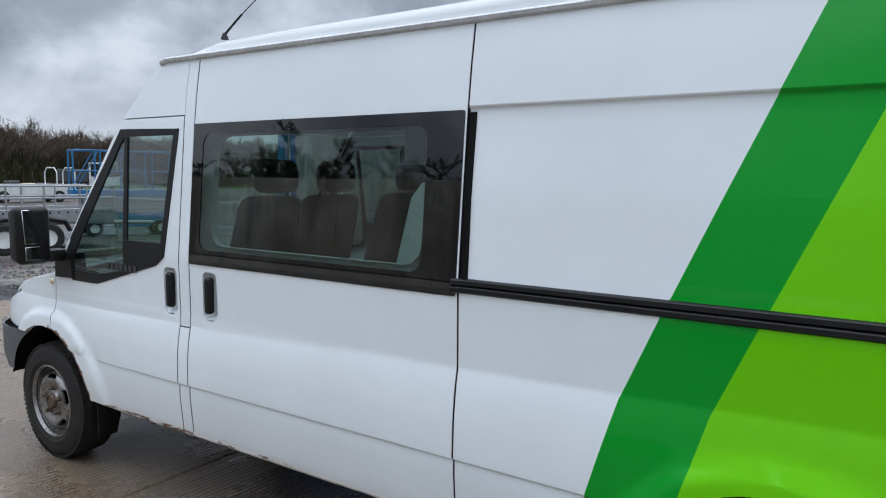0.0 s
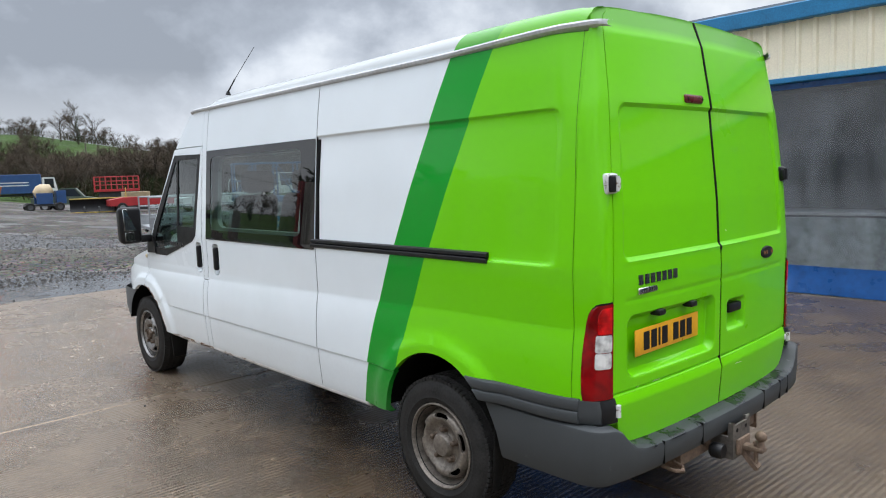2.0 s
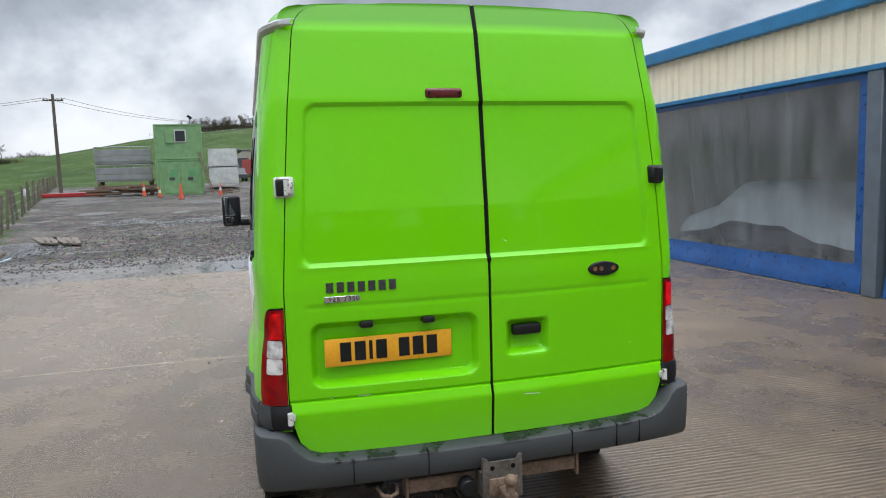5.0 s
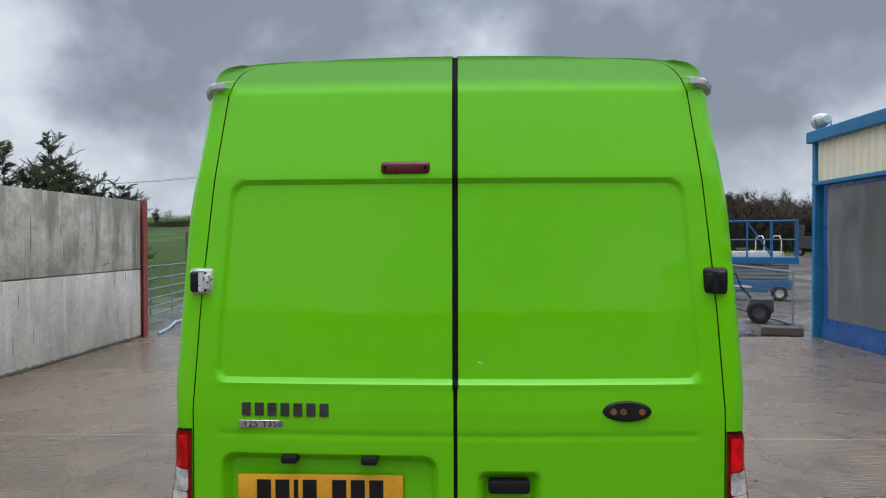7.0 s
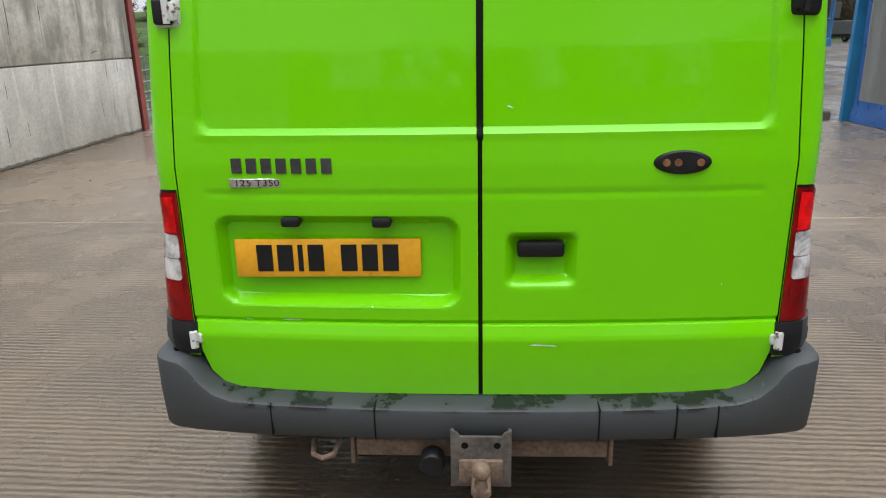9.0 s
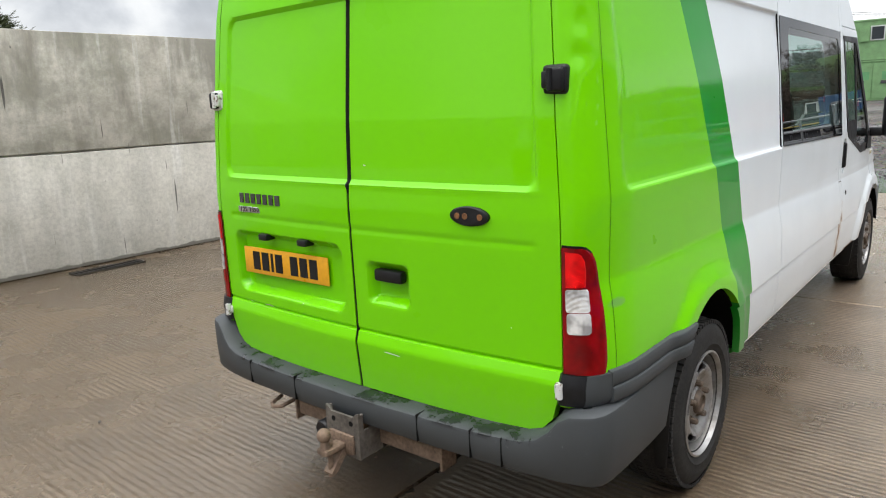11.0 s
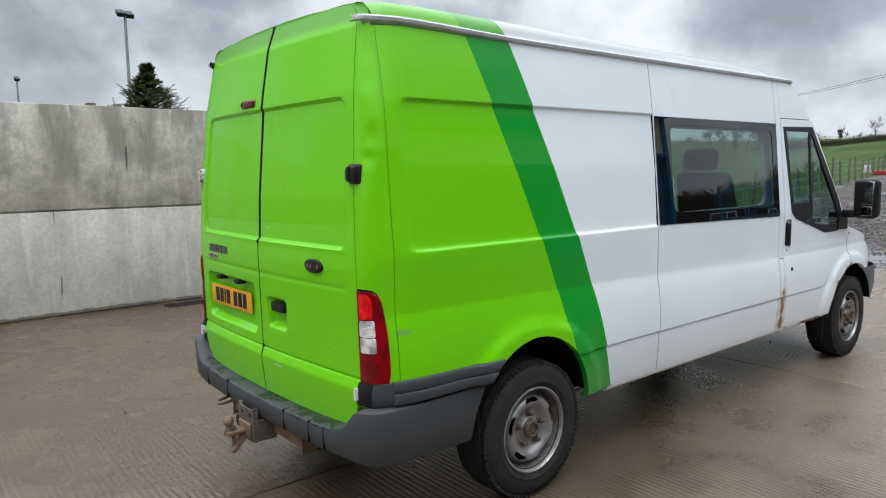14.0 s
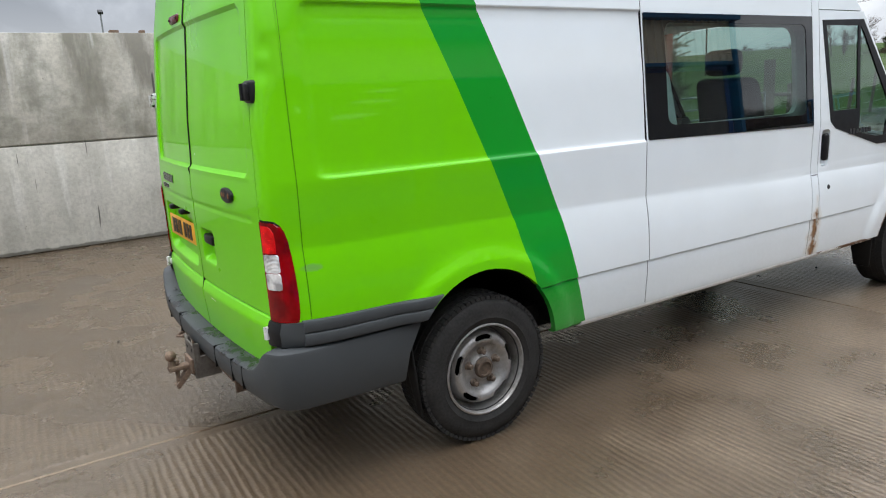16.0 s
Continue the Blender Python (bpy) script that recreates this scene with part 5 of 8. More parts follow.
for s in (1, -1):
    def lens(t, z, out=0.006, s=s):
        x, y = corner_plan(t, z, 0.004)
        ox, oy = corner_out(t, z)
        return (x + ox * out, s * (y + oy * out), z)

    # the outer top corner of the lamp is rounded off and its outer edge bows
    shape = [(0.0, 0.748), (0.72, 0.746), (0.755, 0.78), (0.765, 0.85), (0.755, 0.93), (0.73, 1.01), (0.70, 1.050), (0.655, 1.083), (0.58, 1.108), (0.48, 1.121), (0.38, 1.125), (0.0, 1.128)]
    bm = sheet(lines(0.0, 0.77, 0.035), lines(0.745, 1.13, 0.02), shape)
    shaped(bm, lens, lambda u, v: (0.014, 0, 0))
    lamp = part("tail_light", bm, LENS_DARK, van, "red tail light with a clear middle")
    rim_shape = [(0.0, 0.742), (0.735, 0.740), (0.782, 0.776), (0.792, 0.85), (0.782, 0.934), (0.757, 1.016), (0.727, 1.056), (0.675, 1.090), (0.59, 1.115), (0.485, 1.128), (0.38, 1.132), (0.0, 1.135)]
    bm = sheet(lines(0.0, 0.80, 0.035), lines(0.738, 1.138, 0.02), rim_shape)
    shaped(bm, lambda t, z: lens(t, z, 0.0025), lambda u, v: (0.010, 0, 0))
    part("gasket", bm, SEAL, lamp, "black gasket round the tail light")
    crown = [(0.075, 1.012), (0.47, 1.012), (0.47, 1.060), (0.445, 1.088), (0.38, 1.106), (0.30, 1.113), (0.075, 1.116)]
    for name, mat, poly, label, out in (
            ("brake_lens", LENS_LIT, crown, "lit red brake lens", 0.0085),
            ("indicator_lens", LENS_CUT, rround_lamp(0.065, 0.50, 0.938, 1.006, 0.008), "clear ribbed indicator lens", 0.0092),
            ("reversing_lens", LENS_CLEAR, rround_lamp(0.075, 0.50, 0.872, 0.935, 0.010), "clear reversing lens", 0.0092),
            ("fog_lens", LENS_DARK, rround_lamp(0.075, 0.50, 0.815, 0.866, 0.006), "red fog lamp lens", 0.0078)):
        bm = sheet(lines(0.0, 0.77, 0.03), lines(0.745, 1.13, 0.012), poly)
        shaped(bm, lambda t, z: lens(t, z, out), lambda u, v: (0.006, 0, 0))
        part(name, bm, mat, lamp, label)
    # plastic block under the lamp
    for t0, t1, name, mat, label in ((0.0, 0.40, "lamp_block", BLACK_TRIM, "black plastic block under the tail light"), (0.405, 0.90, "trim_corner", BUMPER, "dark grey corner of the side trim")):
        bm = sheet(lines(t0, t1, 0.1), lines(0.650, 0.745, 0.02))
        shaped(bm, lambda t, z: tuple(Vector(lens(t, z, 0.0)) + Vector((-0.012 * math.cos(t * math.pi / 2), s * 0.012 * math.sin(t * math.pi / 2), 0))), lambda u, v: (0.02, -s * 0.02, 0))
        part(name, bm, mat, van, label)
    # upper grey side trim from the corner to the arch
    def trim_top(x):
        return interp(x, [0.10, 0.75], [0.752, 0.742])
    bm = sheet([i / 16 for i in range(17)], [0, 0.03, 0.08, 0.25, 0.44, 0.475, 0.5, 0.525, 0.56, 0.75, 0.92, 0.97, 1.0])

    def trim_point(u, v):
        z = 0.650 + v * (trim_top(0.17 + 0.5 * u) - 0.650)
        end = REAR_AXLE - 0.95 * math.sqrt(max(0.0, 0.446 ** 2 - ((z - AXLE_Z) / 1.035) ** 2))
        x = 0.165 + u * (end - 0.165)
        out = interp(v, [0, 0.03, 0.08, 0.44, 0.475, 0.5, 0.525, 0.56, 0.92, 0.97, 1.0], [0.006, 0.016, 0.019, 0.019, 0.017, 0.008, 0.012, 0.014, 0.013, 0.010, 0.002])
        return (x, s * (side_y(min(x, 0.68), 0.70) + out), z)

    shaped(bm, trim_point, lambda u, v: (0, -s * 0.025, 0))
    part("side_trim", bm, BUMPER, van, "dark grey side trim")
    # mudflap behind the rear wheel and one behind the front wheel
    for x0, x1, y0, y1, z0, z1, m in ((0.612, 0.622, 0.865, 0.958, 0.20, 0.54, FLAP), (4.385, 4.40, 0.77, 0.93, 0.19, 0.42, FLAP)):
        bm = bmesh.new()
        box(bm, (x0, min(s * y0, s * y1), z0), (x1, max(s * y0, s * y1), z1), 0.006, 2)
        for v in bm.verts:
            v.co.x += 0.05 * smooth01(z1, z0, v.co.z)
            v.co.y += s * 0.02 * smooth01(z1, z0, v.co.z) * (1 if abs(v.co.y) < (y0 + y1) / 2 else -1.5)
        part("mudflap", bm, m, van, "black rubber mudflap")

# ---- rear bumper: one moulding from arch to arch, low under the doors ----
half = [(0.680, 0.960, 0.643), (0.45, 0.967, 0.643), (0.25, 0.971, 0.643), (0.15, 0.970, 0.644), (0.095, 0.963, 0.645), (0.060, 0.945, 0.645), (0.040, 0.915, 0.644), (0.028, 0.875, 0.640), (0.020, 0.845, 0.622), (0.013, 0.815, 0.585), (0.006, 0.775, 0.552), (-0.002, 0.72, 0.535), (-0.012, 0.6, 0.529), (-0.022, 0.4, 0.526), (-0.028, 0.2, 0.524), (-0.030, 0.0, 0.523)]
path = half + [(x, -y, z) for x, y, z in half[-2::-1]]
bm = bmesh.new()
prev = None
for i, (x, y, zt) in enumerate(path):
    a, b = path[max(i - 1, 0)], path[min(i + 1, len(path) - 1)]
    d = Vector((b[0] - a[0], b[1] - a[1], 0)).normalized()
    inn = Vector((-d.y, d.x, 0))
    if inn.dot(Vector((0.9 - x, -y, 0))) < 0:
        inn = -inn
    zb = 0.415 if abs(y) < 0.8 else interp(x, [0.0, 0.13, 0.65], [0.415, 0.40, 0.39])
    row = [bm.verts.new(Vector((x, y, 0)) + inn * o + Vector((0, 0, z))) for o, z in ((0.13, zt + 0.006), (0.05, zt + 0.003), (0.014, zt), (0.004, zt - 0.006), (0.0, zt - 0.018), (0.001, (zt + zb) / 2), (0.007, zb + 0.022), (0.016, zb + 0.006), (0.035, zb), (0.13, zb + 0.01))]
    if i in (0, len(path) - 1):  # the ends follow the wheel arch
        for v in row:
            v.co.x = REAR_AXLE - 0.95 * math.sqrt(max(0.0, 0.442 ** 2 - ((v.co.z - AXLE_Z) / 1.035) ** 2))
    if prev:
        for j in range(len(row) - 1):
            bm.faces.new((prev[j], prev[j + 1], row[j + 1], row[j]))
    prev = row
bumper = part("rear_bumper", bm, BUMPER, van, "dark grey plastic rear bumper with wet scuffed step")
for y in (-0.545, -0.33, 0.60, 0.30, -0.66):
    bm = bmesh.new()
    x = interp(abs(y), [0, 0.25, 0.5, 0.66], [-0.030, -0.027, -0.018, -0.007])
    box(bm, (x - 0.0015, y - 0.002, 0.43), (x + 0.05, y + 0.002, 0.528), 0.0008, 1)
    part("joint", bm, SEAL, bumper)

# ---- tow bar ----
bm = bmesh.new()
box(bm, (0.045, -0.375, 0.325), (0.105, 0.375, 0.385), 0.006, 1)
tow = part("tow_bar", bm, RUSTY, van, "rusty square tow bar")
for y in (-0.38, 0.38):
    bm = bmesh.new()
    box(bm, (0.035, y - 0.006, 0.305), (0.115, y + 0.006, 0.400), 0.002, 1)
    part("end_plate", bm, RUSTY, tow)
bm = bmesh.new()
prism(bm, [(-0.085, 0.300), (0.085, 0.300), (0.085, 0.478), (0.066, 0.470), (0.058, 0.458), (-0.058, 0.458), (-0.066, 0.470), (-0.085, 0.478)], -0.060, -0.050, "X")
for y in (-0.085, 0.075):
    box(bm, (-0.052, y, 0.300), (0.06, y + 0.010, 0.408), 0.003, 1)
    box(bm, (-0.052, y, 0.400), (-0.034, y + 0.010, 0.472), 0.002, 1)
bracket = part("bracket", bm, simple("worn_bracket", (0.13, 0.115, 0.10), 0.6, metal=0.4, vary=0.4, scale=25), tow, "worn grey steel bracket")
bm = bmesh.new()
rod(bm, (-0.150, 0, 0.355), (-0.150, 0, 0.392), 0.020, 0.013, 14)
lathe(bm, [(0.0001, 0.027)] + [(0.026 * math.cos(radians(a)), 0.026 * math.sin(radians(a))) for a in range(80, -70, -20)], (-0.150, 0, 0.412), "Z", 16)
part("tow_ball", bm, RUSTY, tow, "rusty tow ball")
bm = bmesh.new()
box(bm, (-0.076, -0.062, 0.318), (-0.0602, 0.062, 0.392), 0.006, 2)
box(bm, (-0.168, -0.027, 0.338), (-0.070, 0.027, 0.362), 0.008, 2)
prism(bm, [(-0.070, 0.352), (-0.070, 0.312), (-0.118, 0.262), (-0.140, 0.256), (-0.146, 0.268), (-0.132, 0.280), (-0.100, 0.318)], -0.022, 0.022, "Y")
part("jaw", bm, RUSTY, tow, "rusty pin jaw")
bm = bmesh.new()
rod(bm, (-0.128, 0, 0.246), (-0.128, 0, 0.372), 0.0105, 0.0105, 12)
rod(bm, (-0.128, 0, 0.372), (-0.128, 0, 0.384), 0.015, 0.013, 12)
part("pin", bm, RUSTY, tow, "rusty drop pin")
# flat black discs put the bolt holes' shade on the bracket
for y in (-0.045, 0.045):
    bm = bmesh.new()
    lathe(bm, [(0.0001, -0.0012), (0.010, -0.0012), (0.010, 0.002)], (-0.060, y, 0.432), "X", 12)
    part("hole", bm, SEAL, bracket)
bm = bmesh.new()
lathe(bm, [(0.0001, -0.03), (0.03, -0.03), (0.036, -0.022), (0.036, 0.02), (0.028, 0.03)], (-0.012, 0.140, 0.352), "X", 18)
part("socket", bm, BLACK_TRIM, tow, "black trailer socket")
bm = bmesh.new()
pipe(bm, [(0.06, 0.50, 0.37), (0.0, 0.49, 0.36), (-0.018, 0.46, 0.358), (0.0, 0.43, 0.36), (0.06, 0.42, 0.37)], 0.008, 8)
part("towing_eye", bm, RUSTY, tow)


# ---- wheels ----
STEEL_MUDDY = simple("muddy_wheel_steel", (0.19, 0.165, 0.14), 0.5, metal=0.45, vary=0.45, scale=14, bump=0.3, fine=60)
HUB = simple("greasy_hub", (0.10, 0.072, 0.052), 0.6, metal=0.3, vary=0.4, scale=30, bump=0.3)
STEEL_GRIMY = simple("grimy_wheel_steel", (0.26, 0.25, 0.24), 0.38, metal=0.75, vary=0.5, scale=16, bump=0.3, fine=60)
def wheel(x, s, front):
    c = Vector((x, s * 0.845, 0.358))
    bm = bmesh.new()
    prof = [(0.205, -0.09), (0.224, -0.100), (0.262, -0.109), (0.315, -0.106), (0.340, -0.094), (0.354, -0.078), (0.3585, -0.04), (0.3595, 0.0), (0.3585, 0.04), (0.354, 0.078), (0.340, 0.094), (0.315, 0.107), (0.285, 0.1115), (0.262, 0.110), (0.255, 0.1125), (0.248, 0.1085), (0.240, 0.106), (0.224, 0.098), (0.205, 0.085)]
    lathe(bm, prof, c, "Y", 56, s)
    tyre = part("tyre", bm, RUBBER, van, "worn black tyre")
    # tread lugs along the two shoulders and four ribs between them
    lugs = bmesh.new()
    n = 76
    for i in range(n):
        for h, w in ((0.083, 0.030), (0.043, 0.024), (0.0, 0.026), (-0.043, 0.024), (-0.083, 0.030)):
            a = 2 * math.pi * (i + (0.5 if abs(h) < 0.06 else 0.0)) / n
            r0, r1 = (0.340, 0.3562) if abs(h) > 0.06 else (0.352, 0.3615)
            da = math.pi / n * 0.74
            vs = []
            for r in (r0, r1):
                for t in (a - da, a + da):
                    for k in (-w / 2, w / 2):
                        vs.append(lugs.verts.new(c + Vector((r * math.cos(t), s * (h + k), r * math.sin(t)))))
            for q in ((4, 5, 7, 6), (0, 1, 5, 4), (2, 6, 7, 3), (0, 4, 6, 2), (1, 3, 7, 5)):
                lugs.faces.new([vs[j] for j in q])
    tagged(part("tread", lugs, RUBBER, tyre, smooth=False), kind="stuff")
    # pressed steel rim: barrel, dish with slots, hub and nuts
    dish = 0.020 if front else 0.0
    rp = [(0.224, 0.096), (0.226, 0.104), (0.218, 0.107), (0.212, 0.098), (0.208, 0.075), (0.203, 0.045), (0.196, 0.026), (0.186, 0.020)]
    bm = bmesh.new()
    lathe(bm, rp, c, "Y", 48, s)
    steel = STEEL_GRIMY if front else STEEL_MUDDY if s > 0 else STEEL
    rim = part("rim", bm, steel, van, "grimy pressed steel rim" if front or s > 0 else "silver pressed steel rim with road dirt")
    bm = bmesh.new()
    rs = [0.188] + [0.180 - 0.0031 * i for i in range(15)] + [0.128, 0.118, 0.106, 0.092, 0.075, 0.062, 0.056, 0.050]
    seg = 140

    def face(r):
        return interp(r, [0.050, 0.056, 0.062, 0.075, 0.092, 0.106, 0.120, 0.135, 0.148, 0.158, 0.168, 0.178, 0.188], [0.074, 0.074, 0.066, 0.060, 0.060, 0.066, 0.078, 0.089, 0.091, 0.088, 0.080, 0.060, 0.022])

    net = [[bm.verts.new(c + Vector((r * math.cos(2 * math.pi * i / seg), s * (face(r) + dish * smooth01(0.19, 0.10, r)), r * math.sin(2 * math.pi * i / seg)))) for i in range(seg)] for r in rs]
    for j in range(len(rs) - 1):
        for i in range(seg):
            r, a = (rs[j] + rs[j + 1]) / 2, (360 * (i + 0.5) / seg + 18) % 72 - 36
            if (a / 17.0) ** 4 + ((r - 0.1545) / 0.0130) ** 4 < 1:
                continue
            bm.faces.new((net[j][i], net[j][(i + 1) % seg], net[j + 1][(i + 1) % seg], net[j + 1][i]))
    shaped_rim = [e for e in bm.edges if e.is_boundary]
    r = bmesh.ops.extrude_edge_only(bm, edges=shaped_rim)
    for v in r["geom"]:
        if isinstance(v, bmesh.types.BMVert):
            v.co.y -= s * 0.012
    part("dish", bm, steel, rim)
    bm = bmesh.new()
    lathe(bm, [(0.052, 0.045), (0.050, 0.082 + dish), (0.044, 0.094 + dish), (0.034, 0.096 + dish), (0.032, 0.086 + dish), (0.0001, 0.086 + dish)], c, "Y", 24, s)
    if not front and s > 0:  # this hub keeps its grey cap
        lathe(bm, [(0.064, 0.060), (0.062, 0.088), (0.054, 0.099), (0.030, 0.104), (0.0001, 0.105)], c, "Y", 28, s)
        part("hub", bm, STEEL_MUDDY, rim, "dirty grey hub cap")
    else:
        part("hub", bm, HUB, rim, "rusty hub")
    for i in range(5):
        a = 2 * math.pi * (i + 0.25) / 5
        p = c + Vector((0.083 * math.cos(a), 0, 0.083 * math.sin(a)))
        bm = bmesh.new()
        lathe(bm, [(0.024, 0.050 + dish), (0.021, 0.064 + dish), (0.0175, 0.068 + dish), (0.0145, 0.069 + dish), (0.0140, 0.090 + dish), (0.009, 0.095 + dish), (0.0001, 0.095 + dish)], p, "Y", 8, s)
        part("wheel_nut", bm, HUB, rim)
    bm = bmesh.new()
    lathe(bm, [(0.0001, 0.02), (0.19, 0.02), (0.19, -0.08), (0.0001, -0.08)], c, "Y", 32, s)
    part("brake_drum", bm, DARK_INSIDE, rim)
    # the whole wheel to its true rolling radius
    to = Vector((0, 0, -0.0195)) + c - van.location
    size = Matrix.Translation(to) @ Matrix.Diagonal((0.943, 1, 0.943, 1)) @ Matrix.Translation(van.location - c)
    for o in [tyre, rim] + list(tyre.children) + list(rim.children):
        o.data.transform(size)


for x in (REAR_AXLE, FRONT_AXLE):
    for s in (1, -1):
        wheel(x, s, x > 3)

# ---- wheel housings, floor and chassis ----
for s in (1, -1):
    for cx in (REAR_AXLE, FRONT_AXLE):
        bm = bmesh.new()
        prev = None
        for i in range(21):
            a = radians(11 + 158 * i / 20)
            row = [bm.verts.new((cx + r * math.cos(a), s * y, AXLE_Z + r * math.sin(a))) for r, y in ((0.436, 0.955), (0.452, 0.93), (0.455, 0.62))]
            if prev:
                for j in range(2):
                    bm.faces.new((prev[j], prev[j + 1], row[j + 1], row[j]))
            prev = row
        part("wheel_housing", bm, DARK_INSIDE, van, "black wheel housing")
    # sill under the doors, pitted with rust
    bm = sheet(lines(1.44, 1.60, 0.04), [0, 0.3, 0.6, 1.0])
    shaped(bm, lambda u, v: (u, s * (side_y(2.5, 0.43) - 0.004 - 0.03 * v ** 2), 0.428 - 0.030 * v), lambda u, v: (0, -s * 0.04, 0))
    part("arch_foot", bm, PAINT, van)
    bm = sheet(lines(1.60, 4.40, 0.06), [0, 0.3, 0.6, 1.0])
    shaped(bm, lambda u, v: (u, s * (side_y(2.5, 0.43) - 0.003 - 0.022 * v ** 3), 0.428 - 0.034 * v + (0.004 if s > 0 else 0.001) * noise.noise((u * 9, s, v))), lambda u, v: (0, -s * 0.04, 0))
    k_sill = part("sill", bm, None, van, "white sill flecked with rust" if s > 0 else "white sill, rusty at its front end")
    if s > 0:
        q = Mat("sill_paint", rough=0.6)
        sx = q.xyz()[0]
        rusty = q.ramp(q.math("ADD", q.noise(5.5, 6, 0.75, q.map((1.0, 1.0, 2.5))), q.math("MULTIPLY", q.math("SUBTRACT", sx, 0.7), 0.06)), (0.52, 0.0), (0.57, 1.0))
        # the right sill is sound but for its front end
        rusty = q.math("MULTIPLY", rusty, q.math("MAXIMUM", q.math("GREATER_THAN", q.xyz()[1], 0.0), q.math("GREATER_THAN", sx, 0.62)))
        q.color(q.mix(rusty, q.ramp(q.noise(20, 4), (0.30, (0.66, 0.66, 0.64)), (0.5, (0.80, 0.81, 0.81))), q.mix(q.noise(40, 4), (0.06, 0.03, 0.018), (0.22, 0.10, 0.04))))
        q.bump(rusty, 0.4, 0.004)
        SILL = q.m
    k_sill.data.materials.clear()
    k_sill.data.materials.append(SILL)
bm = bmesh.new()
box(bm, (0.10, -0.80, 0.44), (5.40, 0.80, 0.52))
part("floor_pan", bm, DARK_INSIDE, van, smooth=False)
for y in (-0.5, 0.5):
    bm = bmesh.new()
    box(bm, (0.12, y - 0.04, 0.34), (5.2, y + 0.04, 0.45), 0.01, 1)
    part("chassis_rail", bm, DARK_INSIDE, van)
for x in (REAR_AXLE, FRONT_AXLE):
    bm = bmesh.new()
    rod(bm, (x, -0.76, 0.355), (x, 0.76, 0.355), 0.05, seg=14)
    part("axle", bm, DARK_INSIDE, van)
# unseen underbody masses, added to block light that crosses under the van
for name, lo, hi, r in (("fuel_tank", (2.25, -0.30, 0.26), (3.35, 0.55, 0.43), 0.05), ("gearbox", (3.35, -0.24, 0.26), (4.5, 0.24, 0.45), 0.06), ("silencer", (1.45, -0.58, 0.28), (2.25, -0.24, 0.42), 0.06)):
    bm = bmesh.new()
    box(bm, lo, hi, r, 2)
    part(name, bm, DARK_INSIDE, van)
# unseen disc in the spare wheel's place, added to block light likewise
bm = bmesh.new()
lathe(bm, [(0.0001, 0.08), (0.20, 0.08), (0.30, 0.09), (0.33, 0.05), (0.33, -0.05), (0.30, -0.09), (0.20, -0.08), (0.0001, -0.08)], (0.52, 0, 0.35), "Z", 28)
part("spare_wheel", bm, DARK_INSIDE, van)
bm = bmesh.new()
rod(bm, (1.7, 0.25, 0.34), (3.9, 0.25, 0.34), 0.05)
rod(bm, (0.3, 0.30, 0.36), (1.7, 0.25, 0.34), 0.03)
part("exhaust", bm, RUSTY, van)

# ---- inside ----
bm = bmesh.new()
box(bm, (2.02, -0.83, 0.56), (4.45, 0.83, 0.60))
part("cabin_floor", bm, DARK_INSIDE, van, smooth=False)
bm = bmesh.new()
prism(bm, [(-0.87, 0.56), (0.87, 0.56), (0.88, 1.25), (0.83, 1.9), (0.76, 2.20), (-0.76, 2.20), (-0.83, 1.9), (-0.88, 1.25)], 1.97, 2.0, "X")
part("bulkhead", bm, LINING, van, smooth=False)
bm = bmesh.new()
box(bm, (2.02, -0.78, 2.10), (3.95, 0.78, 2.13), 0.01, 1)
part("headlining", bm, LINING, van)
for s in (1, -1):
    bm = sheet(lines(2.02, 3.60, 0.1), lines(0.6, 2.10, 0.06), None, [rround(2.25, 3.45, 1.33, 1.835, 0.08, 3)])
    shaped(bm, lambda u, v: (u, s * (side_y(3.0, v) - 0.075), v), lambda u, v: (0, s * 0.03, 0))
    part("side_lining", bm, LINING, van)
# unseen dark sheets added round the load bay to stop light leaking at gaps
bm = bmesh.new()
box(bm, (0.20, -0.80, 0.56), (0.24, 0.80, 2.18))
part("door_lining", bm, DARK_INSIDE, van, smooth=False)
bm = bmesh.new()
box(bm, (0.26, -0.76, 2.14), (1.96, 0.76, 2.18))
part("roof_lining", bm, DARK_INSIDE, van, smooth=False)
prof = [(4.28, 0.62), (4.28, 1.02), (4.36, 1.10), (4.55, 1.12), (4.78, 1.08), (4.78, 0.62)]
bm = bmesh.new()
prism(bm, prof, -0.84, 0.84, "Y")
part("dashboard", bm, BLACK_TRIM, van, smooth=False)
bm = bmesh.new()
pts = [(4.17 + 0.07 * math.sin(a), -0.42 + 0.19 * math.cos(a), 1.09 + 0.17 * math.sin(a)) for a in (2 * math.pi * i / 24 for i in range(25))]
pipe(bm, pts, 0.014, 8)
rod(bm, (4.17, -0.60, 1.09), (4.17, -0.24, 1.09), 0.012)
rod(bm, (4.17, -0.42, 1.09), (4.32, -0.42, 1.0), 0.03)
part("steering_wheel", bm, BLACK_TRIM, van)


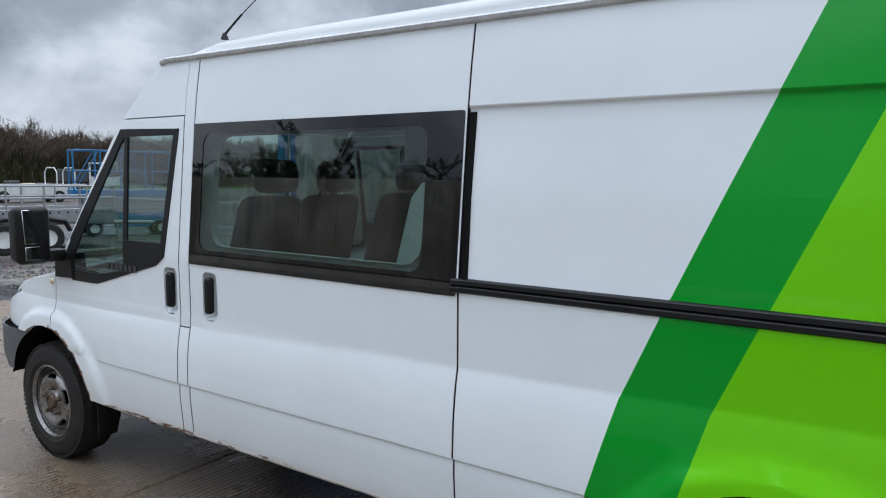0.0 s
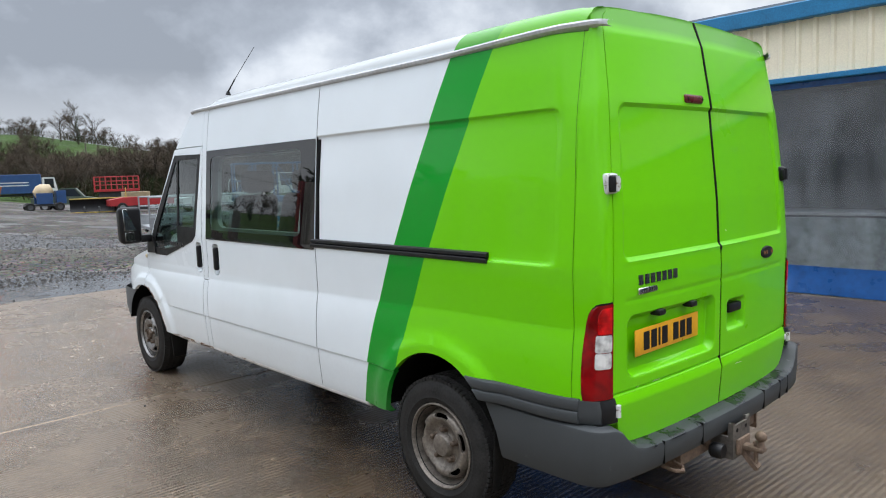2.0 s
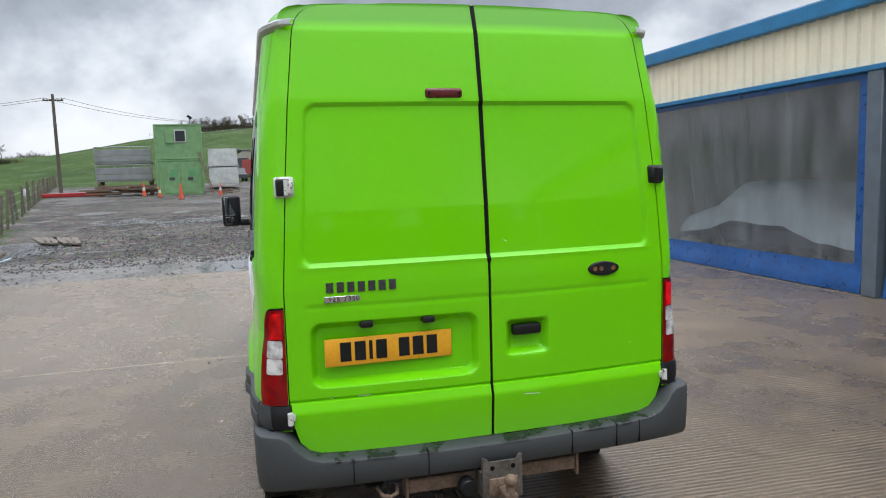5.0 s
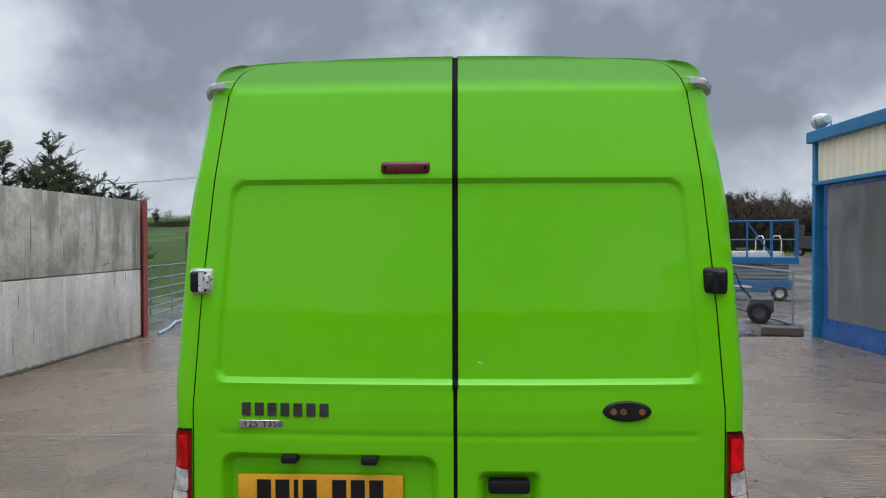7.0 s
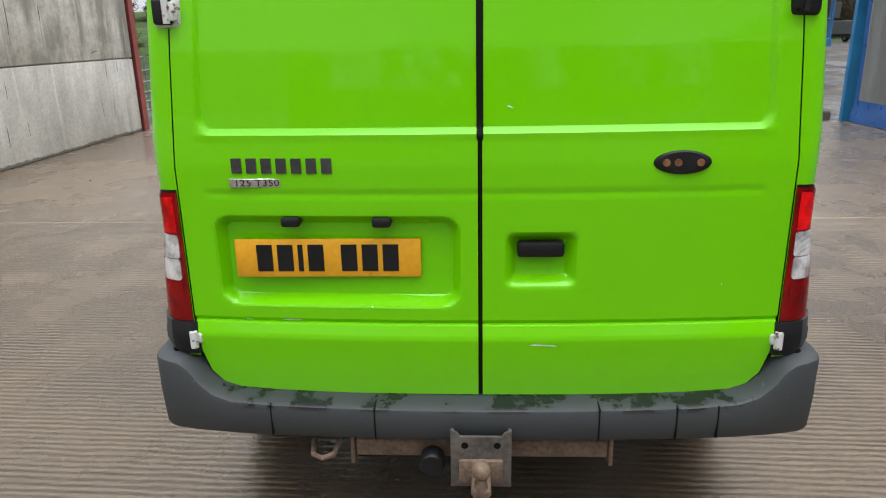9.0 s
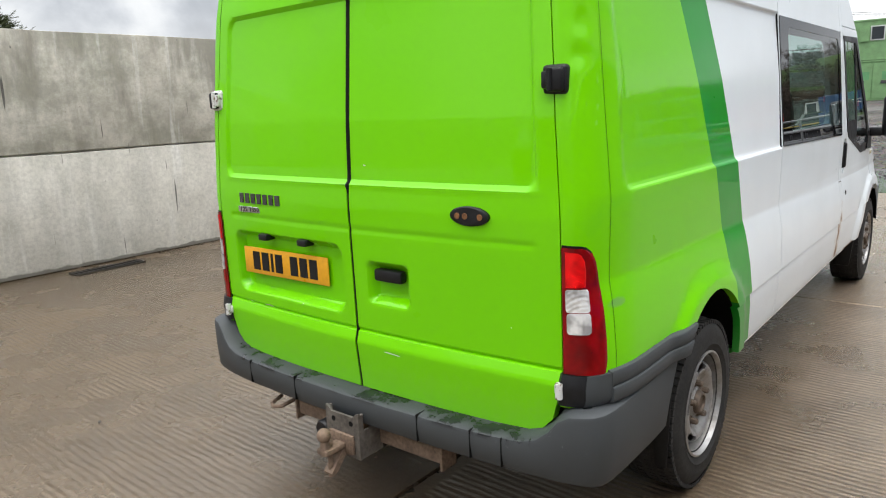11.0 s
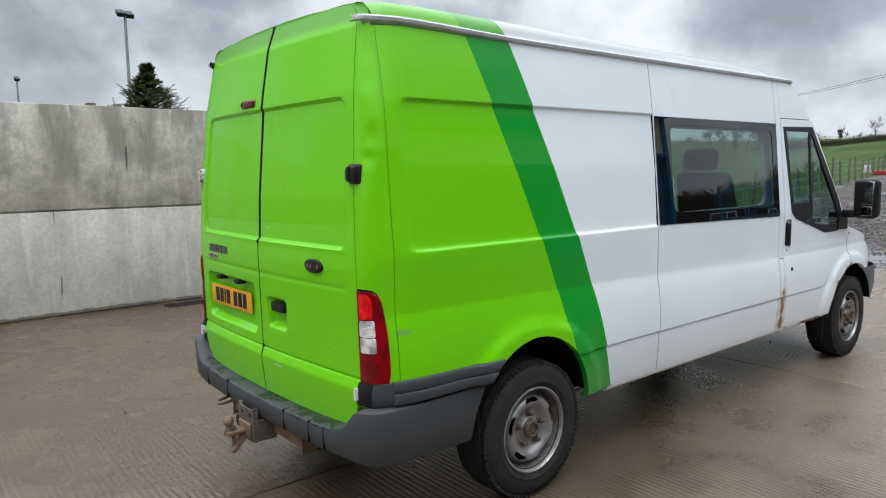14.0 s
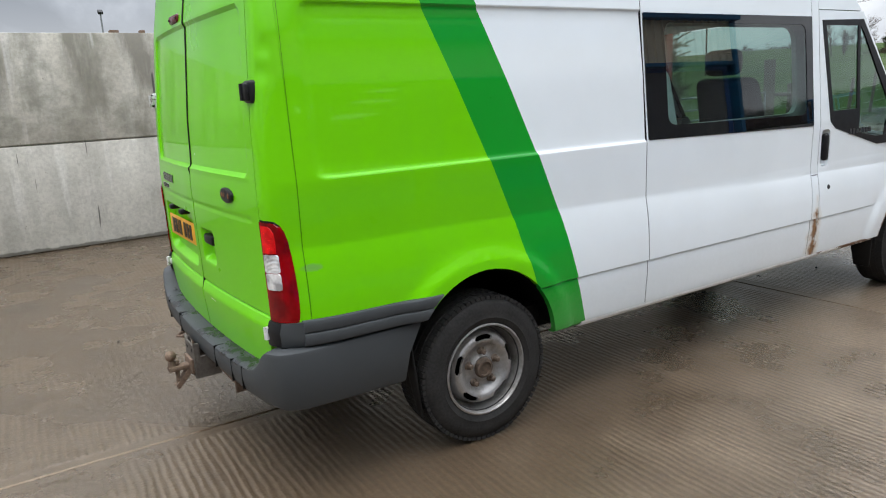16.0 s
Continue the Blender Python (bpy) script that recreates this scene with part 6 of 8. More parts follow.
def seat(x, y, w, label, high=False):
    bm = bmesh.new()
    box(bm, (x, y - w / 2, 0.62), (x + 0.5, y + w / 2, 0.98), 0.05, 3)
    ob = part("seat", bm, FABRIC, van, label)
    bm = bmesh.new()
    vs = box(bm, (x - 0.06, y - w / 2 + 0.01, 0.93), (x + 0.10, y + w / 2 - 0.01, 1.70 if high else 1.56), 0.055, 3)
    for v in bm.verts:
        v.co.x -= 0.28 * (v.co.z - 0.93)
        v.co.y = y + (v.co.y - y) * (1 - 0.18 * smooth01(1.2, 1.56, v.co.z))
    part("backrest", bm, FABRIC, ob)
    if high:
        return
    bm = bmesh.new()
    box(bm, (x - 0.235, y - 0.125, 1.575), (x - 0.135, y + 0.125, 1.735), 0.048, 4)
    head = part("headrest", bm, FABRIC, ob)
    for dy in (-0.05, 0.05):
        bm = bmesh.new()
        rod(bm, (x - 0.17, y + dy, 1.53), (x - 0.18, y + dy, 1.62), 0.006)
        part("stem", bm, CHROME, head)


for y in (-0.56, 0.0, 0.56):
    seat(2.42, y, 0.50, "dark cloth rear seat with a high back", True)
for s in (1, -1):
    bm = bmesh.new()
    prism(bm, [(2.36, 0.62), (2.66, 0.62), (2.60, 1.02), (2.46, 1.06), (2.33, 1.58), (2.28, 1.64), (2.20, 1.64), (2.18, 1.56), (2.33, 0.98)], s * 0.815, s * 0.845, "Y")
    bmesh.ops.bevel(bm, geom=bm.edges[:], offset=0.008, segments=2, affect="EDGES", profile=0.5)
    part("seat_shield", bm, LINING, van, "pale grey side shield of the rear bench")
for y, w in ((-0.47, 0.50), (0.20, 0.44), (0.62, 0.40)):
    seat(3.48, y, w, "dark cloth front seat")

# ---- mirrors ----
MIRROR_GLASS = simple("mirror_glass", (0.38, 0.40, 0.41), 0.0, metal=1.0, vary=0.02)
for s in (1, -1):
    c = Vector((4.665, s * 1.108, 1.328))
    bm = bmesh.new()
    box(bm, (-0.06, -0.088, -0.155), (0.075, 0.088, 0.155), 0.035, 4)
    for v in bm.verts:
        if v.co.x > 0:
            v.co.y *= 1 - 1.8 * v.co.x
            v.co.z *= 1 - 1.2 * v.co.x
    bmesh.ops.translate(bm, verts=bm.verts, vec=c)
    head = part("wing_mirror", bm, BLACK_TRIM, van, "large black wing mirror")
    bm = bmesh.new()
    box(bm, (-0.064, -0.066, -0.045), (-0.0585, 0.066, 0.135), 0.002, 1)
    bmesh.ops.rotate(bm, verts=bm.verts, cent=(-0.055, 0, 0), matrix=Matrix.Rotation(s * radians(12), 3, "Z") @ Matrix.Rotation(radians(5), 3, "Y"))
    bmesh.ops.translate(bm, verts=bm.verts, vec=c)
    part("mirror_glass", bm, MIRROR_GLASS, head)
    bm = bmesh.new()
    box(bm, (-0.064, -0.062, -0.130), (-0.0585, 0.062, -0.058), 0.002, 1)
    bmesh.ops.rotate(bm, verts=bm.verts, cent=(-0.055, 0, 0), matrix=Matrix.Rotation(s * radians(12), 3, "Z"))
    bmesh.ops.translate(bm, verts=bm.verts, vec=c)
    part("lower_glass", bm, MIRROR_GLASS, head)
    bm = bmesh.new()
    prism(bm, [(4.56, 1.085), (4.74, 1.08), (4.735, 1.16), (4.66, 1.24), (4.58, 1.22)], s * 0.86, s * 0.945, "Y")
    box(bm, (4.62, min(s * 0.93, s * 1.04), 1.175), (4.70, max(s * 0.93, s * 1.04), 1.245), 0.02, 2)
    part("mirror_arm", bm, BLACK_TRIM, head)
    bm = bmesh.new()
    lathe(bm, [(0.0001, 0.014), (0.012, 0.012), (0.018, 0.004), (0.018, 0.0)], (4.80, s * (side_y(4.80, 1.06) - 0.004), 1.045), "Y", 16, s)
    part("side_repeater", bm, simple("clear_repeater", (0.75, 0.66, 0.45), 0.2), van, "small side repeater lamp")

# ---- aerial ----
bm = bmesh.new()
lathe(bm, [(0.020, 0.0), (0.016, 0.012), (0.008, 0.03), (0.0001, 0.032)], (3.60, 0.66, 2.318), "Z", 12)
aerial = part("aerial", bm, BLACK_TRIM, van, "black whip aerial leaning back")
bm = bmesh.new()
rod(bm, (3.60, 0.66, 2.34), (3.47, 0.663, 2.42), 0.006, 0.005, 8)
rod(bm, (3.47, 0.663, 2.42), (3.13, 0.672, 2.60), 0.0028, 0.0018, 6)
part("whip", bm, BLACK_TRIM, aerial)

# ---- badges ----
def blocks(y0, y1, z0, z1, n, place, mat, parent, name, thick=0.004):
    """A name badge as a row of plain blocks."""
    w = (y1 - y0) / n
    for i in range(n):
        bm = bmesh.new()
        a, b = y0 + w * (i + 0.16), y0 + w * (i + 0.84)
        vs = []
        for u, v in ((a, z0), (b, z0), (b, z1), (a, z1)):
            p, o = place(u, v)
            vs.append((Vector(p), Vector(o)))
        low = [bm.verts.new(p - o * 0.002) for p, o in vs]
        top = [bm.verts.new(p + o * thick) for p, o in vs]
        bm.faces.new(top), bm.faces.new(low[::-1])
        for j in range(4):
            bm.faces.new((low[j], low[(j + 1) % 4], top[(j + 1) % 4], top[j]))
        part(name, bm, mat, parent, smooth=False)


BADGE = simple("dark_chrome_badge", (0.10, 0.10, 0.105), 0.25, metal=0.8, vary=0.2)
left_door = [o for o in van.children if o.name.startswith("rear_door")][0]
blocks(-0.672, -0.385, 1.182, 1.222, 7, lambda u, v: ((rear_x(-u, v), -u, v), (-1, 0, 0)), BADGE, left_door, "badge_block")
bm = bmesh.new()
box(bm, (rear_x(0.6, 1.155) - 0.004, 0.522, 1.143), (rear_x(0.6, 1.155) + 0.004, 0.675, 1.168), 0.002, 1)
model_badge = part("model_badge", bm, CHROME, left_door, "small chrome badge reading 125 T350")
txt = bpy.data.curves.new("model_badge_text", "FONT")
txt.body, txt.size, txt.align_x, txt.align_y, txt.extrude, txt.space_character = "125 T350", 0.026, "CENTER", "CENTER", 0.0006, 1.1
tob = new("badge_text", txt)
me = bpy.data.meshes.new_from_object(tob)
bpy.data.objects.remove(tob)
turn = Matrix.Translation((rear_x(0.6, 1.155) - 0.0046, 0.5985, 1.1553)) @ Matrix(((0, 0, -1), (-1, 0, 0), (0, 1, 0))).to_4x4() @ Matrix.Diagonal((1.12, 1, 1, 1))
bm = bmesh.new()
bm.from_mesh(me)
bmesh.ops.transform(bm, matrix=turn, verts=bm.verts)
part("badge_text", bm, BLACK_TRIM, model_badge, smooth=False)
for s in (1, -1):
    fd = [o for o in van.children if o.name.startswith("front_door")][0 if s > 0 else 1]
    blocks(*((-4.235, -3.955) if s > 0 else (3.955, 4.235)), 1.165, 1.198, 7, lambda u, v: ((abs(u), s * (side_y(4.1, v) + 0.004), v), (0, s, 0)), BADGE, fd, "badge_block", 0.003)


# ---- plants ----
BARK = simple("bare_bark", (0.060, 0.050, 0.040), 0.9, vary=0.4, scale=3, spec=0.1)
TWIG = simple("bare_twigs", (0.088, 0.068, 0.052), 0.95, vary=0.45, scale=0.6, spec=0.05)
LEAF = simple("dark_conifer_leaf", (0.040, 0.050, 0.020), 0.8, vary=0.6, scale=2.5, spec=0.1)
IVY = simple("ivy_leaf", (0.018, 0.032, 0.011), 0.7, vary=0.5, scale=3, spec=0.1)
SCRUB = simple("winter_scrub", (0.050, 0.040, 0.026), 0.95, vary=0.55, scale=0.25, spec=0.05)


def branch_mesh(rng, height, spread, bushy):
    """Vertices and faces of one bare tree: a trunk that forks into limbs, branches and fine twigs."""
    vs, fs, twv, twf = [], [], [], []

    def limb(a, d, length, r, depth):
        pts, p, way = [a], Vector(a), Vector(d).normalized()
        n = 3 if depth < 2 else 2
        for i in range(n):
            way = (way + Vector((rng.uniform(-1, 1), rng.uniform(-1, 1), rng.uniform(-0.3, 0.7))) * 0.16).normalized()
            p = p + way * length / n
            pts.append(p.copy())
        side = way.orthogonal().normalized()
        up = way.cross(side)
        base = len(vs)
        for i, q in enumerate(pts):
            k = r * (1 - 0.55 * i / n)
            for t in range(3):
                vs.append(q + k * (side * math.cos(t * 2.094) + up * math.sin(t * 2.094)))
        for i in range(n):
            for t in range(3):
                fs.append((base + 3 * i + t, base + 3 * i + (t + 1) % 3, base + 3 * i + 3 + (t + 1) % 3, base + 3 * i + 3 + t))
        if depth >= 3:
            for _ in range(bushy):
                q = pts[rng.randrange(1, len(pts))]
                w = (way + Vector((rng.uniform(-1, 1), rng.uniform(-1, 1), rng.uniform(-0.5, 1)))).normalized()
                o = w.orthogonal().normalized() * 0.014
                b = len(twv)
                l2 = rng.uniform(0.35, 0.9)
                twv.extend([q + o, q - o, q + w * l2])
                twf.append((b, b + 1, b + 2))
            return
        for i in range(5 if depth == 0 else 4):
            k = rng.uniform(0.35, 1.0)
            j = min(n - 1, int(k * n))
            q = pts[j].lerp(pts[j + 1], k * n - j)
            out = Vector((rng.uniform(-1, 1), rng.uniform(-1, 1), 0)).normalized()
            limb(q, way * (1.0 - spread * 0.4) + out * spread + Vector((0, 0, 0.25)), length * rng.uniform(0.45, 0.68), r * 0.5, depth + 1)

    limb(Vector((0, 0, -0.2)), (0, 0, 1), height * 0.45, height * 0.018, 0)
    return vs, fs, twv, twf


def mesh_of(name, vs, fs, mat):
    me = bpy.data.meshes.new(name)
    me.from_pydata([tuple(v) for v in vs], [], fs)
    me.materials.append(mat)
    return me


kinds = [branch_mesh(random.Random(20 + i), 6.5 + i * 0.4, 0.65 + 0.06 * i, 7) for i in range(4)]


def bare_tree(x, y, height, kind, turn, label="bare winter tree on the hill", ivy=False):
    vs, fs, tv, tf = kinds[kind]
    k = height / (max(v.z for v in tv))
    ob = thing("bare_tree", (x, y, land(x, y)), label, "tree", "bare trees")
    ob.rotation_euler.z = turn
    for name, a, f, m in (("trunk", vs, fs, BARK), ("crown", tv, tf, TWIG)):
        c = new(name, mesh_of(name, [v * k for v in a], f, m))
        c.parent = ob
    if ivy:
        rng = random.Random(5)
        lv, lf = [], []
        for _ in range(700):
            z, a = rng.uniform(0.3, height * 0.6), rng.uniform(0, 6.28)
            r = rng.uniform(0.1, 0.9) * (0.5 + z / height)
            p = Vector((r * math.cos(a), r * math.sin(a), z))
            u, w = Vector((rng.uniform(-1, 1), rng.uniform(-1, 1), rng.uniform(-1, 1))) * 0.16, Vector((rng.uniform(-1, 1), rng.uniform(-1, 1), rng.uniform(-1, 1))) * 0.16
            b = len(lv)
            lv.extend([p - u, p + w, p + u])
            lf.append((b, b + 1, b + 2))
        c = new("ivy", mesh_of("ivy", lv, lf, IVY))
        c.parent = ob
    return ob


def woods(name, label, places, seed):
    """Far trees that nobody could count, joined: trunks and twigs, with a thicket at their feet."""
    rng = random.Random(seed)
    vs, fs, mats = [], [], []
    for x, y, h in places:
        kv, kf, tv, tf = kinds[rng.randrange(4)]
        k, a = h / max(v.z for v in tv), rng.uniform(0, 6.28)
        turn = Matrix.Translation((x, y, land(x, y))) @ Matrix.Rotation(a, 4, "Z") @ Matrix.Scale(k, 4)
        for src, f, m in ((kv, kf, 0), (tv, tf, 1)):
            b = len(vs)
            vs.extend(tuple(turn @ v) for v in src)
            fs.extend(tuple(b + i for i in q) for q in f)
            mats.extend([m] * len(f))
        # brush at the foot
        for _ in range(190):
            p = Vector((x + rng.gauss(0, 2.2), y + rng.gauss(0, 2.2), 0))
            p.z = land(p.x, p.y) + rng.uniform(0, h * 0.33)
            w = Vector((rng.uniform(-1, 1), rng.uniform(-1, 1), rng.uniform(0.2, 2.2))).normalized() * rng.uniform(0.5, 1.4)
            o = w.orthogonal().normalized() * rng.uniform(0.012, 0.055)
            b = len(vs)
            vs.extend([tuple(p + o), tuple(p - o), tuple(p + w)])
            fs.append((b, b + 1, b + 2))
            mats.append(2 if rng.random() < 0.7 else 3)
    me = bpy.data.meshes.new(name)
    me.from_pydata(vs, [], fs)
    for m in (BARK, TWIG, SCRUB, IVY):
        me.materials.append(m)
    me.polygons.foreach_set("material_index", mats)
    return tagged(new(name, me), label, "trees", kind="stuff")


def polar(az, d, x0=-1.0, y0=1.0):
    return x0 + d * math.cos(radians(az)), y0 + d * math.sin(radians(az))


rng = random.Random(3)
belt = []
for i in range(430):
    az = rng.uniform(-46, -11)
    d = rng.uniform(100, 140) + 12 * noise.noise((az * 0.2, 0, 0))
    belt.append((*polar(az, d), rng.uniform(6.2, 9.4) * interp(az, [-46, -30, -22, -16, -12], [0.8, 0.9, 1.0, 0.85, 0.7])))
woods("bare_wood", "belt of bare winter trees along the far side of the yard", belt, 4)
hedge = []
for i in range(90):
    az = rng.uniform(-13, -5)
    hedge.append((*polar(az, rng.uniform(125, 200)), rng.uniform(3.5, 6.5)))
for i in range(60):
    az = rng.uniform(-1.5, 6)
    hedge.append((*polar(az, rng.uniform(265, 290)), rng.uniform(3.0, 6.0)))
for i in range(44):
    az = rng.uniform(-24, -10)
    hedge.append((*polar(az, rng.uniform(255, 290)), rng.uniform(4.0, 7.0)))
for i in range(50):
    az = rng.uniform(13, 34)
    hedge.append((*polar(az, rng.uniform(270, 300)), rng.uniform(1.2, 3.0)))
for i in range(70):
    t = rng.random()
    hedge.append((interp(t, [0, 0.5, 1], [158, 174, 190]), interp(t, [0, 0.5, 1], [72, 66.5, 58.5]) + rng.uniform(-0.8, 0.8), rng.uniform(1.0, 1.7)))
woods("hedgerows", "bare hedgerows and scrub on the green hill", hedge, 5)
back = []
for i in range(150):
    az = rng.uniform(110, 250)
    back.append((*polar(az, rng.uniform(48, 70)), rng.uniform(5.0, 9.0)))
woods("roadside_trees", "bare trees behind the yard", back, 6)
for az, d, h, k, ivy in ((-15.0, 235, 13.5, 1, True), (-16.3, 240, 11.0, 2, False), (-13.9, 238, 10.5, 3, False), (-5.1, 275, 5.0, 0, False), (-9.2, 250, 9.0, 2, False)):
    bare_tree(*polar(az, d), h, k, az, "bare winter tree with ivy on its trunk" if ivy else "bare winter tree on the hill", ivy)

for az, d, h, k, ivy in ((29.6, 182, 7.6, 0, False), (28.7, 178, 8.6, 1, False), (27.9, 184, 7.4, 3, True), (27.2, 180, 8.8, 2, False), (26.4, 186, 6.2, 1, False), (25.4, 188, 5.0, 0, True), (24.8, 192, 4.2, 2, False), (21.0, 240, 4.6, 3, True), (18.9, 235, 6.2, 1, False), (17.6, 240, 5.6, 0, False)):
    bare_tree(*polar(az, d, -1.2, -3.8), h, k, az * 3, "bare ivy-clad tree at the edge of the field" if ivy else "bare winter tree at the edge of the field", ivy)


def conifer_fronds(rng, lv, lf, a, way, length, width, n, droop):
    """A frond: short pointed leaves set along both sides of a bending spine."""
    p, w = Vector(a), Vector(way).normalized()
    for i in range(n):
        t = i / n
        w = (w + Vector((rng.uniform(-0.05, 0.05), rng.uniform(-0.05, 0.05), -droop / n))).normalized()
        p = p + w * length / n
        side = w.cross(Vector((0, 0, 1))).normalized()
        for s in (-1, 1, 0):
            o = (side * s + w * 0.7 + Vector((rng.uniform(-0.4, 0.4), rng.uniform(-0.4, 0.4), rng.uniform(-0.3, 0.5)))).normalized()
            ln = width * (1 - 0.6 * t) * rng.uniform(0.7, 1.2)
            q = o.orthogonal().normalized() * 0.0065
            b = len(lv)
            lv.extend([p + q, p - q, p + o * ln])
            lf.append((b, b + 1, b + 2))


def spruce(x, y, height, label):
    rng = random.Random(9)
    ob = thing("conifer", (x, y, land(x, y)), label, "tree")
    bm = bmesh.new()
    rod(bm, (x, y, land(x, y) - 0.1), (x, y, land(x, y) + height), 0.11, 0.01, 8)
    part("trunk", bm, BARK, ob)
    lv, lf = [], []
    for i in range(260):
        z = height * (0.10 + 0.90 * (i / 260) ** 0.8)
        r = min(1.0, 0.52 * (height - z) + 0.05)
        a = i * 2.399 + rng.uniform(-0.3, 0.3)
        way = Vector((math.cos(a), math.sin(a), rng.uniform(0.2, 0.7)))
        reach = r * rng.choice((0.6, 0.8, 0.95, 1.1))
        conifer_fronds(rng, lv, lf, (0, 0, z), way, reach, 0.20, 30, 0.3)
        for _ in range(6):
            q = Vector((0, 0, z)) + way.normalized() * reach * rng.uniform(0.45, 1.0)
            conifer_fronds(rng, lv, lf, q, way + Vector((rng.uniform(-0.9, 0.9), rng.uniform(-0.9, 0.9), rng.uniform(-0.2, 0.5))), reach * 0.45, 0.13, 14, 0.2)
    c = new("foliage", mesh_of("foliage", lv, lf, LEAF))
    c.parent = ob


def cypress(x, y, label):
    """A sprawling evergreen: leaders of unlike height, side shoots that reach out over the wall."""
    rng = random.Random(12)
    ob = thing("evergreen_bush", (x, y, 0), label, "tree")
    bm, lv, lf = bmesh.new(), [], []
    # (foot along the wall, height, lean along the wall)
    for dx, h, lean in ((0.1, 2.95, -0.02), (-0.35, 3.40, 0.04), (-0.8, 2.9, 0.02), (-1.3, 3.18, -0.08), (-1.8, 2.85, -0.05), (-2.4, 2.92, -0.14), (-3.1, 2.78, -0.10), (-3.9, 2.70, -0.15), (0.5, 2.7, 0.10), (0.9, 2.75, 0.24), (1.25, 2.62, 0.34), (0.3, 2.85, 0.2), (0.7, 2.6, 0.3), (-0.1, 3.1, 0.12), (1.35, 2.3, 0.10), (1.5, 1.9, 0.12), (1.45, 1.4, 0.25), (-0.6, 2.75, 0.0), (-1.6, 2.7, 0.1)):
        a, b = Vector((x + dx * 0.6, y + 0.2, 0)), Vector((x + dx + lean * h, y + rng.uniform(-0.25, 0.3), h))
        rod(bm, a, b, 0.045, 0.005, 6)
        for i in range(46):
            t = 0.25 + 0.75 * i / 46
            p = a.lerp(b, t) - Vector((x, y, 0))
            ang = i * 2.399 + rng.uniform(-0.4, 0.4)
            reach = (0.22 + 1.0 * (1 - t) ** 0.8) * rng.uniform(0.35, 1.25)
            way = Vector((math.cos(ang) + lean + 0.35, math.sin(ang) * 0.7, rng.uniform(0.25, 1.0)))
            conifer_fronds(rng, lv, lf, p, way, reach, 0.085, 26, rng.uniform(-0.15, 0.45))
            # side sprays off the shoot
            for _ in range(6):
                q = p + way.normalized() * reach * rng.uniform(0.15, 0.95)
                conifer_fronds(rng, lv, lf, q, way + Vector((rng.uniform(-1, 1), rng.uniform(-1, 1), rng.uniform(-0.3, 0.6))), reach * 0.5, 0.075, 12, 0.1)
    part("stems", bm, BARK, ob)
    c = new("foliage", mesh_of("foliage", lv, lf, LEAF))
    c.parent = ob


spruce(4.75, 16.4, 4.55, "small dark green conifer behind the yard wall")
cypress(9.55, 6.75, "wind-bent evergreen bush leaning over the concrete wall")

# ---- masts, poles, cables ----
GALV = simple("galvanised_steel", (0.27, 0.28, 0.29), 0.5, metal=0.5, vary=0.2)
POLE_WOOD = simple("pole_wood", (0.10, 0.085, 0.07), 0.9, vary=0.3, scale=4)


def lamp_mast(x, y, height, heads, turn):
    z = land(x, y)
    ob = thing("lamp_mast", (x, y, z), "grey steel floodlight mast", "lamp", "floodlight masts")
    bm = bmesh.new()
    rod(bm, (x, y, z - 0.1), (x, y, z + height), 0.10, 0.06, 10)
    part("mast", bm, GALV, ob)
    for i in range(heads):
        c = Vector((x + (i - (heads - 1) / 2) * 0.42 * math.cos(turn), y + (i - (heads - 1) / 2) * 0.42 * math.sin(turn), z + height + 0.1))
        bm = bmesh.new()
        box(bm, c - Vector((0.17, 0.20, 0.10)), c + Vector((0.17, 0.20, 0.10)), 0.03, 1, Matrix.Rotation(0.6, 4, "X"))
        rod(bm, (x, y, z + height), c, 0.03, seg=6)
        part("floodlight", bm, BLACK_TRIM, ob)


lamp_mast(8.4, 30.4, 8.7, 2, 0.3)
lamp_mast(8.1, 55.5, 8.6, 1, 0.0)
lamp_mast(60.5, 5.35, 6.0, 1, 0.3)
lamp_mast(120.0, -7.6, 8.0, 2, 1.5)


def wood_pole(x, y, height):
    z = land(x, y)
    ob = thing("telegraph_pole", (x, y, z), "dark wooden telegraph pole", "pole", "telegraph poles")
    bm = bmesh.new()
    rod(bm, (x, y, z - 0.2), (x, y, z + height), 0.16, 0.11, 8)
    part("pole", bm, POLE_WOOD, ob)
    bm = bmesh.new()
    box(bm, (x - 0.06, y - 0.75, z + height - 0.55), (x + 0.06, y + 0.75, z + height - 0.43))
    part("crossarm", bm, POLE_WOOD, ob, smooth=False)
    for dy in (-0.65, 0.0, 0.65):
        bm = bmesh.new()
        lathe(bm, [(0.05, 0), (0.06, 0.06), (0.03, 0.14), (0.0001, 0.15)], (x, y + dy, z + height - 0.43), "Z", 8)
        part("insulator", bm, GALV, ob)
    return Vector((x, y, z + height - 0.3))


tops = [wood_pole(*p) for p in ((60.7, 15.6, 8.0), (96.0, -3.0, 9.0), (150.0, -40.0, 9.0), (100.0, 72.0, 9.5))]
CABLE = simple("dark_cable", (0.03, 0.03, 0.03), 0.6)
for a, b in ((3, 0), (0, 1), (1, 2)):
    for dy in (-0.65, 0.65):
        bm = bmesh.new()
        pts = [tops[a].lerp(tops[b], t / 12) + Vector((0, dy, -1.4 * 4 * (t / 12) * (1 - t / 12))) for t in range(13)]
        pipe(bm, pts, 0.016, 5)
        tagged(part("overhead_cable", bm, CABLE, origin=pts[0]), "thin dark overhead cable between the poles", "cable", "overhead cables")

# ---- fence and gate beyond the wall ----
FENCE_WOOD = simple("weathered_post", (0.125, 0.105, 0.085), 0.9, vary=0.35, scale=5)


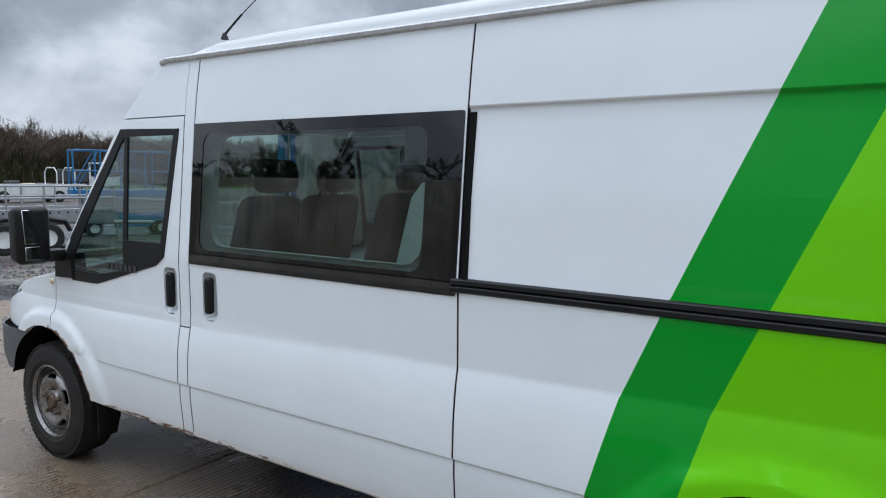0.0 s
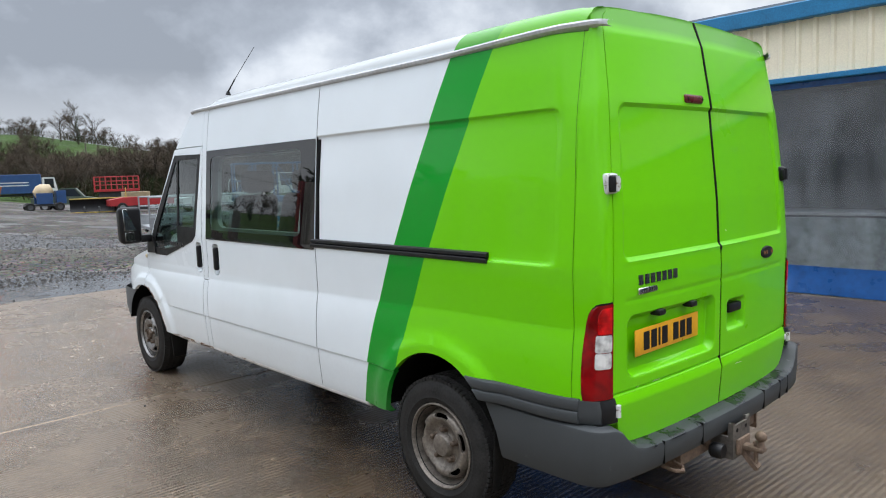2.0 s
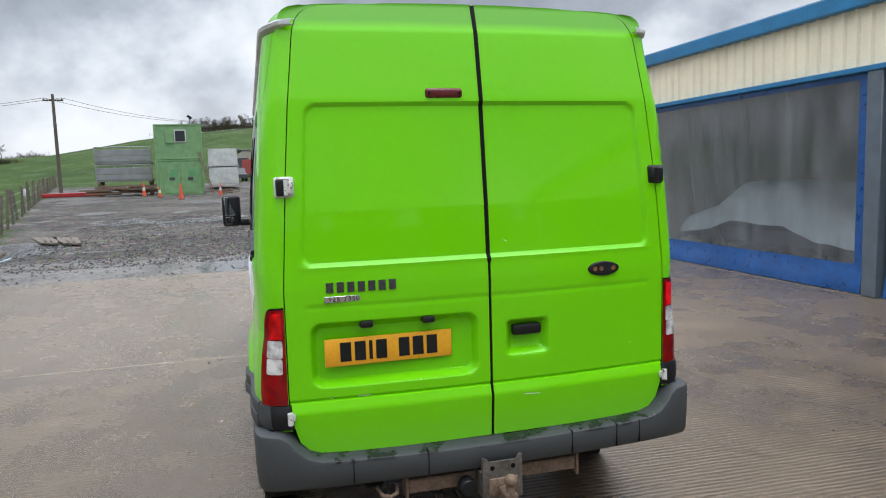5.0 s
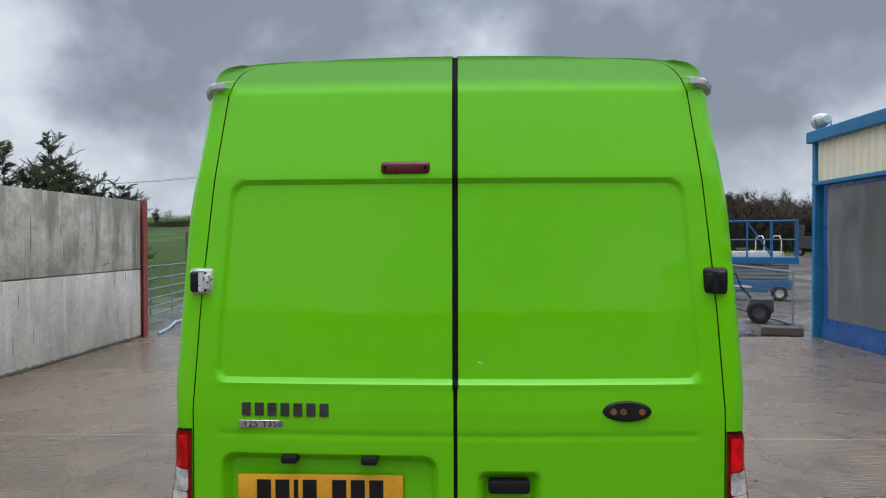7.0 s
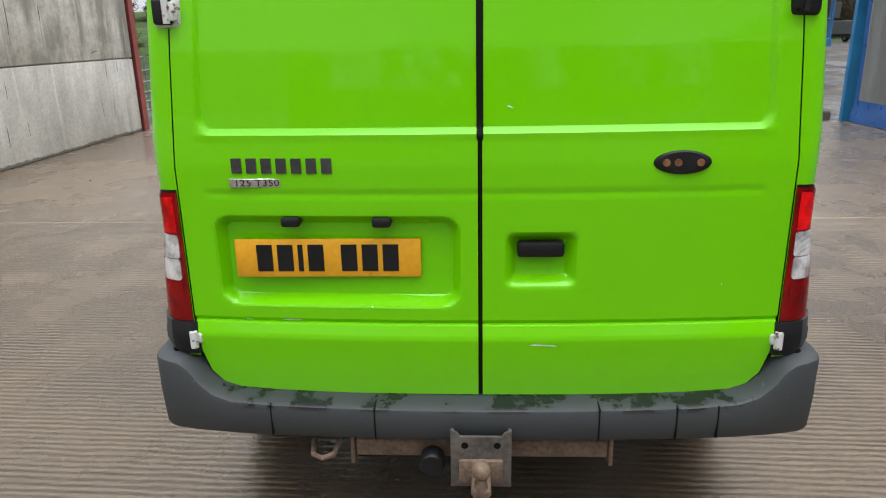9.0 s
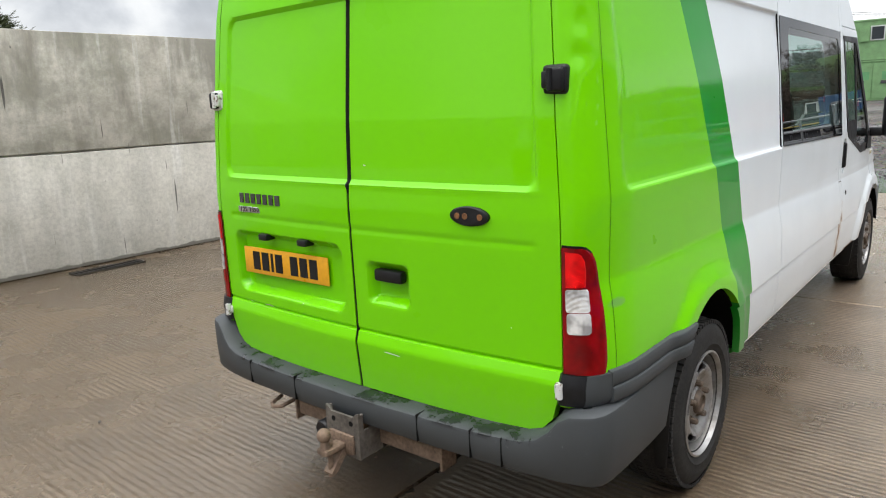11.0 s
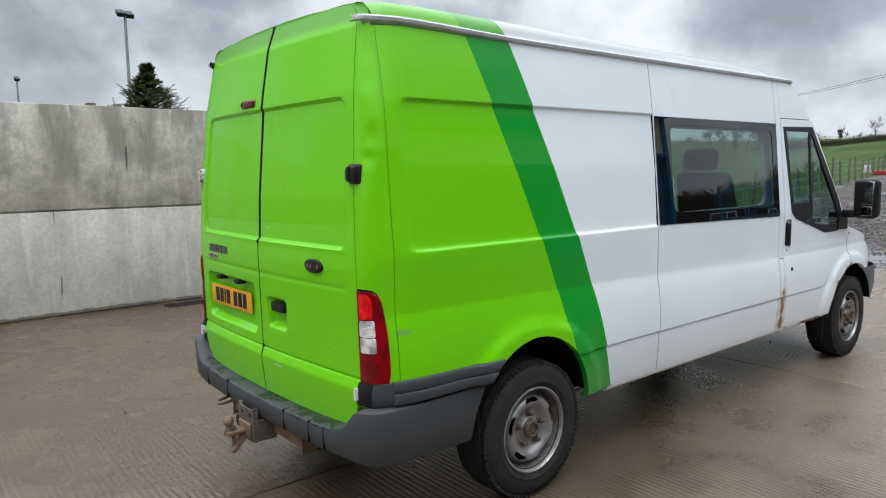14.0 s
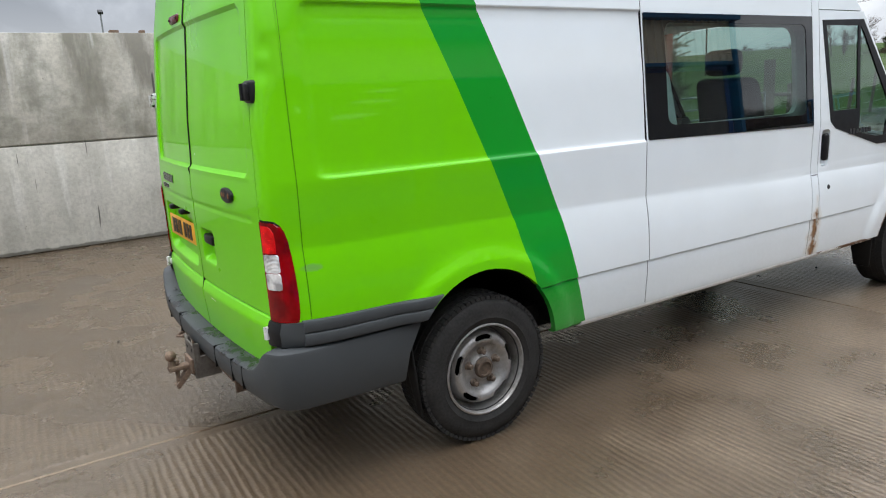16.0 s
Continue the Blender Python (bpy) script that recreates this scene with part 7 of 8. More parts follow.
def fence_y(q):
    return 3.75 + 0.213 * q


x = 19.6
rng = random.Random(8)
while x < 96:
    y = fence_y(x)
    z = land(x, y)
    bm = bmesh.new()
    r = 0.055
    rod(bm, (x, y, z - 0.1), (x + rng.uniform(-0.12, 0.12), y + rng.uniform(-0.12, 0.12), z + rng.uniform(1.15, 1.45)), r, r * 0.9, 7)
    tagged(part("fence_post", bm, FENCE_WOOD, origin=(x, y, z)), "weathered round fence post", "post", "field fence posts")
    x += 2.4
for h in (0.35, 0.7, 1.05):
    bm = bmesh.new()
    pipe(bm, [(q, fence_y(q), land(q, fence_y(q)) + h) for q in (17, 24, 30, 42, 55, 70, 96)], 0.006, 4)
    tagged(part("fence_wire", bm, GALV, origin=(17, 7.4, 0)), "thin wire of the field fence", "fence", "fence wires")
for px, py, r, h, label in ((15.65, 7.05, 0.14, 1.95, "thick weathered wooden gate post"), (17.1, 7.35, 0.10, 1.35, "weathered wooden straining post"), (17.6, 7.45, 0.10, 1.40, "weathered wooden straining post")):
    bm = bmesh.new()
    rod(bm, (px, py, -0.1), (px, py + 0.02, h), r, r * 0.93, 10)
    tagged(part("gate_post", bm, FENCE_WOOD, origin=(px, py, 0)), label, "post", "gate posts")
bm = bmesh.new()
rod(bm, (15.7, 7.05, 1.12), (17.5, 7.42, 1.08), 0.05, seg=8)
tagged(part("gate_post_rail", bm, FENCE_WOOD, origin=(16.6, 7.2, 1.1)), "weathered wooden rail between the posts", "rail")
gate = thing("field_gate", (13.2, 6.8, 0), "galvanised steel field gate beside the wall's end", "gate")
ga, gb = Vector((11.1, 6.55, 0)), Vector((15.4, 7.0, 0))
for z in (0.14, 0.32, 0.50, 0.70, 0.92, 1.18):
    bm = bmesh.new()
    rod(bm, ga + Vector((0, 0, z)), gb + Vector((0, 0, z)), 0.020, seg=8)
    part("rail", bm, GALV, gate)
for t in (0.0, 0.34, 0.67, 1.0):
    bm = bmesh.new()
    q = ga.lerp(gb, t)
    rod(bm, q + Vector((0, 0, -0.03 if t in (0.0, 1.0) else 0.14)), q + Vector((0, 0, 1.20)), 0.022, seg=8)
    part("stile", bm, GALV, gate)
bm = bmesh.new()
rod(bm, (13.6, 6.35, 0.04), (16.4, 6.75, 0.05), 0.09, 0.08, 9)
tagged(part("log", bm, FENCE_WOOD, origin=(15, 6.5, 0)), "grey log lying on the verge", "log")
bm = bmesh.new()
pipe(bm, [(10.8, 5.75, 0.0), (11.6, 5.9, 0.0), (12.6, 6.2, 0.0), (14.5, 6.25, 0.0), (17.0, 6.35, 0.0), (22.0, 7.0, 0.05), (30.0, 8.9, 0.2)], 0.03, 8)
tagged(part("water_pipe", bm, simple("blue_pipe", (0.30, 0.42, 0.50), 0.5), origin=(12, 6.3, 0)), "pale blue water pipe lying along the ground", "pipe")
for i in range(6):
    bm = bmesh.new()
    a = 17.4 + 0.5 * i
    box(bm, (-1.3, -0.09, 0.0), (1.3, 0.09, 0.05), 0.006, 1)
    ob = part("board", bm, FENCE_WOOD)
    ob.matrix_basis = pose(18.6 + 0.16 * i, 5.6 + 0.22 * i, land(18.6, 6) + 0.01, 0, 0, 14 + 3 * (i % 3))
    tagged(ob, "grey timber board lying beside the track", "board", "loose boards")


# ---- plant and vehicles in the yard ----
def block(name, lo, hi, mat, parent, label="", bevel=0.01, turn=None):
    bm = bmesh.new()
    box(bm, lo, hi, bevel, 1, turn)
    return part(name, bm, mat, parent, label)


def bar(name, a, b, r, mat, parent, seg=6):
    bm = bmesh.new()
    rod(bm, a, b, r, seg=seg)
    return part(name, bm, mat, parent)


def road_wheel(parent, x, y, r, w, rim=None):
    bm = bmesh.new()
    lathe(bm, [(r * 0.55, -w / 2), (r * 0.9, -w / 2), (r, -w * 0.35), (r, w * 0.35), (r * 0.9, w / 2), (r * 0.55, w / 2)], (x, y, r), "Y", 20)
    t = part("tyre", bm, RUBBER, parent)
    bm = bmesh.new()
    lathe(bm, [(0.0001, -w * 0.3), (r * 0.56, -w * 0.42), (r * 0.56, w * 0.42), (0.0001, w * 0.3)], (x, y, r), "Y", 16)
    part("rim", bm, rim or GALV, t)


def set_down(ob, x, y, turn=0.0, lift=0.0):
    ob.matrix_basis = pose(x, y, land(x, y) + lift, 0, 0, turn)


def paint(name, c, rough=0.45):
    return simple(name, c, rough, vary=0.25, scale=2.5)


SKY_BLUE, DEEP_BLUE, RED = paint("lift_blue", (0.012, 0.115, 0.26)), paint("lorry_blue", (0.015, 0.055, 0.16)), paint("faded_red", (0.32, 0.018, 0.020))
ORANGE, YELLOW, WHITE = paint("rusty_orange", (0.36, 0.10, 0.025), 0.7), paint("blade_yellow", (0.50, 0.36, 0.08)), paint("dirty_white", (0.55, 0.56, 0.55))
SITE_GREEN, DARK_GREY, TAN = paint("site_cabin_green", (0.16, 0.30, 0.13), 0.6), paint("dark_grey_paint", (0.05, 0.052, 0.055)), paint("tan_body", (0.42, 0.33, 0.20))
DARK_PANE = simple("dark_window", (0.02, 0.025, 0.03), 0.08)

# scissor lift, lowered, by the corner of the workshop
lift = thing("scissor_lift", (0, 0, 0), "blue scissor lift with its platform lowered", "lift")
for x in (-0.85, 0.85):
    for y in (-0.42, 0.42):
        road_wheel(lift, x, y, 0.21, 0.16, WHITE)
block("chassis", (-1.2, -0.40, 0.30), (1.2, 0.40, 0.58), SKY_BLUE, lift)
block("side_box", (-0.55, -0.48, 0.22), (0.35, 0.48, 0.56), SKY_BLUE, lift)
block("label_plate", (0.38, -0.488, 0.28), (0.62, -0.482, 0.52), WHITE, lift)
block("label_plate", (0.38, 0.482, 0.28), (0.62, 0.488, 0.52), WHITE, lift)
for i in range(4):
    for y in (-0.36, 0.30):
        block("scissor_arm", (-1.1, y, 0.62 + i * 0.10), (1.1, y + 0.06, 0.70 + i * 0.10), GALV, lift, bevel=0.005)
block("platform", (-1.35, -0.44, 1.04), (1.35, 0.44, 1.24), SKY_BLUE, lift)
for y in (-0.42, 0.42):
    for x in (-1.3, -0.65, 0.0, 0.65, 1.3):
        bar("post", (x, y, 1.24), (x, y, 2.28), 0.025, SKY_BLUE, lift)
    for z in (1.74, 2.28):
        bar("rail", (-1.32, y, z), (1.32, y, z), 0.022, SKY_BLUE, lift)
    bar("brace", (-0.65, y, 1.26), (0.0, y, 2.26), 0.016, SKY_BLUE, lift)
    bar("brace", (1.25, y, 1.26), (0.70, y, 2.26), 0.016, SKY_BLUE, lift)
for x in (-1.32, 1.32):
    for z in (1.74, 2.28):
        bar("rail", (x, -0.42, z), (x, 0.42, z), 0.022, SKY_BLUE, lift)
block("control_box", (-1.5, -0.2, 1.75), (-1.34, 0.1, 2.15), DARK_GREY, lift)
set_down(lift, 18.9, -8.25, 69)

# leaning mesh barrier
barrier = thing("mesh_barrier", (0, 0, 0), "galvanised mesh barrier panel leaning by the workshop", "barrier")
for a, b in (((-2.4, 0, 0.06), (-2.4, 0, 1.12)), ((2.4, 0, 0.06), (2.4, 0, 1.12)), ((-2.4, 0, 0.06), (2.4, 0, 0.06)), ((-2.4, 0, 1.12), (2.4, 0, 1.12))):
    bar("frame_tube", a, b, 0.022, GALV, barrier)
bm = bmesh.new()
for i in range(46):
    box(bm, (-2.38 + i * 0.105, -0.002, 0.07), (-2.376 + i * 0.105, 0.002, 1.11))
for i in range(8):
    box(bm, (-2.4, 0.0025, 0.18 + i * 0.12), (2.4, 0.0065, 0.184 + i * 0.12))
tagged(part("mesh", bm, GALV, barrier, "welded wire mesh", smooth=False), kind="stuff")
set_down(barrier, 14.7, -6.75, 176, -0.03)

# two-wheeled walk-behind machine and a sleeper at the corner
mach = thing("walk_behind_machine", (0, 0, 0), "dark two-wheeled walk-behind machine with handlebars", "machine")
for y in (-0.22, 0.22):
    road_wheel(mach, 0, y, 0.23, 0.12, DARK_GREY)
block("engine", (-0.18, -0.15, 0.22), (0.28, 0.15, 0.52), DARK_GREY, mach, bevel=0.03)
for y in (-0.16, 0.16):
    bm = bmesh.new()
    pipe(bm, [(-0.1, y * 0.6, 0.45), (-0.35, y, 0.75), (-0.45, y, 1.02), (-0.62, y, 1.06)], 0.016, 6)
    part("handlebar", bm, BLACK_TRIM, mach)
set_down(mach, 12.9, -6.15, 250)
bm = bmesh.new()
box(bm, (-0.35, -0.12, 0.0), (0.35, 0.12, 0.16), 0.02, 1)
ob = tagged(part("sleeper", bm, POLE_WOOD), "short dark timber sleeper on the ground", "timber")
ob.matrix_basis = pose(10.9, -5.75, -0.03, 0, 0, 70)
bm = bmesh.new()
box(bm, (-0.9, -0.13, 0.0), (0.9, 0.13, 0.14), 0.02, 1)
ob = tagged(part("sleeper", bm, POLE_WOOD), "long dark timber sleeper on the ground", "timber")
ob.matrix_basis = pose(14.6, -5.2, -0.03, 0, 0, 84)

# floodlight on the workshop roof corner
flood = thing("roof_floodlight", (10.25, BY + 0.0, 3.60), "old white floodlight on the workshop gutter", "lamp")
bm = bmesh.new()
lathe(bm, [(0.0001, -0.16), (0.07, -0.16), (0.10, -0.08), (0.13, 0.06), (0.135, 0.16), (0.0001, 0.15)], (10.25, BY, 3.77), "X", 18)
part("housing", bm, WHITE, flood)
bm = bmesh.new()
pipe(bm, [(10.25, BY - 0.10, 3.58), (10.25, BY - 0.14, 3.70), (10.25, BY - 0.13, 3.78)], 0.012, 6)
pipe(bm, [(10.25, BY + 0.10, 3.58), (10.25, BY + 0.14, 3.70), (10.25, BY + 0.13, 3.78)], 0.012, 6)
part("bracket", bm, GALV, flood)


# green site cabins, one on the other
def ribbed(bm, lo, hi, pitch, depth):
    """A box whose long faces across y are pressed in ribs."""
    box(bm, lo, hi)
    n = int((hi[1] - lo[1]) / pitch)
    for i in range(n):
        y = lo[1] + (i + 0.5) * pitch
        box(bm, (lo[0] - depth, y - pitch * 0.28, lo[2] + 0.14), (lo[0] + 0.01, y + pitch * 0.28, hi[2] - 0.14))


def cabin(z0, h, upper):
    ob = thing("site_cabin", (0, 0, 0), "green steel site cabin with a shuttered window" if upper else "green steel site cabin with double doors", "cabin", "site cabins")
    bm = bmesh.new()
    if upper:
        box(bm, (0, -1.6, z0), (6.0, 1.6, z0 + h), 0.03, 1)
    else:
        box(bm, (0, -1.5, z0), (6.0, 1.6, z0 + h), 0.03, 1)
    part("shell", bm, SITE_GREEN, ob)
    for y in (-1.55, 1.55):
        block("corner_post", (-0.05, y - 0.06, z0), (0.05, y + 0.06, z0 + h), SITE_GREEN, ob)
    for z in (z0, z0 + h - 0.10):
        block("edge_rail", (-0.04, -1.56, z), (0.05, 1.56, z + 0.10), SITE_GREEN, ob)
    if upper:
        w = block("window", (-0.05, -0.55, z0 + 1.2), (0.02, 0.25, z0 + 2.1), WHITE, ob)
        block("pane", (-0.06, -0.48, z0 + 1.27), (-0.045, 0.18, z0 + 2.03), DARK_PANE, w, bevel=0.0)
        block("shutter", (-0.09, 0.28, z0 + 1.15), (-0.05, 0.85, z0 + 2.15), SITE_GREEN, ob)
    else:
        for y0, y1 in ((-1.25, -0.05), (0.0, 1.2)):
            d = block("door", (-0.05, y0, z0 + 0.12), (-0.005, y1, z0 + h - 0.2), SITE_GREEN, ob)
            block("hasp", (-0.09, y0 + 0.4, z0 + 1.05), (-0.05, y0 + 0.75, z0 + 1.25), DARK_GREY, d)
            block("patch", (-0.06, y0 + 0.15, z0 + 1.3), (-0.05, y0 + 0.7, z0 + 1.8), paint("patch_green", (0.10, 0.28, 0.12)), d, bevel=0.0)
    return ob


CX, CY = 51.5, 5.6
set_down(cabin(0.0, 2.5, False), CX, CY, 3)
set_down(cabin(2.53, 2.5, True), CX, CY, 3)
for i in range(2):
    cont = thing("storage_container", (0, 0, 0), "white ribbed steel storage container", "container", "white containers")
    bm = bmesh.new()
    ribbed(bm, (0, -1.2, 0.05), (6.0, 1.2, 1.55), 0.5, 0.05)
    part("shell", bm, WHITE, cont, smooth=False)
    for y in (-1.2, 1.2):
        for z in (0.0, 1.45):
            block("corner_casting", (-0.08, y - 0.1, z), (0.1, y + 0.1, z + 0.14), GALV, cont)
    set_down(cont, 61.0, 2.9, 2, 0.3 + i * 1.6)
stair = thing("steel_staircase", (0, 0, 0), "rusty steel ladder stair leaning by the cabins", "staircase")
for y in (-0.3, 0.3):
    bar("stringer", (0, y, 0), (0.9, y, 3.0), 0.035, RUSTY, stair)
for i in range(9):
    t = (i + 0.5) / 9
    bar("rung", (0.9 * t, -0.3, 3.0 * t), (0.9 * t, 0.3, 3.0 * t), 0.022, RUSTY, stair)
set_down(stair, 50.6, 3.35, 80)
bm = bmesh.new()
rng = random.Random(2)
for i in range(26):
    c = Vector((rng.gauss(0, 0.45), rng.gauss(0, 0.6), rng.uniform(0.02, 0.35)))
    box(bm, c - Vector((0.25, 0.04, 0.03)), c + Vector((0.25, 0.04, 0.03)), 0, 1, Matrix.Rotation(rng.uniform(0, 3), 4, "Z"))
ob = tagged(part("scrap_pile", bm, RUSTY, smooth=False), "heap of rusty scrap beside the stair", "scrap", kind="stuff")
set_down(ob, 50.2, 2.6)

CONE_O = paint("cone_orange", (0.60, 0.085, 0.03))


def cone(x, y, h, band=True):
    ob = thing("traffic_cone", (0, 0, 0), "orange traffic cone standing on the gravel", "cone", "traffic cones")
    bm = bmesh.new()
    box(bm, (-0.2 * h, -0.2 * h, 0), (0.2 * h, 0.2 * h, 0.04 * h), 0.01, 1)
    part("base", bm, DARK_GREY, ob)
    bm = bmesh.new()
    lathe(bm, [(0.15 * h, 0.04 * h), (0.03 * h, h), (0.0001, h)], (0, 0, 0), "Z", 14)
    part("body", bm, CONE_O, ob)
    if band:
        bm = bmesh.new()
        lathe(bm, [(0.108 * h, 0.42 * h), (0.078 * h, 0.67 * h)], (0, 0, 0), "Z", 14)
        part("band", bm, WHITE, ob)
    set_down(ob, x, y)


for az, d, h, b in ((3.9, 46, 1.0, False), (1.1, 50, 0.85, True), (5.5, 50, 0.75, True)):
    cone(*polar(az, d, -2.6, 1.8), h, b)
cone(*polar(-8.6, 52, -2.4, 2.5), 1.25, False)

cone(50.6, 8.0, 0.95)

# grey drop-side flats stacked beside the cabins
FLAT_GREY = simple("weathered_grey_steel", (0.24, 0.25, 0.255), 0.55, metal=0.2, vary=0.3, scale=1.5)
for z0 in (1.03, 2.32):
    flat = thing("stacked_flat", (0, 0, 0), "grey steel drop-side flat stacked beside green cabins", "flat rack", "grey flats")
    block("bed", (0.0, -1.9, z0), (2.3, 1.9, z0 + 0.12), FLAT_GREY, flat)
    for a, b in ((0.14, 0.52), (0.55, 1.0)):
        block("side_board", (-0.04, -1.88, z0 + a), (0.02, 1.88, z0 + b), FLAT_GREY, flat)
    for y in (-1.84, -0.65, 0.6, 1.84):
        block("stake", (0.02, y - 0.04, z0 + 0.12), (0.10, y + 0.04, z0 + 1.16), FLAT_GREY, flat)
    bar("top_rail", (0.05, -1.9, z0 + 1.18), (0.05, 1.9, z0 + 1.18), 0.045, FLAT_GREY, flat)
    set_down(flat, 52.6, 9.5, 3)
trestle = thing("steel_trestle", (0, 0, 0), "rusty steel trestle under stacked grey flats", "trestle")
for y in (-1.7, 1.7):
    for x in (0.2, 2.1):
        block("leg", (x - 0.08, y - 0.08, 0.0), (x + 0.08, y + 0.08, 0.90), RUSTY, trestle)
    block("beam", (0.0, y - 0.09, 0.86), (2.3, y + 0.09, 1.028), RUSTY, trestle)
set_down(trestle, 52.6, 9.5, 3)
rng = random.Random(9)
bm = bmesh.new()
for i in range(46):
    c = Vector((rng.gauss(0, 0.35), rng.uniform(-1.9, 1.9), rng.uniform(0.05, 0.75)))
    box(bm, c - Vector((0.05, rng.uniform(0.5, 1.2), 0.05)), c + Vector((0.05, rng.uniform(0.5, 1.2), 0.05)), 0, 1, Matrix.Rotation(rng.uniform(-0.25, 0.25), 4, "Z"))
set_down(tagged(part("steel_offcuts", bm, RUSTY, smooth=False), "rusty steel lengths heaped below the grey flats", "scrap", kind="stuff"), 52.0, 9.5, 3)


# barn below the hill
barn = thing("barn", (0, 0, 0), "pale sheeted farm barn below the hill", "barn")
bm = bmesh.new()
prism(bm, [(-4.7, 0), (4.7, 0), (4.7, 1.6), (3.0, 3.4), (-4.7, 3.4)], 0.0, 14.0, "X")
part("wall", bm, paint("barn_sheet", (0.34, 0.32, 0.27), 0.8), barn, smooth=False)
# solid dark block paints the unlit inside of a doorway on the wall
block("opening", (-0.06, 2.0, 0.0), (0.02, 4.3, 2.0), DARK_GREY, barn)
block("roof_edge", (-0.2, -3.0, 3.38), (14.2, 4.9, 3.52), GALV, barn)
block("post", (-0.1, -3.15, 0.0), (0.0, -2.95, 3.4), DARK_GREY, barn)
set_down(barn, 126.0, -1.4, 0, 0.5)


def lorry(label, cab_mat, body_mat, length, height, width, x, y, turn, cab_len=1.6, cab_h=2.1, stripes=False):
    ob = thing("lorry", (0, 0, 0), label, "lorry", "lorries")
    block("chassis", (-length / 2, -0.45, 0.45), (length / 2 + cab_len, 0.45, 0.7), DARK_GREY, ob)
    b = block("box_body", (-length / 2, -width / 2, 0.75), (length / 2, width / 2, height), body_mat, ob, bevel=0.04)
    if stripes:
        for z in (height * 0.55, height * 0.66):
            block("lettering_bar", (-length * 0.28, -width / 2 - 0.012, z), (length * 0.30, -width / 2 - 0.004, z + 0.12), WHITE, b, bevel=0.0)
    x0 = length / 2 + 0.08
    bm = bmesh.new()
    prism(bm, [(x0, 0.45), (x0 + cab_len, 0.45), (x0 + cab_len, 1.25), (x0 + cab_len - 0.25, cab_h), (x0, cab_h)], -width / 2 + 0.05, width / 2 - 0.05, "Y")
    c = part("cab", bm, cab_mat, ob, smooth=False)
    bm = bmesh.new()
    prism(bm, [(x0 + cab_len + 0.005, 1.28), (x0 + cab_len - 0.235, cab_h - 0.1), (x0 + cab_len - 0.215, cab_h - 0.1), (x0 + cab_len + 0.025, 1.28)], -width / 2 + 0.15, width / 2 - 0.15, "Y")
    part("windscreen", bm, DARK_PANE, c, smooth=False)
    for s in (-1, 1):
        block("side_window", (x0 + 0.25, s * (width / 2 - 0.05) - 0.01, 1.3), (x0 + cab_len - 0.35, s * (width / 2 - 0.05) + 0.01, cab_h - 0.15), DARK_PANE, c, bevel=0.0)
        block("headlight", (x0 + cab_len - 0.01, s * (width / 2 - 0.35) - 0.14, 0.6), (x0 + cab_len + 0.03, s * (width / 2 - 0.35) + 0.14, 0.8), CHROME, c)
        for wx in (-length / 2 + 0.6, x0 + cab_len * 0.5):
            road_wheel(ob, wx, s * (width / 2 - 0.15), 0.42, 0.26)
    set_down(ob, x, y, turn)
    return ob


lorry("red horse-box lorry parked nose out", RED, RED, 4.6, 2.75, 2.3, *polar(-1.2, 96, -2.6, 1.8), 198, 1.5, 2.3)
lorry("dark blue box lorry with pale lettering bars", WHITE, DEEP_BLUE, 6.6, 3.0, 2.4, *polar(-10.4, 98, -2.4, 2.5), 268, 1.6, 2.6, True)
lorry("white lorry by the far trees", WHITE, DARK_GREY, 4.0, 2.0, 2.3, *polar(-26.0, 82, -2.6, 0), 195, 1.7, 2.7)


def pickup(label, mat, x, y, turn, length=4.4, cab=True, rack=False):
    ob = thing("pickup", (0, 0, 0), label, "pickup", "pickups")
    bm = bmesh.new()
    prism(bm, [(-length / 2, 0.45), (length / 2, 0.45), (length / 2, 0.85), (length / 2 - 0.9, 1.0), (-length / 2, 1.0)], -0.85, 0.85, "Y")
    part("body", bm, mat, ob, smooth=False)
    if cab:
        bm = bmesh.new()
        prism(bm, [(-0.4, 1.0), (1.3, 1.0), (0.75, 1.65), (-0.35, 1.65)], -0.78, 0.78, "Y")
        c = part("cab", bm, mat, ob, smooth=False)
        for s in (-1, 1):
            bm = bmesh.new()
            prism(bm, [(-0.3, 1.05), (1.1, 1.05), (0.7, 1.58), (-0.28, 1.58)], s * 0.775, s * 0.792, "Y")
            part("side_window", bm, DARK_PANE, c, smooth=False)
    if rack:
        for x1 in (-length / 2, -length / 2 + 1.0):
            bm = bmesh.new()
            pipe(bm, [(x1, -0.8, 1.0), (x1, -0.8, 1.7), (x1, -0.5, 1.95), (x1, 0.5, 1.95), (x1, 0.8, 1.7), (x1, 0.8, 1.0)], 0.03, 6)
            part("rack", bm, WHITE, ob)
    for s in (-1, 1):
        for wx in (-length * 0.3, length * 0.32):
            road_wheel(ob, wx, s * 0.78, 0.33, 0.2)
    set_down(ob, x, y, turn)
    return ob


pickup("red pickup body without a cab", RED, *polar(-19.3, 52, -1.5, 3.1), 80, 4.2, False)
pickup("dark grey pickup beside the red lorry", DARK_GREY, *polar(0.2, 90, -2.6, 1.8), 190)
pickup("white pickup near the grass bank", WHITE, *polar(-5.6, 100, -2.6, 1.8), 20)
pickup("dull green pickup behind the plough", paint("dull_green", (0.05, 0.075, 0.055)), *polar(-14.3, 60, -1.5, 3.1), 250)
pickup("white flatbed pickup with a tube rack", WHITE, *polar(-25.5, 46, 0.7, 3.0), 85, 4.6, False, True)
sheets = thing("sheet_stack", (0, 0, 0), "stack of grey corrugated sheets on edge", "sheets")
bm = bmesh.new()
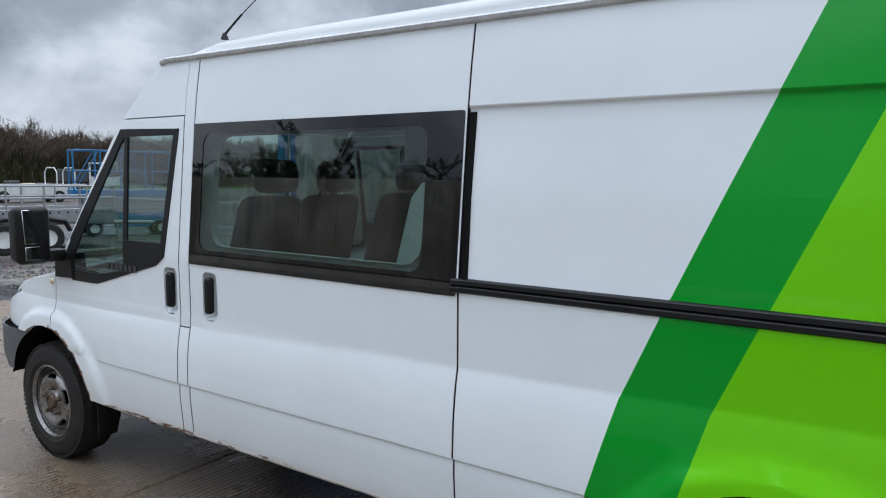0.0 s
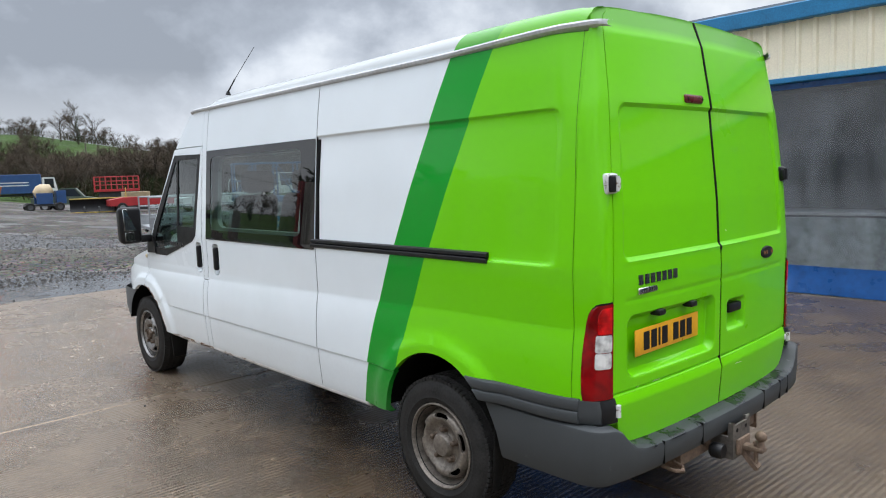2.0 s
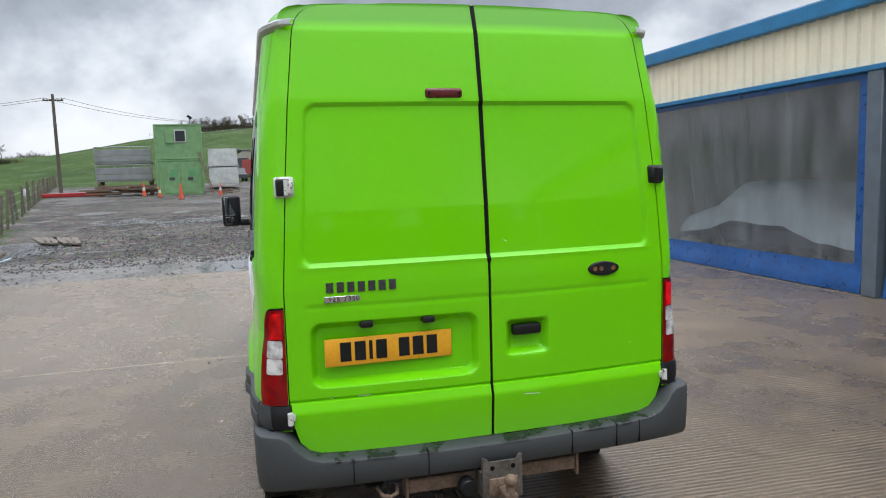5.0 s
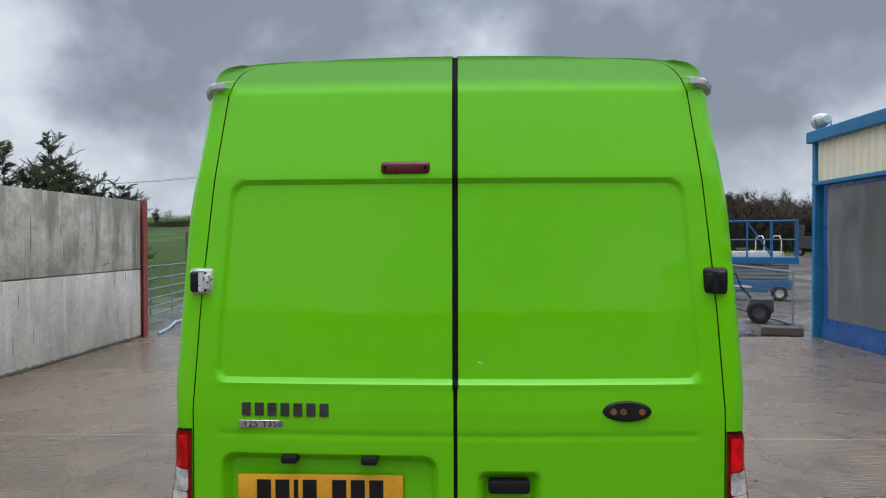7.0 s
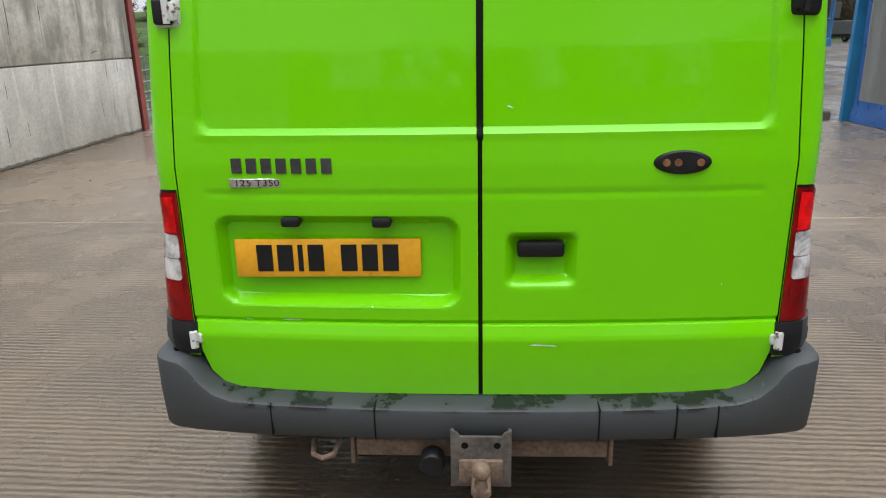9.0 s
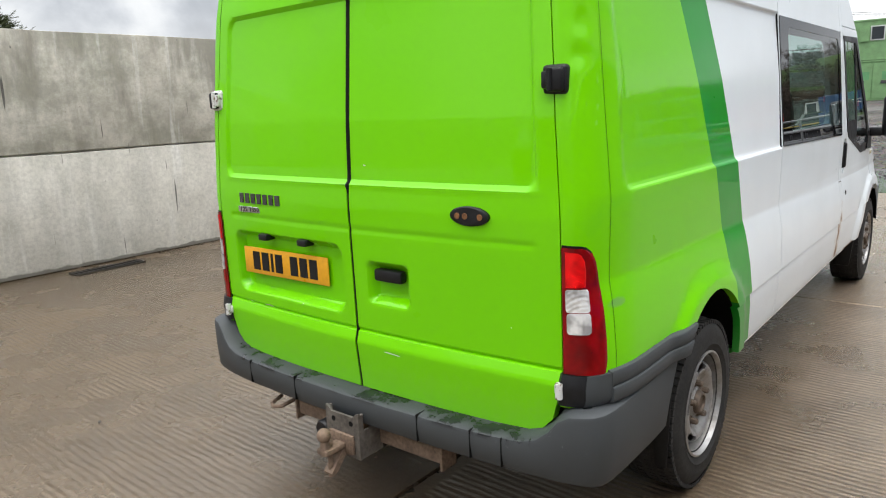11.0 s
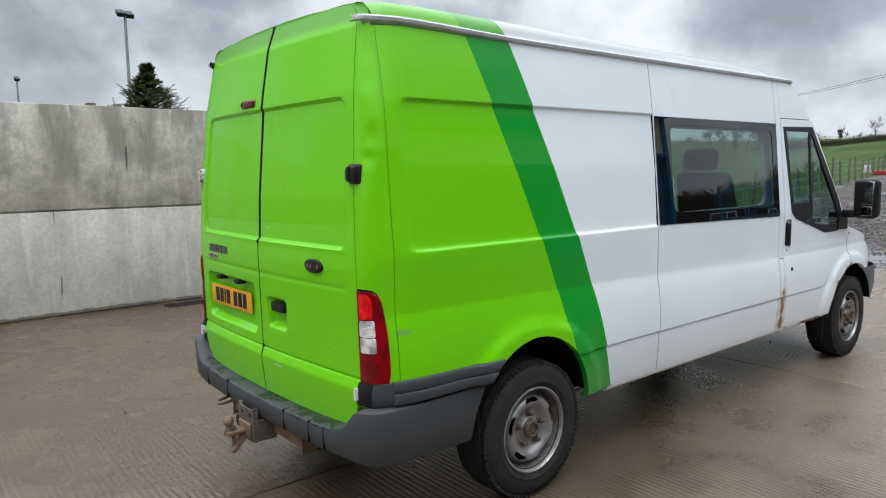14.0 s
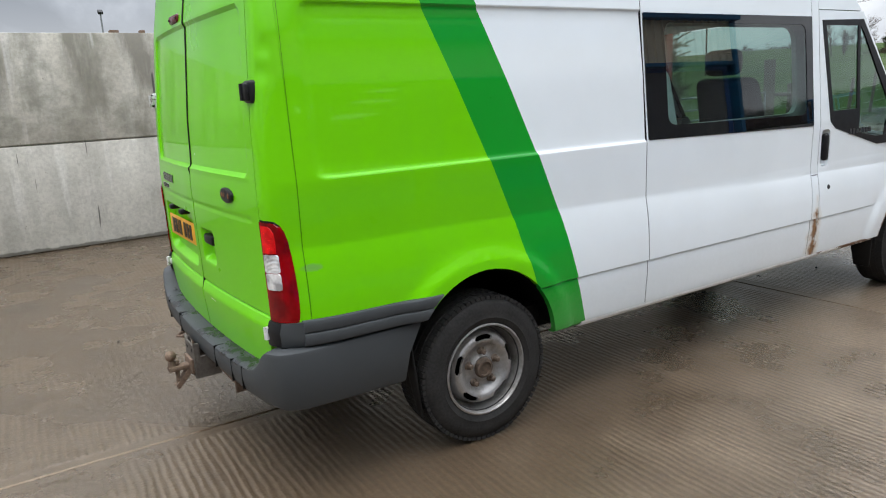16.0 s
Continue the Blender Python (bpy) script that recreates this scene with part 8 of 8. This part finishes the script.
for i in range(14):
    box(bm, (-0.1, -1.6 + i * 0.23, 0), (0.1, -1.45 + i * 0.23, 1.2))
box(bm, (-0.06, -1.6, 0.02), (0.06, 1.6, 1.18))
part("sheet", bm, GALV, sheets, smooth=False)
set_down(sheets, *polar(-5.1, 86, -2.6, 1.8), 5)

# snow plough blade, concrete mixers, skip
plough = thing("snow_plough", (0, 0, 0), "black snow plough blade with a yellow edge", "plough")
bm = bmesh.new()
prev = None
for i in range(9):
    a = radians(-50 + 100 * i / 8)
    row = [bm.verts.new((-0.5 * math.cos(a) + 0.5, y, 0.52 + 0.6 * math.sin(a))) for y in (-1.75, 1.75)]
    if prev:
        bm.faces.new((prev[0], prev[1], row[1], row[0]))
    prev = row
part("blade", bm, BLACK_TRIM, plough)
block("edge", (0.10, -1.75, 0.95), (0.22, 1.75, 1.02), YELLOW, plough)
block("scraper", (0.10, -1.75, 0.02), (0.22, 1.75, 0.10), YELLOW, plough)
bar("marker", (0.16, 1.7, 1.0), (0.16, 1.7, 1.65), 0.03, YELLOW, plough)
for y in (-0.9, 0.0, 0.9):
    block("strut", (0.2, y - 0.06, 0.15), (0.9, y + 0.06, 0.45), DARK_GREY, plough)
set_down(plough, *polar(-16.4, 53, -1.5, 3.1), 164)


def mixer(x, y, turn, drum_mat, frame_mat, label):
    ob = thing("concrete_mixer", (0, 0, 0), label, "mixer", "concrete mixers")
    for s in (-1, 1):
        for wx in (-0.9, 0.9):
            road_wheel(ob, wx, s * 0.55, 0.30, 0.18, DARK_GREY)
    block("frame", (-1.2, -0.5, 0.35), (1.2, 0.5, 0.5), DARK_GREY, ob)
    for s in (-1, 1):
        block("stand", (-0.5, s * 0.55 - 0.05, 0.5), (0.5, s * 0.55 + 0.05, 1.25), frame_mat, ob)
    bm = bmesh.new()
    lathe(bm, [(0.0001, -0.55), (0.35, -0.52), (0.56, -0.2), (0.58, 0.1), (0.36, 0.55), (0.34, 0.6), (0.30, 0.55), (0.4, 0.1), (0.0001, 0.0)], (0, 0, 0), "X", 24)
    bmesh.ops.rotate(bm, verts=bm.verts, cent=(0, 0, 0), matrix=Matrix.Rotation(radians(-25), 3, "Y"))
    bmesh.ops.translate(bm, verts=bm.verts, vec=(0, 0, 1.3))
    part("drum", bm, drum_mat, ob)
    block("engine_box", (0.75, -0.45, 0.5), (1.35, 0.45, 1.4), frame_mat, ob)
    set_down(ob, x, y, turn)


mixer(*polar(-12.9, 56, -1.5, 3.1), 265, TAN, DEEP_BLUE, "blue concrete mixer with a dusty drum")
mixer(*polar(-7.3, 55, -2.4, 2.5), 150, TAN, ORANGE, "orange concrete mixer with a pale drum")
skip = thing("skip", (0, 0, 0), "rusty orange tipping skip on the gravel", "skip")
bm = bmesh.new()
prism(bm, [(-0.6, 0.15), (0.6, 0.15), (0.95, 1.35), (-0.95, 1.35)], -0.9, 0.9, "X")
part("bucket", bm, ORANGE, skip, smooth=False)
block("rim", (-0.93, -0.98, 1.33), (0.93, 0.98, 1.40), ORANGE, skip)
block("feet", (-0.8, -0.5, 0.0), (0.8, 0.5, 0.16), DARK_GREY, skip)
set_down(skip, *polar(-8.3, 54, -2.4, 2.5), 20)
bed = thing("tipper_body", (0, 0, 0), "tan tipper body lying on blocks", "tipper body")
bm = bmesh.new()
prism(bm, [(-1.3, 0.4), (1.3, 0.4), (1.5, 1.3), (-1.5, 1.3)], -0.9, 0.9, "X")
part("tub", bm, TAN, bed, smooth=False)
block("blocks", (-0.7, -1.0, 0.0), (0.7, 1.0, 0.42), DARK_GREY, bed)
set_down(bed, *polar(-18.9, 58, -1.5, 3.1), 75)
redlift = thing("scissor_lift", (0, 0, 0), "red scissor lift with its platform lowered", "lift")
for x in (-1.0, 1.0):
    for y in (-0.6, 0.6):
        road_wheel(redlift, x, y, 0.35, 0.22)
block("chassis", (-1.5, -0.6, 0.4), (1.5, 0.6, 0.8), DARK_GREY, redlift)
block("scissor_stack", (-1.4, -0.4, 0.8), (1.4, 0.4, 1.35), DARK_GREY, redlift)
block("platform", (-1.7, -0.75, 1.35), (1.7, 0.75, 1.55), RED, redlift)
for y in (-0.72, 0.72):
    for i in range(9):
        bar("post", (-1.66 + i * 0.415, y, 1.55), (-1.66 + i * 0.415, y, 2.55), 0.04, RED, redlift)
    for z in (1.9, 2.2, 2.55):
        bar("rail", (-1.68, y, z), (1.68, y, z), 0.04, RED, redlift)
set_down(redlift, *polar(-17.7, 64, -1.5, 3.1), 72)
rng = random.Random(31)
for i in range(9):
    az = rng.uniform(-27, -19.5)
    m = (TAN, DARK_GREY, WHITE, RUSTY, RED)[i % 5]
    pal = thing("pallet_load", (0, 0, 0), "pallet of stacked site materials", "pallet", "pallet loads")
    block("pallet", (-0.6, -0.5, 0), (0.6, 0.5, 0.14), FENCE_WOOD, pal)
    w, h = rng.uniform(0.4, 0.58), rng.uniform(0.4, 1.0)
    block("load", (-w, -w * 0.8, 0.14), (w, w * 0.8, 0.14 + h), m, pal, bevel=0.05)
    set_down(pal, *polar(az, rng.uniform(52, 62), 0, 3), rng.uniform(0, 90))

# galvanised plant trailer just beyond the concrete
trailer = thing("plant_trailer", (0, 0, 0), "galvanised twin-axle plant trailer with side rails", "trailer")
block("deck", (-1.8, -0.9, 0.58), (1.0, 0.9, 0.66), GALV, trailer)
for s in (-1, 1):
    block("side_panel", (-1.8, s * 0.9 - 0.02, 0.62), (1.0, s * 0.9 + 0.02, 0.92), GALV, trailer)
    for z in (1.15, 1.40):
        bar("rail", (-1.8, s * 0.9, z), (1.0, s * 0.9, z), 0.022, GALV, trailer, 8)
    for i in range(5):
        bar("post", (-1.8 + 0.7 * i, s * 0.9, 0.66), (-1.8 + 0.7 * i, s * 0.9, 1.42), 0.022, GALV, trailer, 8)
    # black discs on the solid panel stand for the shade inside its holes
    for i in range(16):
        bm = bmesh.new()
        lathe(bm, [(0.0001, 0.003), (0.022, 0.003), (0.022, -0.003)], (-1.7 + i * 0.172, s * 0.922, 0.84), "Y", 8, s)
        part("slot", bm, SEAL, trailer)
    for x in (-0.4, 0.4):
        road_wheel(trailer, x, s * 1.0, 0.32, 0.18, WHITE)
    bm = bmesh.new()
    pipe(bm, [(-0.85, s * 1.0, 0.45), (-0.75, s * 1.0, 0.66), (-0.4, s * 1.0, 0.72), (0.4, s * 1.0, 0.72), (0.75, s * 1.0, 0.66), (0.85, s * 1.0, 0.45)], 0.05, 6)
    part("mudguard", bm, BLACK_TRIM, trailer)
bar("drawbar", (-1.8, 0, 0.55), (-3.0, 0, 0.5), 0.05, GALV, trailer, 8)
set_down(trailer, 16.9, -4.4, 78)

# far side of the yard, on the field's edge
bm = bmesh.new()
box(bm, (-0.2, -0.2, 0), (0.2, 0.2, 0.62), 0.04, 2)
ob = tagged(part("white_tank", bm, WHITE), "small white tank by the field fence", "tank")
set_down(ob, *polar(19.5, 62, -1.4, -3.6))
bm = bmesh.new()
box(bm, (-0.7, -2.2, 0), (0.7, 2.2, 0.28), 0.03, 1)
ob = tagged(part("red_steel_stack", bm, RED), "low stack of red steel on the gravel", "steel")
set_down(ob, *polar(17.0, 58, -1.4, -3.6), 10)
bm = bmesh.new()
for i in range(5):
    box(bm, (-1.2, -0.9 + i * 0.38, 0), (1.2, -0.62 + i * 0.38, 0.16 + 0.05 * (i % 2)), 0.01, 1)
ob = tagged(part("sleeper_stack", bm, POLE_WOOD), "dark timber sleepers stacked by the pole", "timber", kind="stuff")
set_down(ob, *polar(17.6, 61, -1.4, -3.6), 30)

# loose stones swept onto the concrete
rng = random.Random(44)
bm = bmesh.new()
for i in range(260):
    x, y = (rng.uniform(8.0, 10.6), rng.uniform(-5, 5.7)) if i < 215 else (rng.uniform(-2, 9), rng.uniform(-5.5, 5.6))
    r = rng.uniform(0.004, 0.011)
    t = bmesh.ops.create_icosphere(bm, subdivisions=1, radius=r)
    for v in t["verts"]:
        v.co = v.co * rng.uniform(0.7, 1.2)
        v.co += Vector((x, y, r * 0.45))
tagged(part("loose_stones", bm, simple("dark_stone", (0.06, 0.055, 0.05), 0.7, vary=0.5), smooth=False), "loose dark stones scattered on the concrete", "stones", kind="stuff")

# coarse stones standing proud of the gravel
rng = random.Random(77)
sv, sf = [], []
for i in range(9000):
    x = 12.6 + 15 * rng.random() ** 1.4 - (2.0 if rng.random() < 0.12 else 0.0)
    y = rng.uniform(-5.6, min(7.0, fence_y(x)) - 0.6)
    r = rng.uniform(0.012, 0.042)
    z = land(x, y)
    b, a = len(sv), rng.uniform(0, 6.28)
    for k in range(4):
        q = r * rng.uniform(0.7, 1.25)
        sv.append((x + q * math.cos(a + k * 1.571), y + q * math.sin(a + k * 1.571), z - r * 0.1))
    sv.append((x + rng.uniform(-0.3, 0.3) * r, y + rng.uniform(-0.3, 0.3) * r, z + r * rng.uniform(0.5, 0.9)))
    sf.extend((b + k, b + (k + 1) % 4, b + 4) for k in range(4))
ks = Mat("gravel_stone", rough=0.75, spec=0.12)
ks.color(ks.ramp(ks.island(), (0.0, (0.020, 0.019, 0.018)), (0.7, (0.070, 0.067, 0.063)), (1.0, (0.13, 0.125, 0.12))))
tagged(new("gravel_stones", mesh_of("gravel_stones", sv, sf, ks.m)), "coarse grey stones lying on the gravel yard", "stones", kind="stuff")

# ---- inside the workshop ----
PALE_SHEET = simple("pale_sheet", (0.62, 0.66, 0.64), 0.6, vary=0.2, scale=2)
BENCH_FRONT = simple("stained_bench_front", (0.33, 0.37, 0.35), 0.7, vary=0.55, scale=2.2, bump=0.1, fine=9)
strip = Mat("strip_light", (0.8, 0.8, 0.8), 0.5)
strip.b.inputs["Emission Color"].default_value = (1.0, 0.97, 0.90, 1)
strip.b.inputs["Emission Strength"].default_value = 2.2
for x, y, w, d in ((4.8, -8.3, 0.32, 0.6), (6.3, -11.7, 0.5, 0.9), (7.4, -15.2, 0.6, 1.0), (0.6, -9.4, 0.32, 0.6), (-4.0, -10.0, 0.32, 0.6)):
    lamp = thing("ceiling_light", (x, y, 2.80), "pale light panel hung from the workshop ceiling", "light", "workshop ceiling lights")
    block("frame", (x - w, y - d * 0.5, 2.79), (x + w, y + d * 0.5, 2.83), GALV, lamp)
    block("diffuser", (x - w + 0.03, y - d * 0.5 + 0.03, 2.775), (x + w - 0.03, y + d * 0.5 - 0.03, 2.792), strip.m, lamp, bevel=0.0)
    for dx in (-w * 0.8, w * 0.8):
        bar("hanger", (x + dx, y, 2.82), (x + dx, y, 3.46), 0.01, GALV, lamp, 6)
for x0, x1 in ((-2.25, 3.72),):
    bench = thing("workbench", ((x0 + x1) / 2, -7.6, 0), "long grey workbench behind the curtain", "workbench", "workbenches")
    block("top", (x0, -8.0, 0.93), (x1, -7.2, 0.975), WHITE, bench)
    block("front", (x0 + 0.1, -7.25, 0.1), (x1 - 0.1, -7.22, 0.9), BENCH_FRONT, bench)
    for x in (x0 + 0.05, (x0 + x1) / 2, x1 - 0.05):
        for y in (-7.95, -7.3):
            block("leg", (x - 0.04, y - 0.04, 0), (x + 0.04, y + 0.04, 0.92), GREYPOST, bench)
# car under a pale dust sheet, in the bay at the corner
cover = thing("covered_car", (7.2, -8.1, 0), "car under a pale dust sheet behind the curtain", "car")
bm = sheet(lines(4.9, 9.5, 0.12), lines(-9.0, -7.2, 0.09))


def draped(u, v):
    long = interp(u, [4.9, 5.05, 5.9, 6.6, 7.9, 8.6, 9.4, 9.5], [0.25, 0.72, 0.86, 1.30, 1.34, 0.92, 0.70, 0.25])
    across = math.sqrt(max(0.0, 1 - (abs(v + 8.1) / 0.93) ** 5))
    return (u, v, 0.03 + (long - 0.03) * (0.12 + 0.88 * across) + 0.025 * noise.noise((u * 3, v * 3, 1.0)))


shaped(bm, draped)
part("dust_sheet", bm, PALE_SHEET, cover)
block("car_body", (5.1, -8.85, 0.2), (9.3, -7.35, 0.62), DARK_GREY, cover, bevel=0.1)
for x in (5.8, 8.6):
    for y in (-8.8, -7.42):
        bm = bmesh.new()
        lathe(bm, [(0.17, -0.09), (0.28, -0.09), (0.31, -0.05), (0.31, 0.05), (0.28, 0.09), (0.17, 0.09)], (x, y, 0.31), "Y", 18)
        part("wheel", bm, RUBBER, cover)
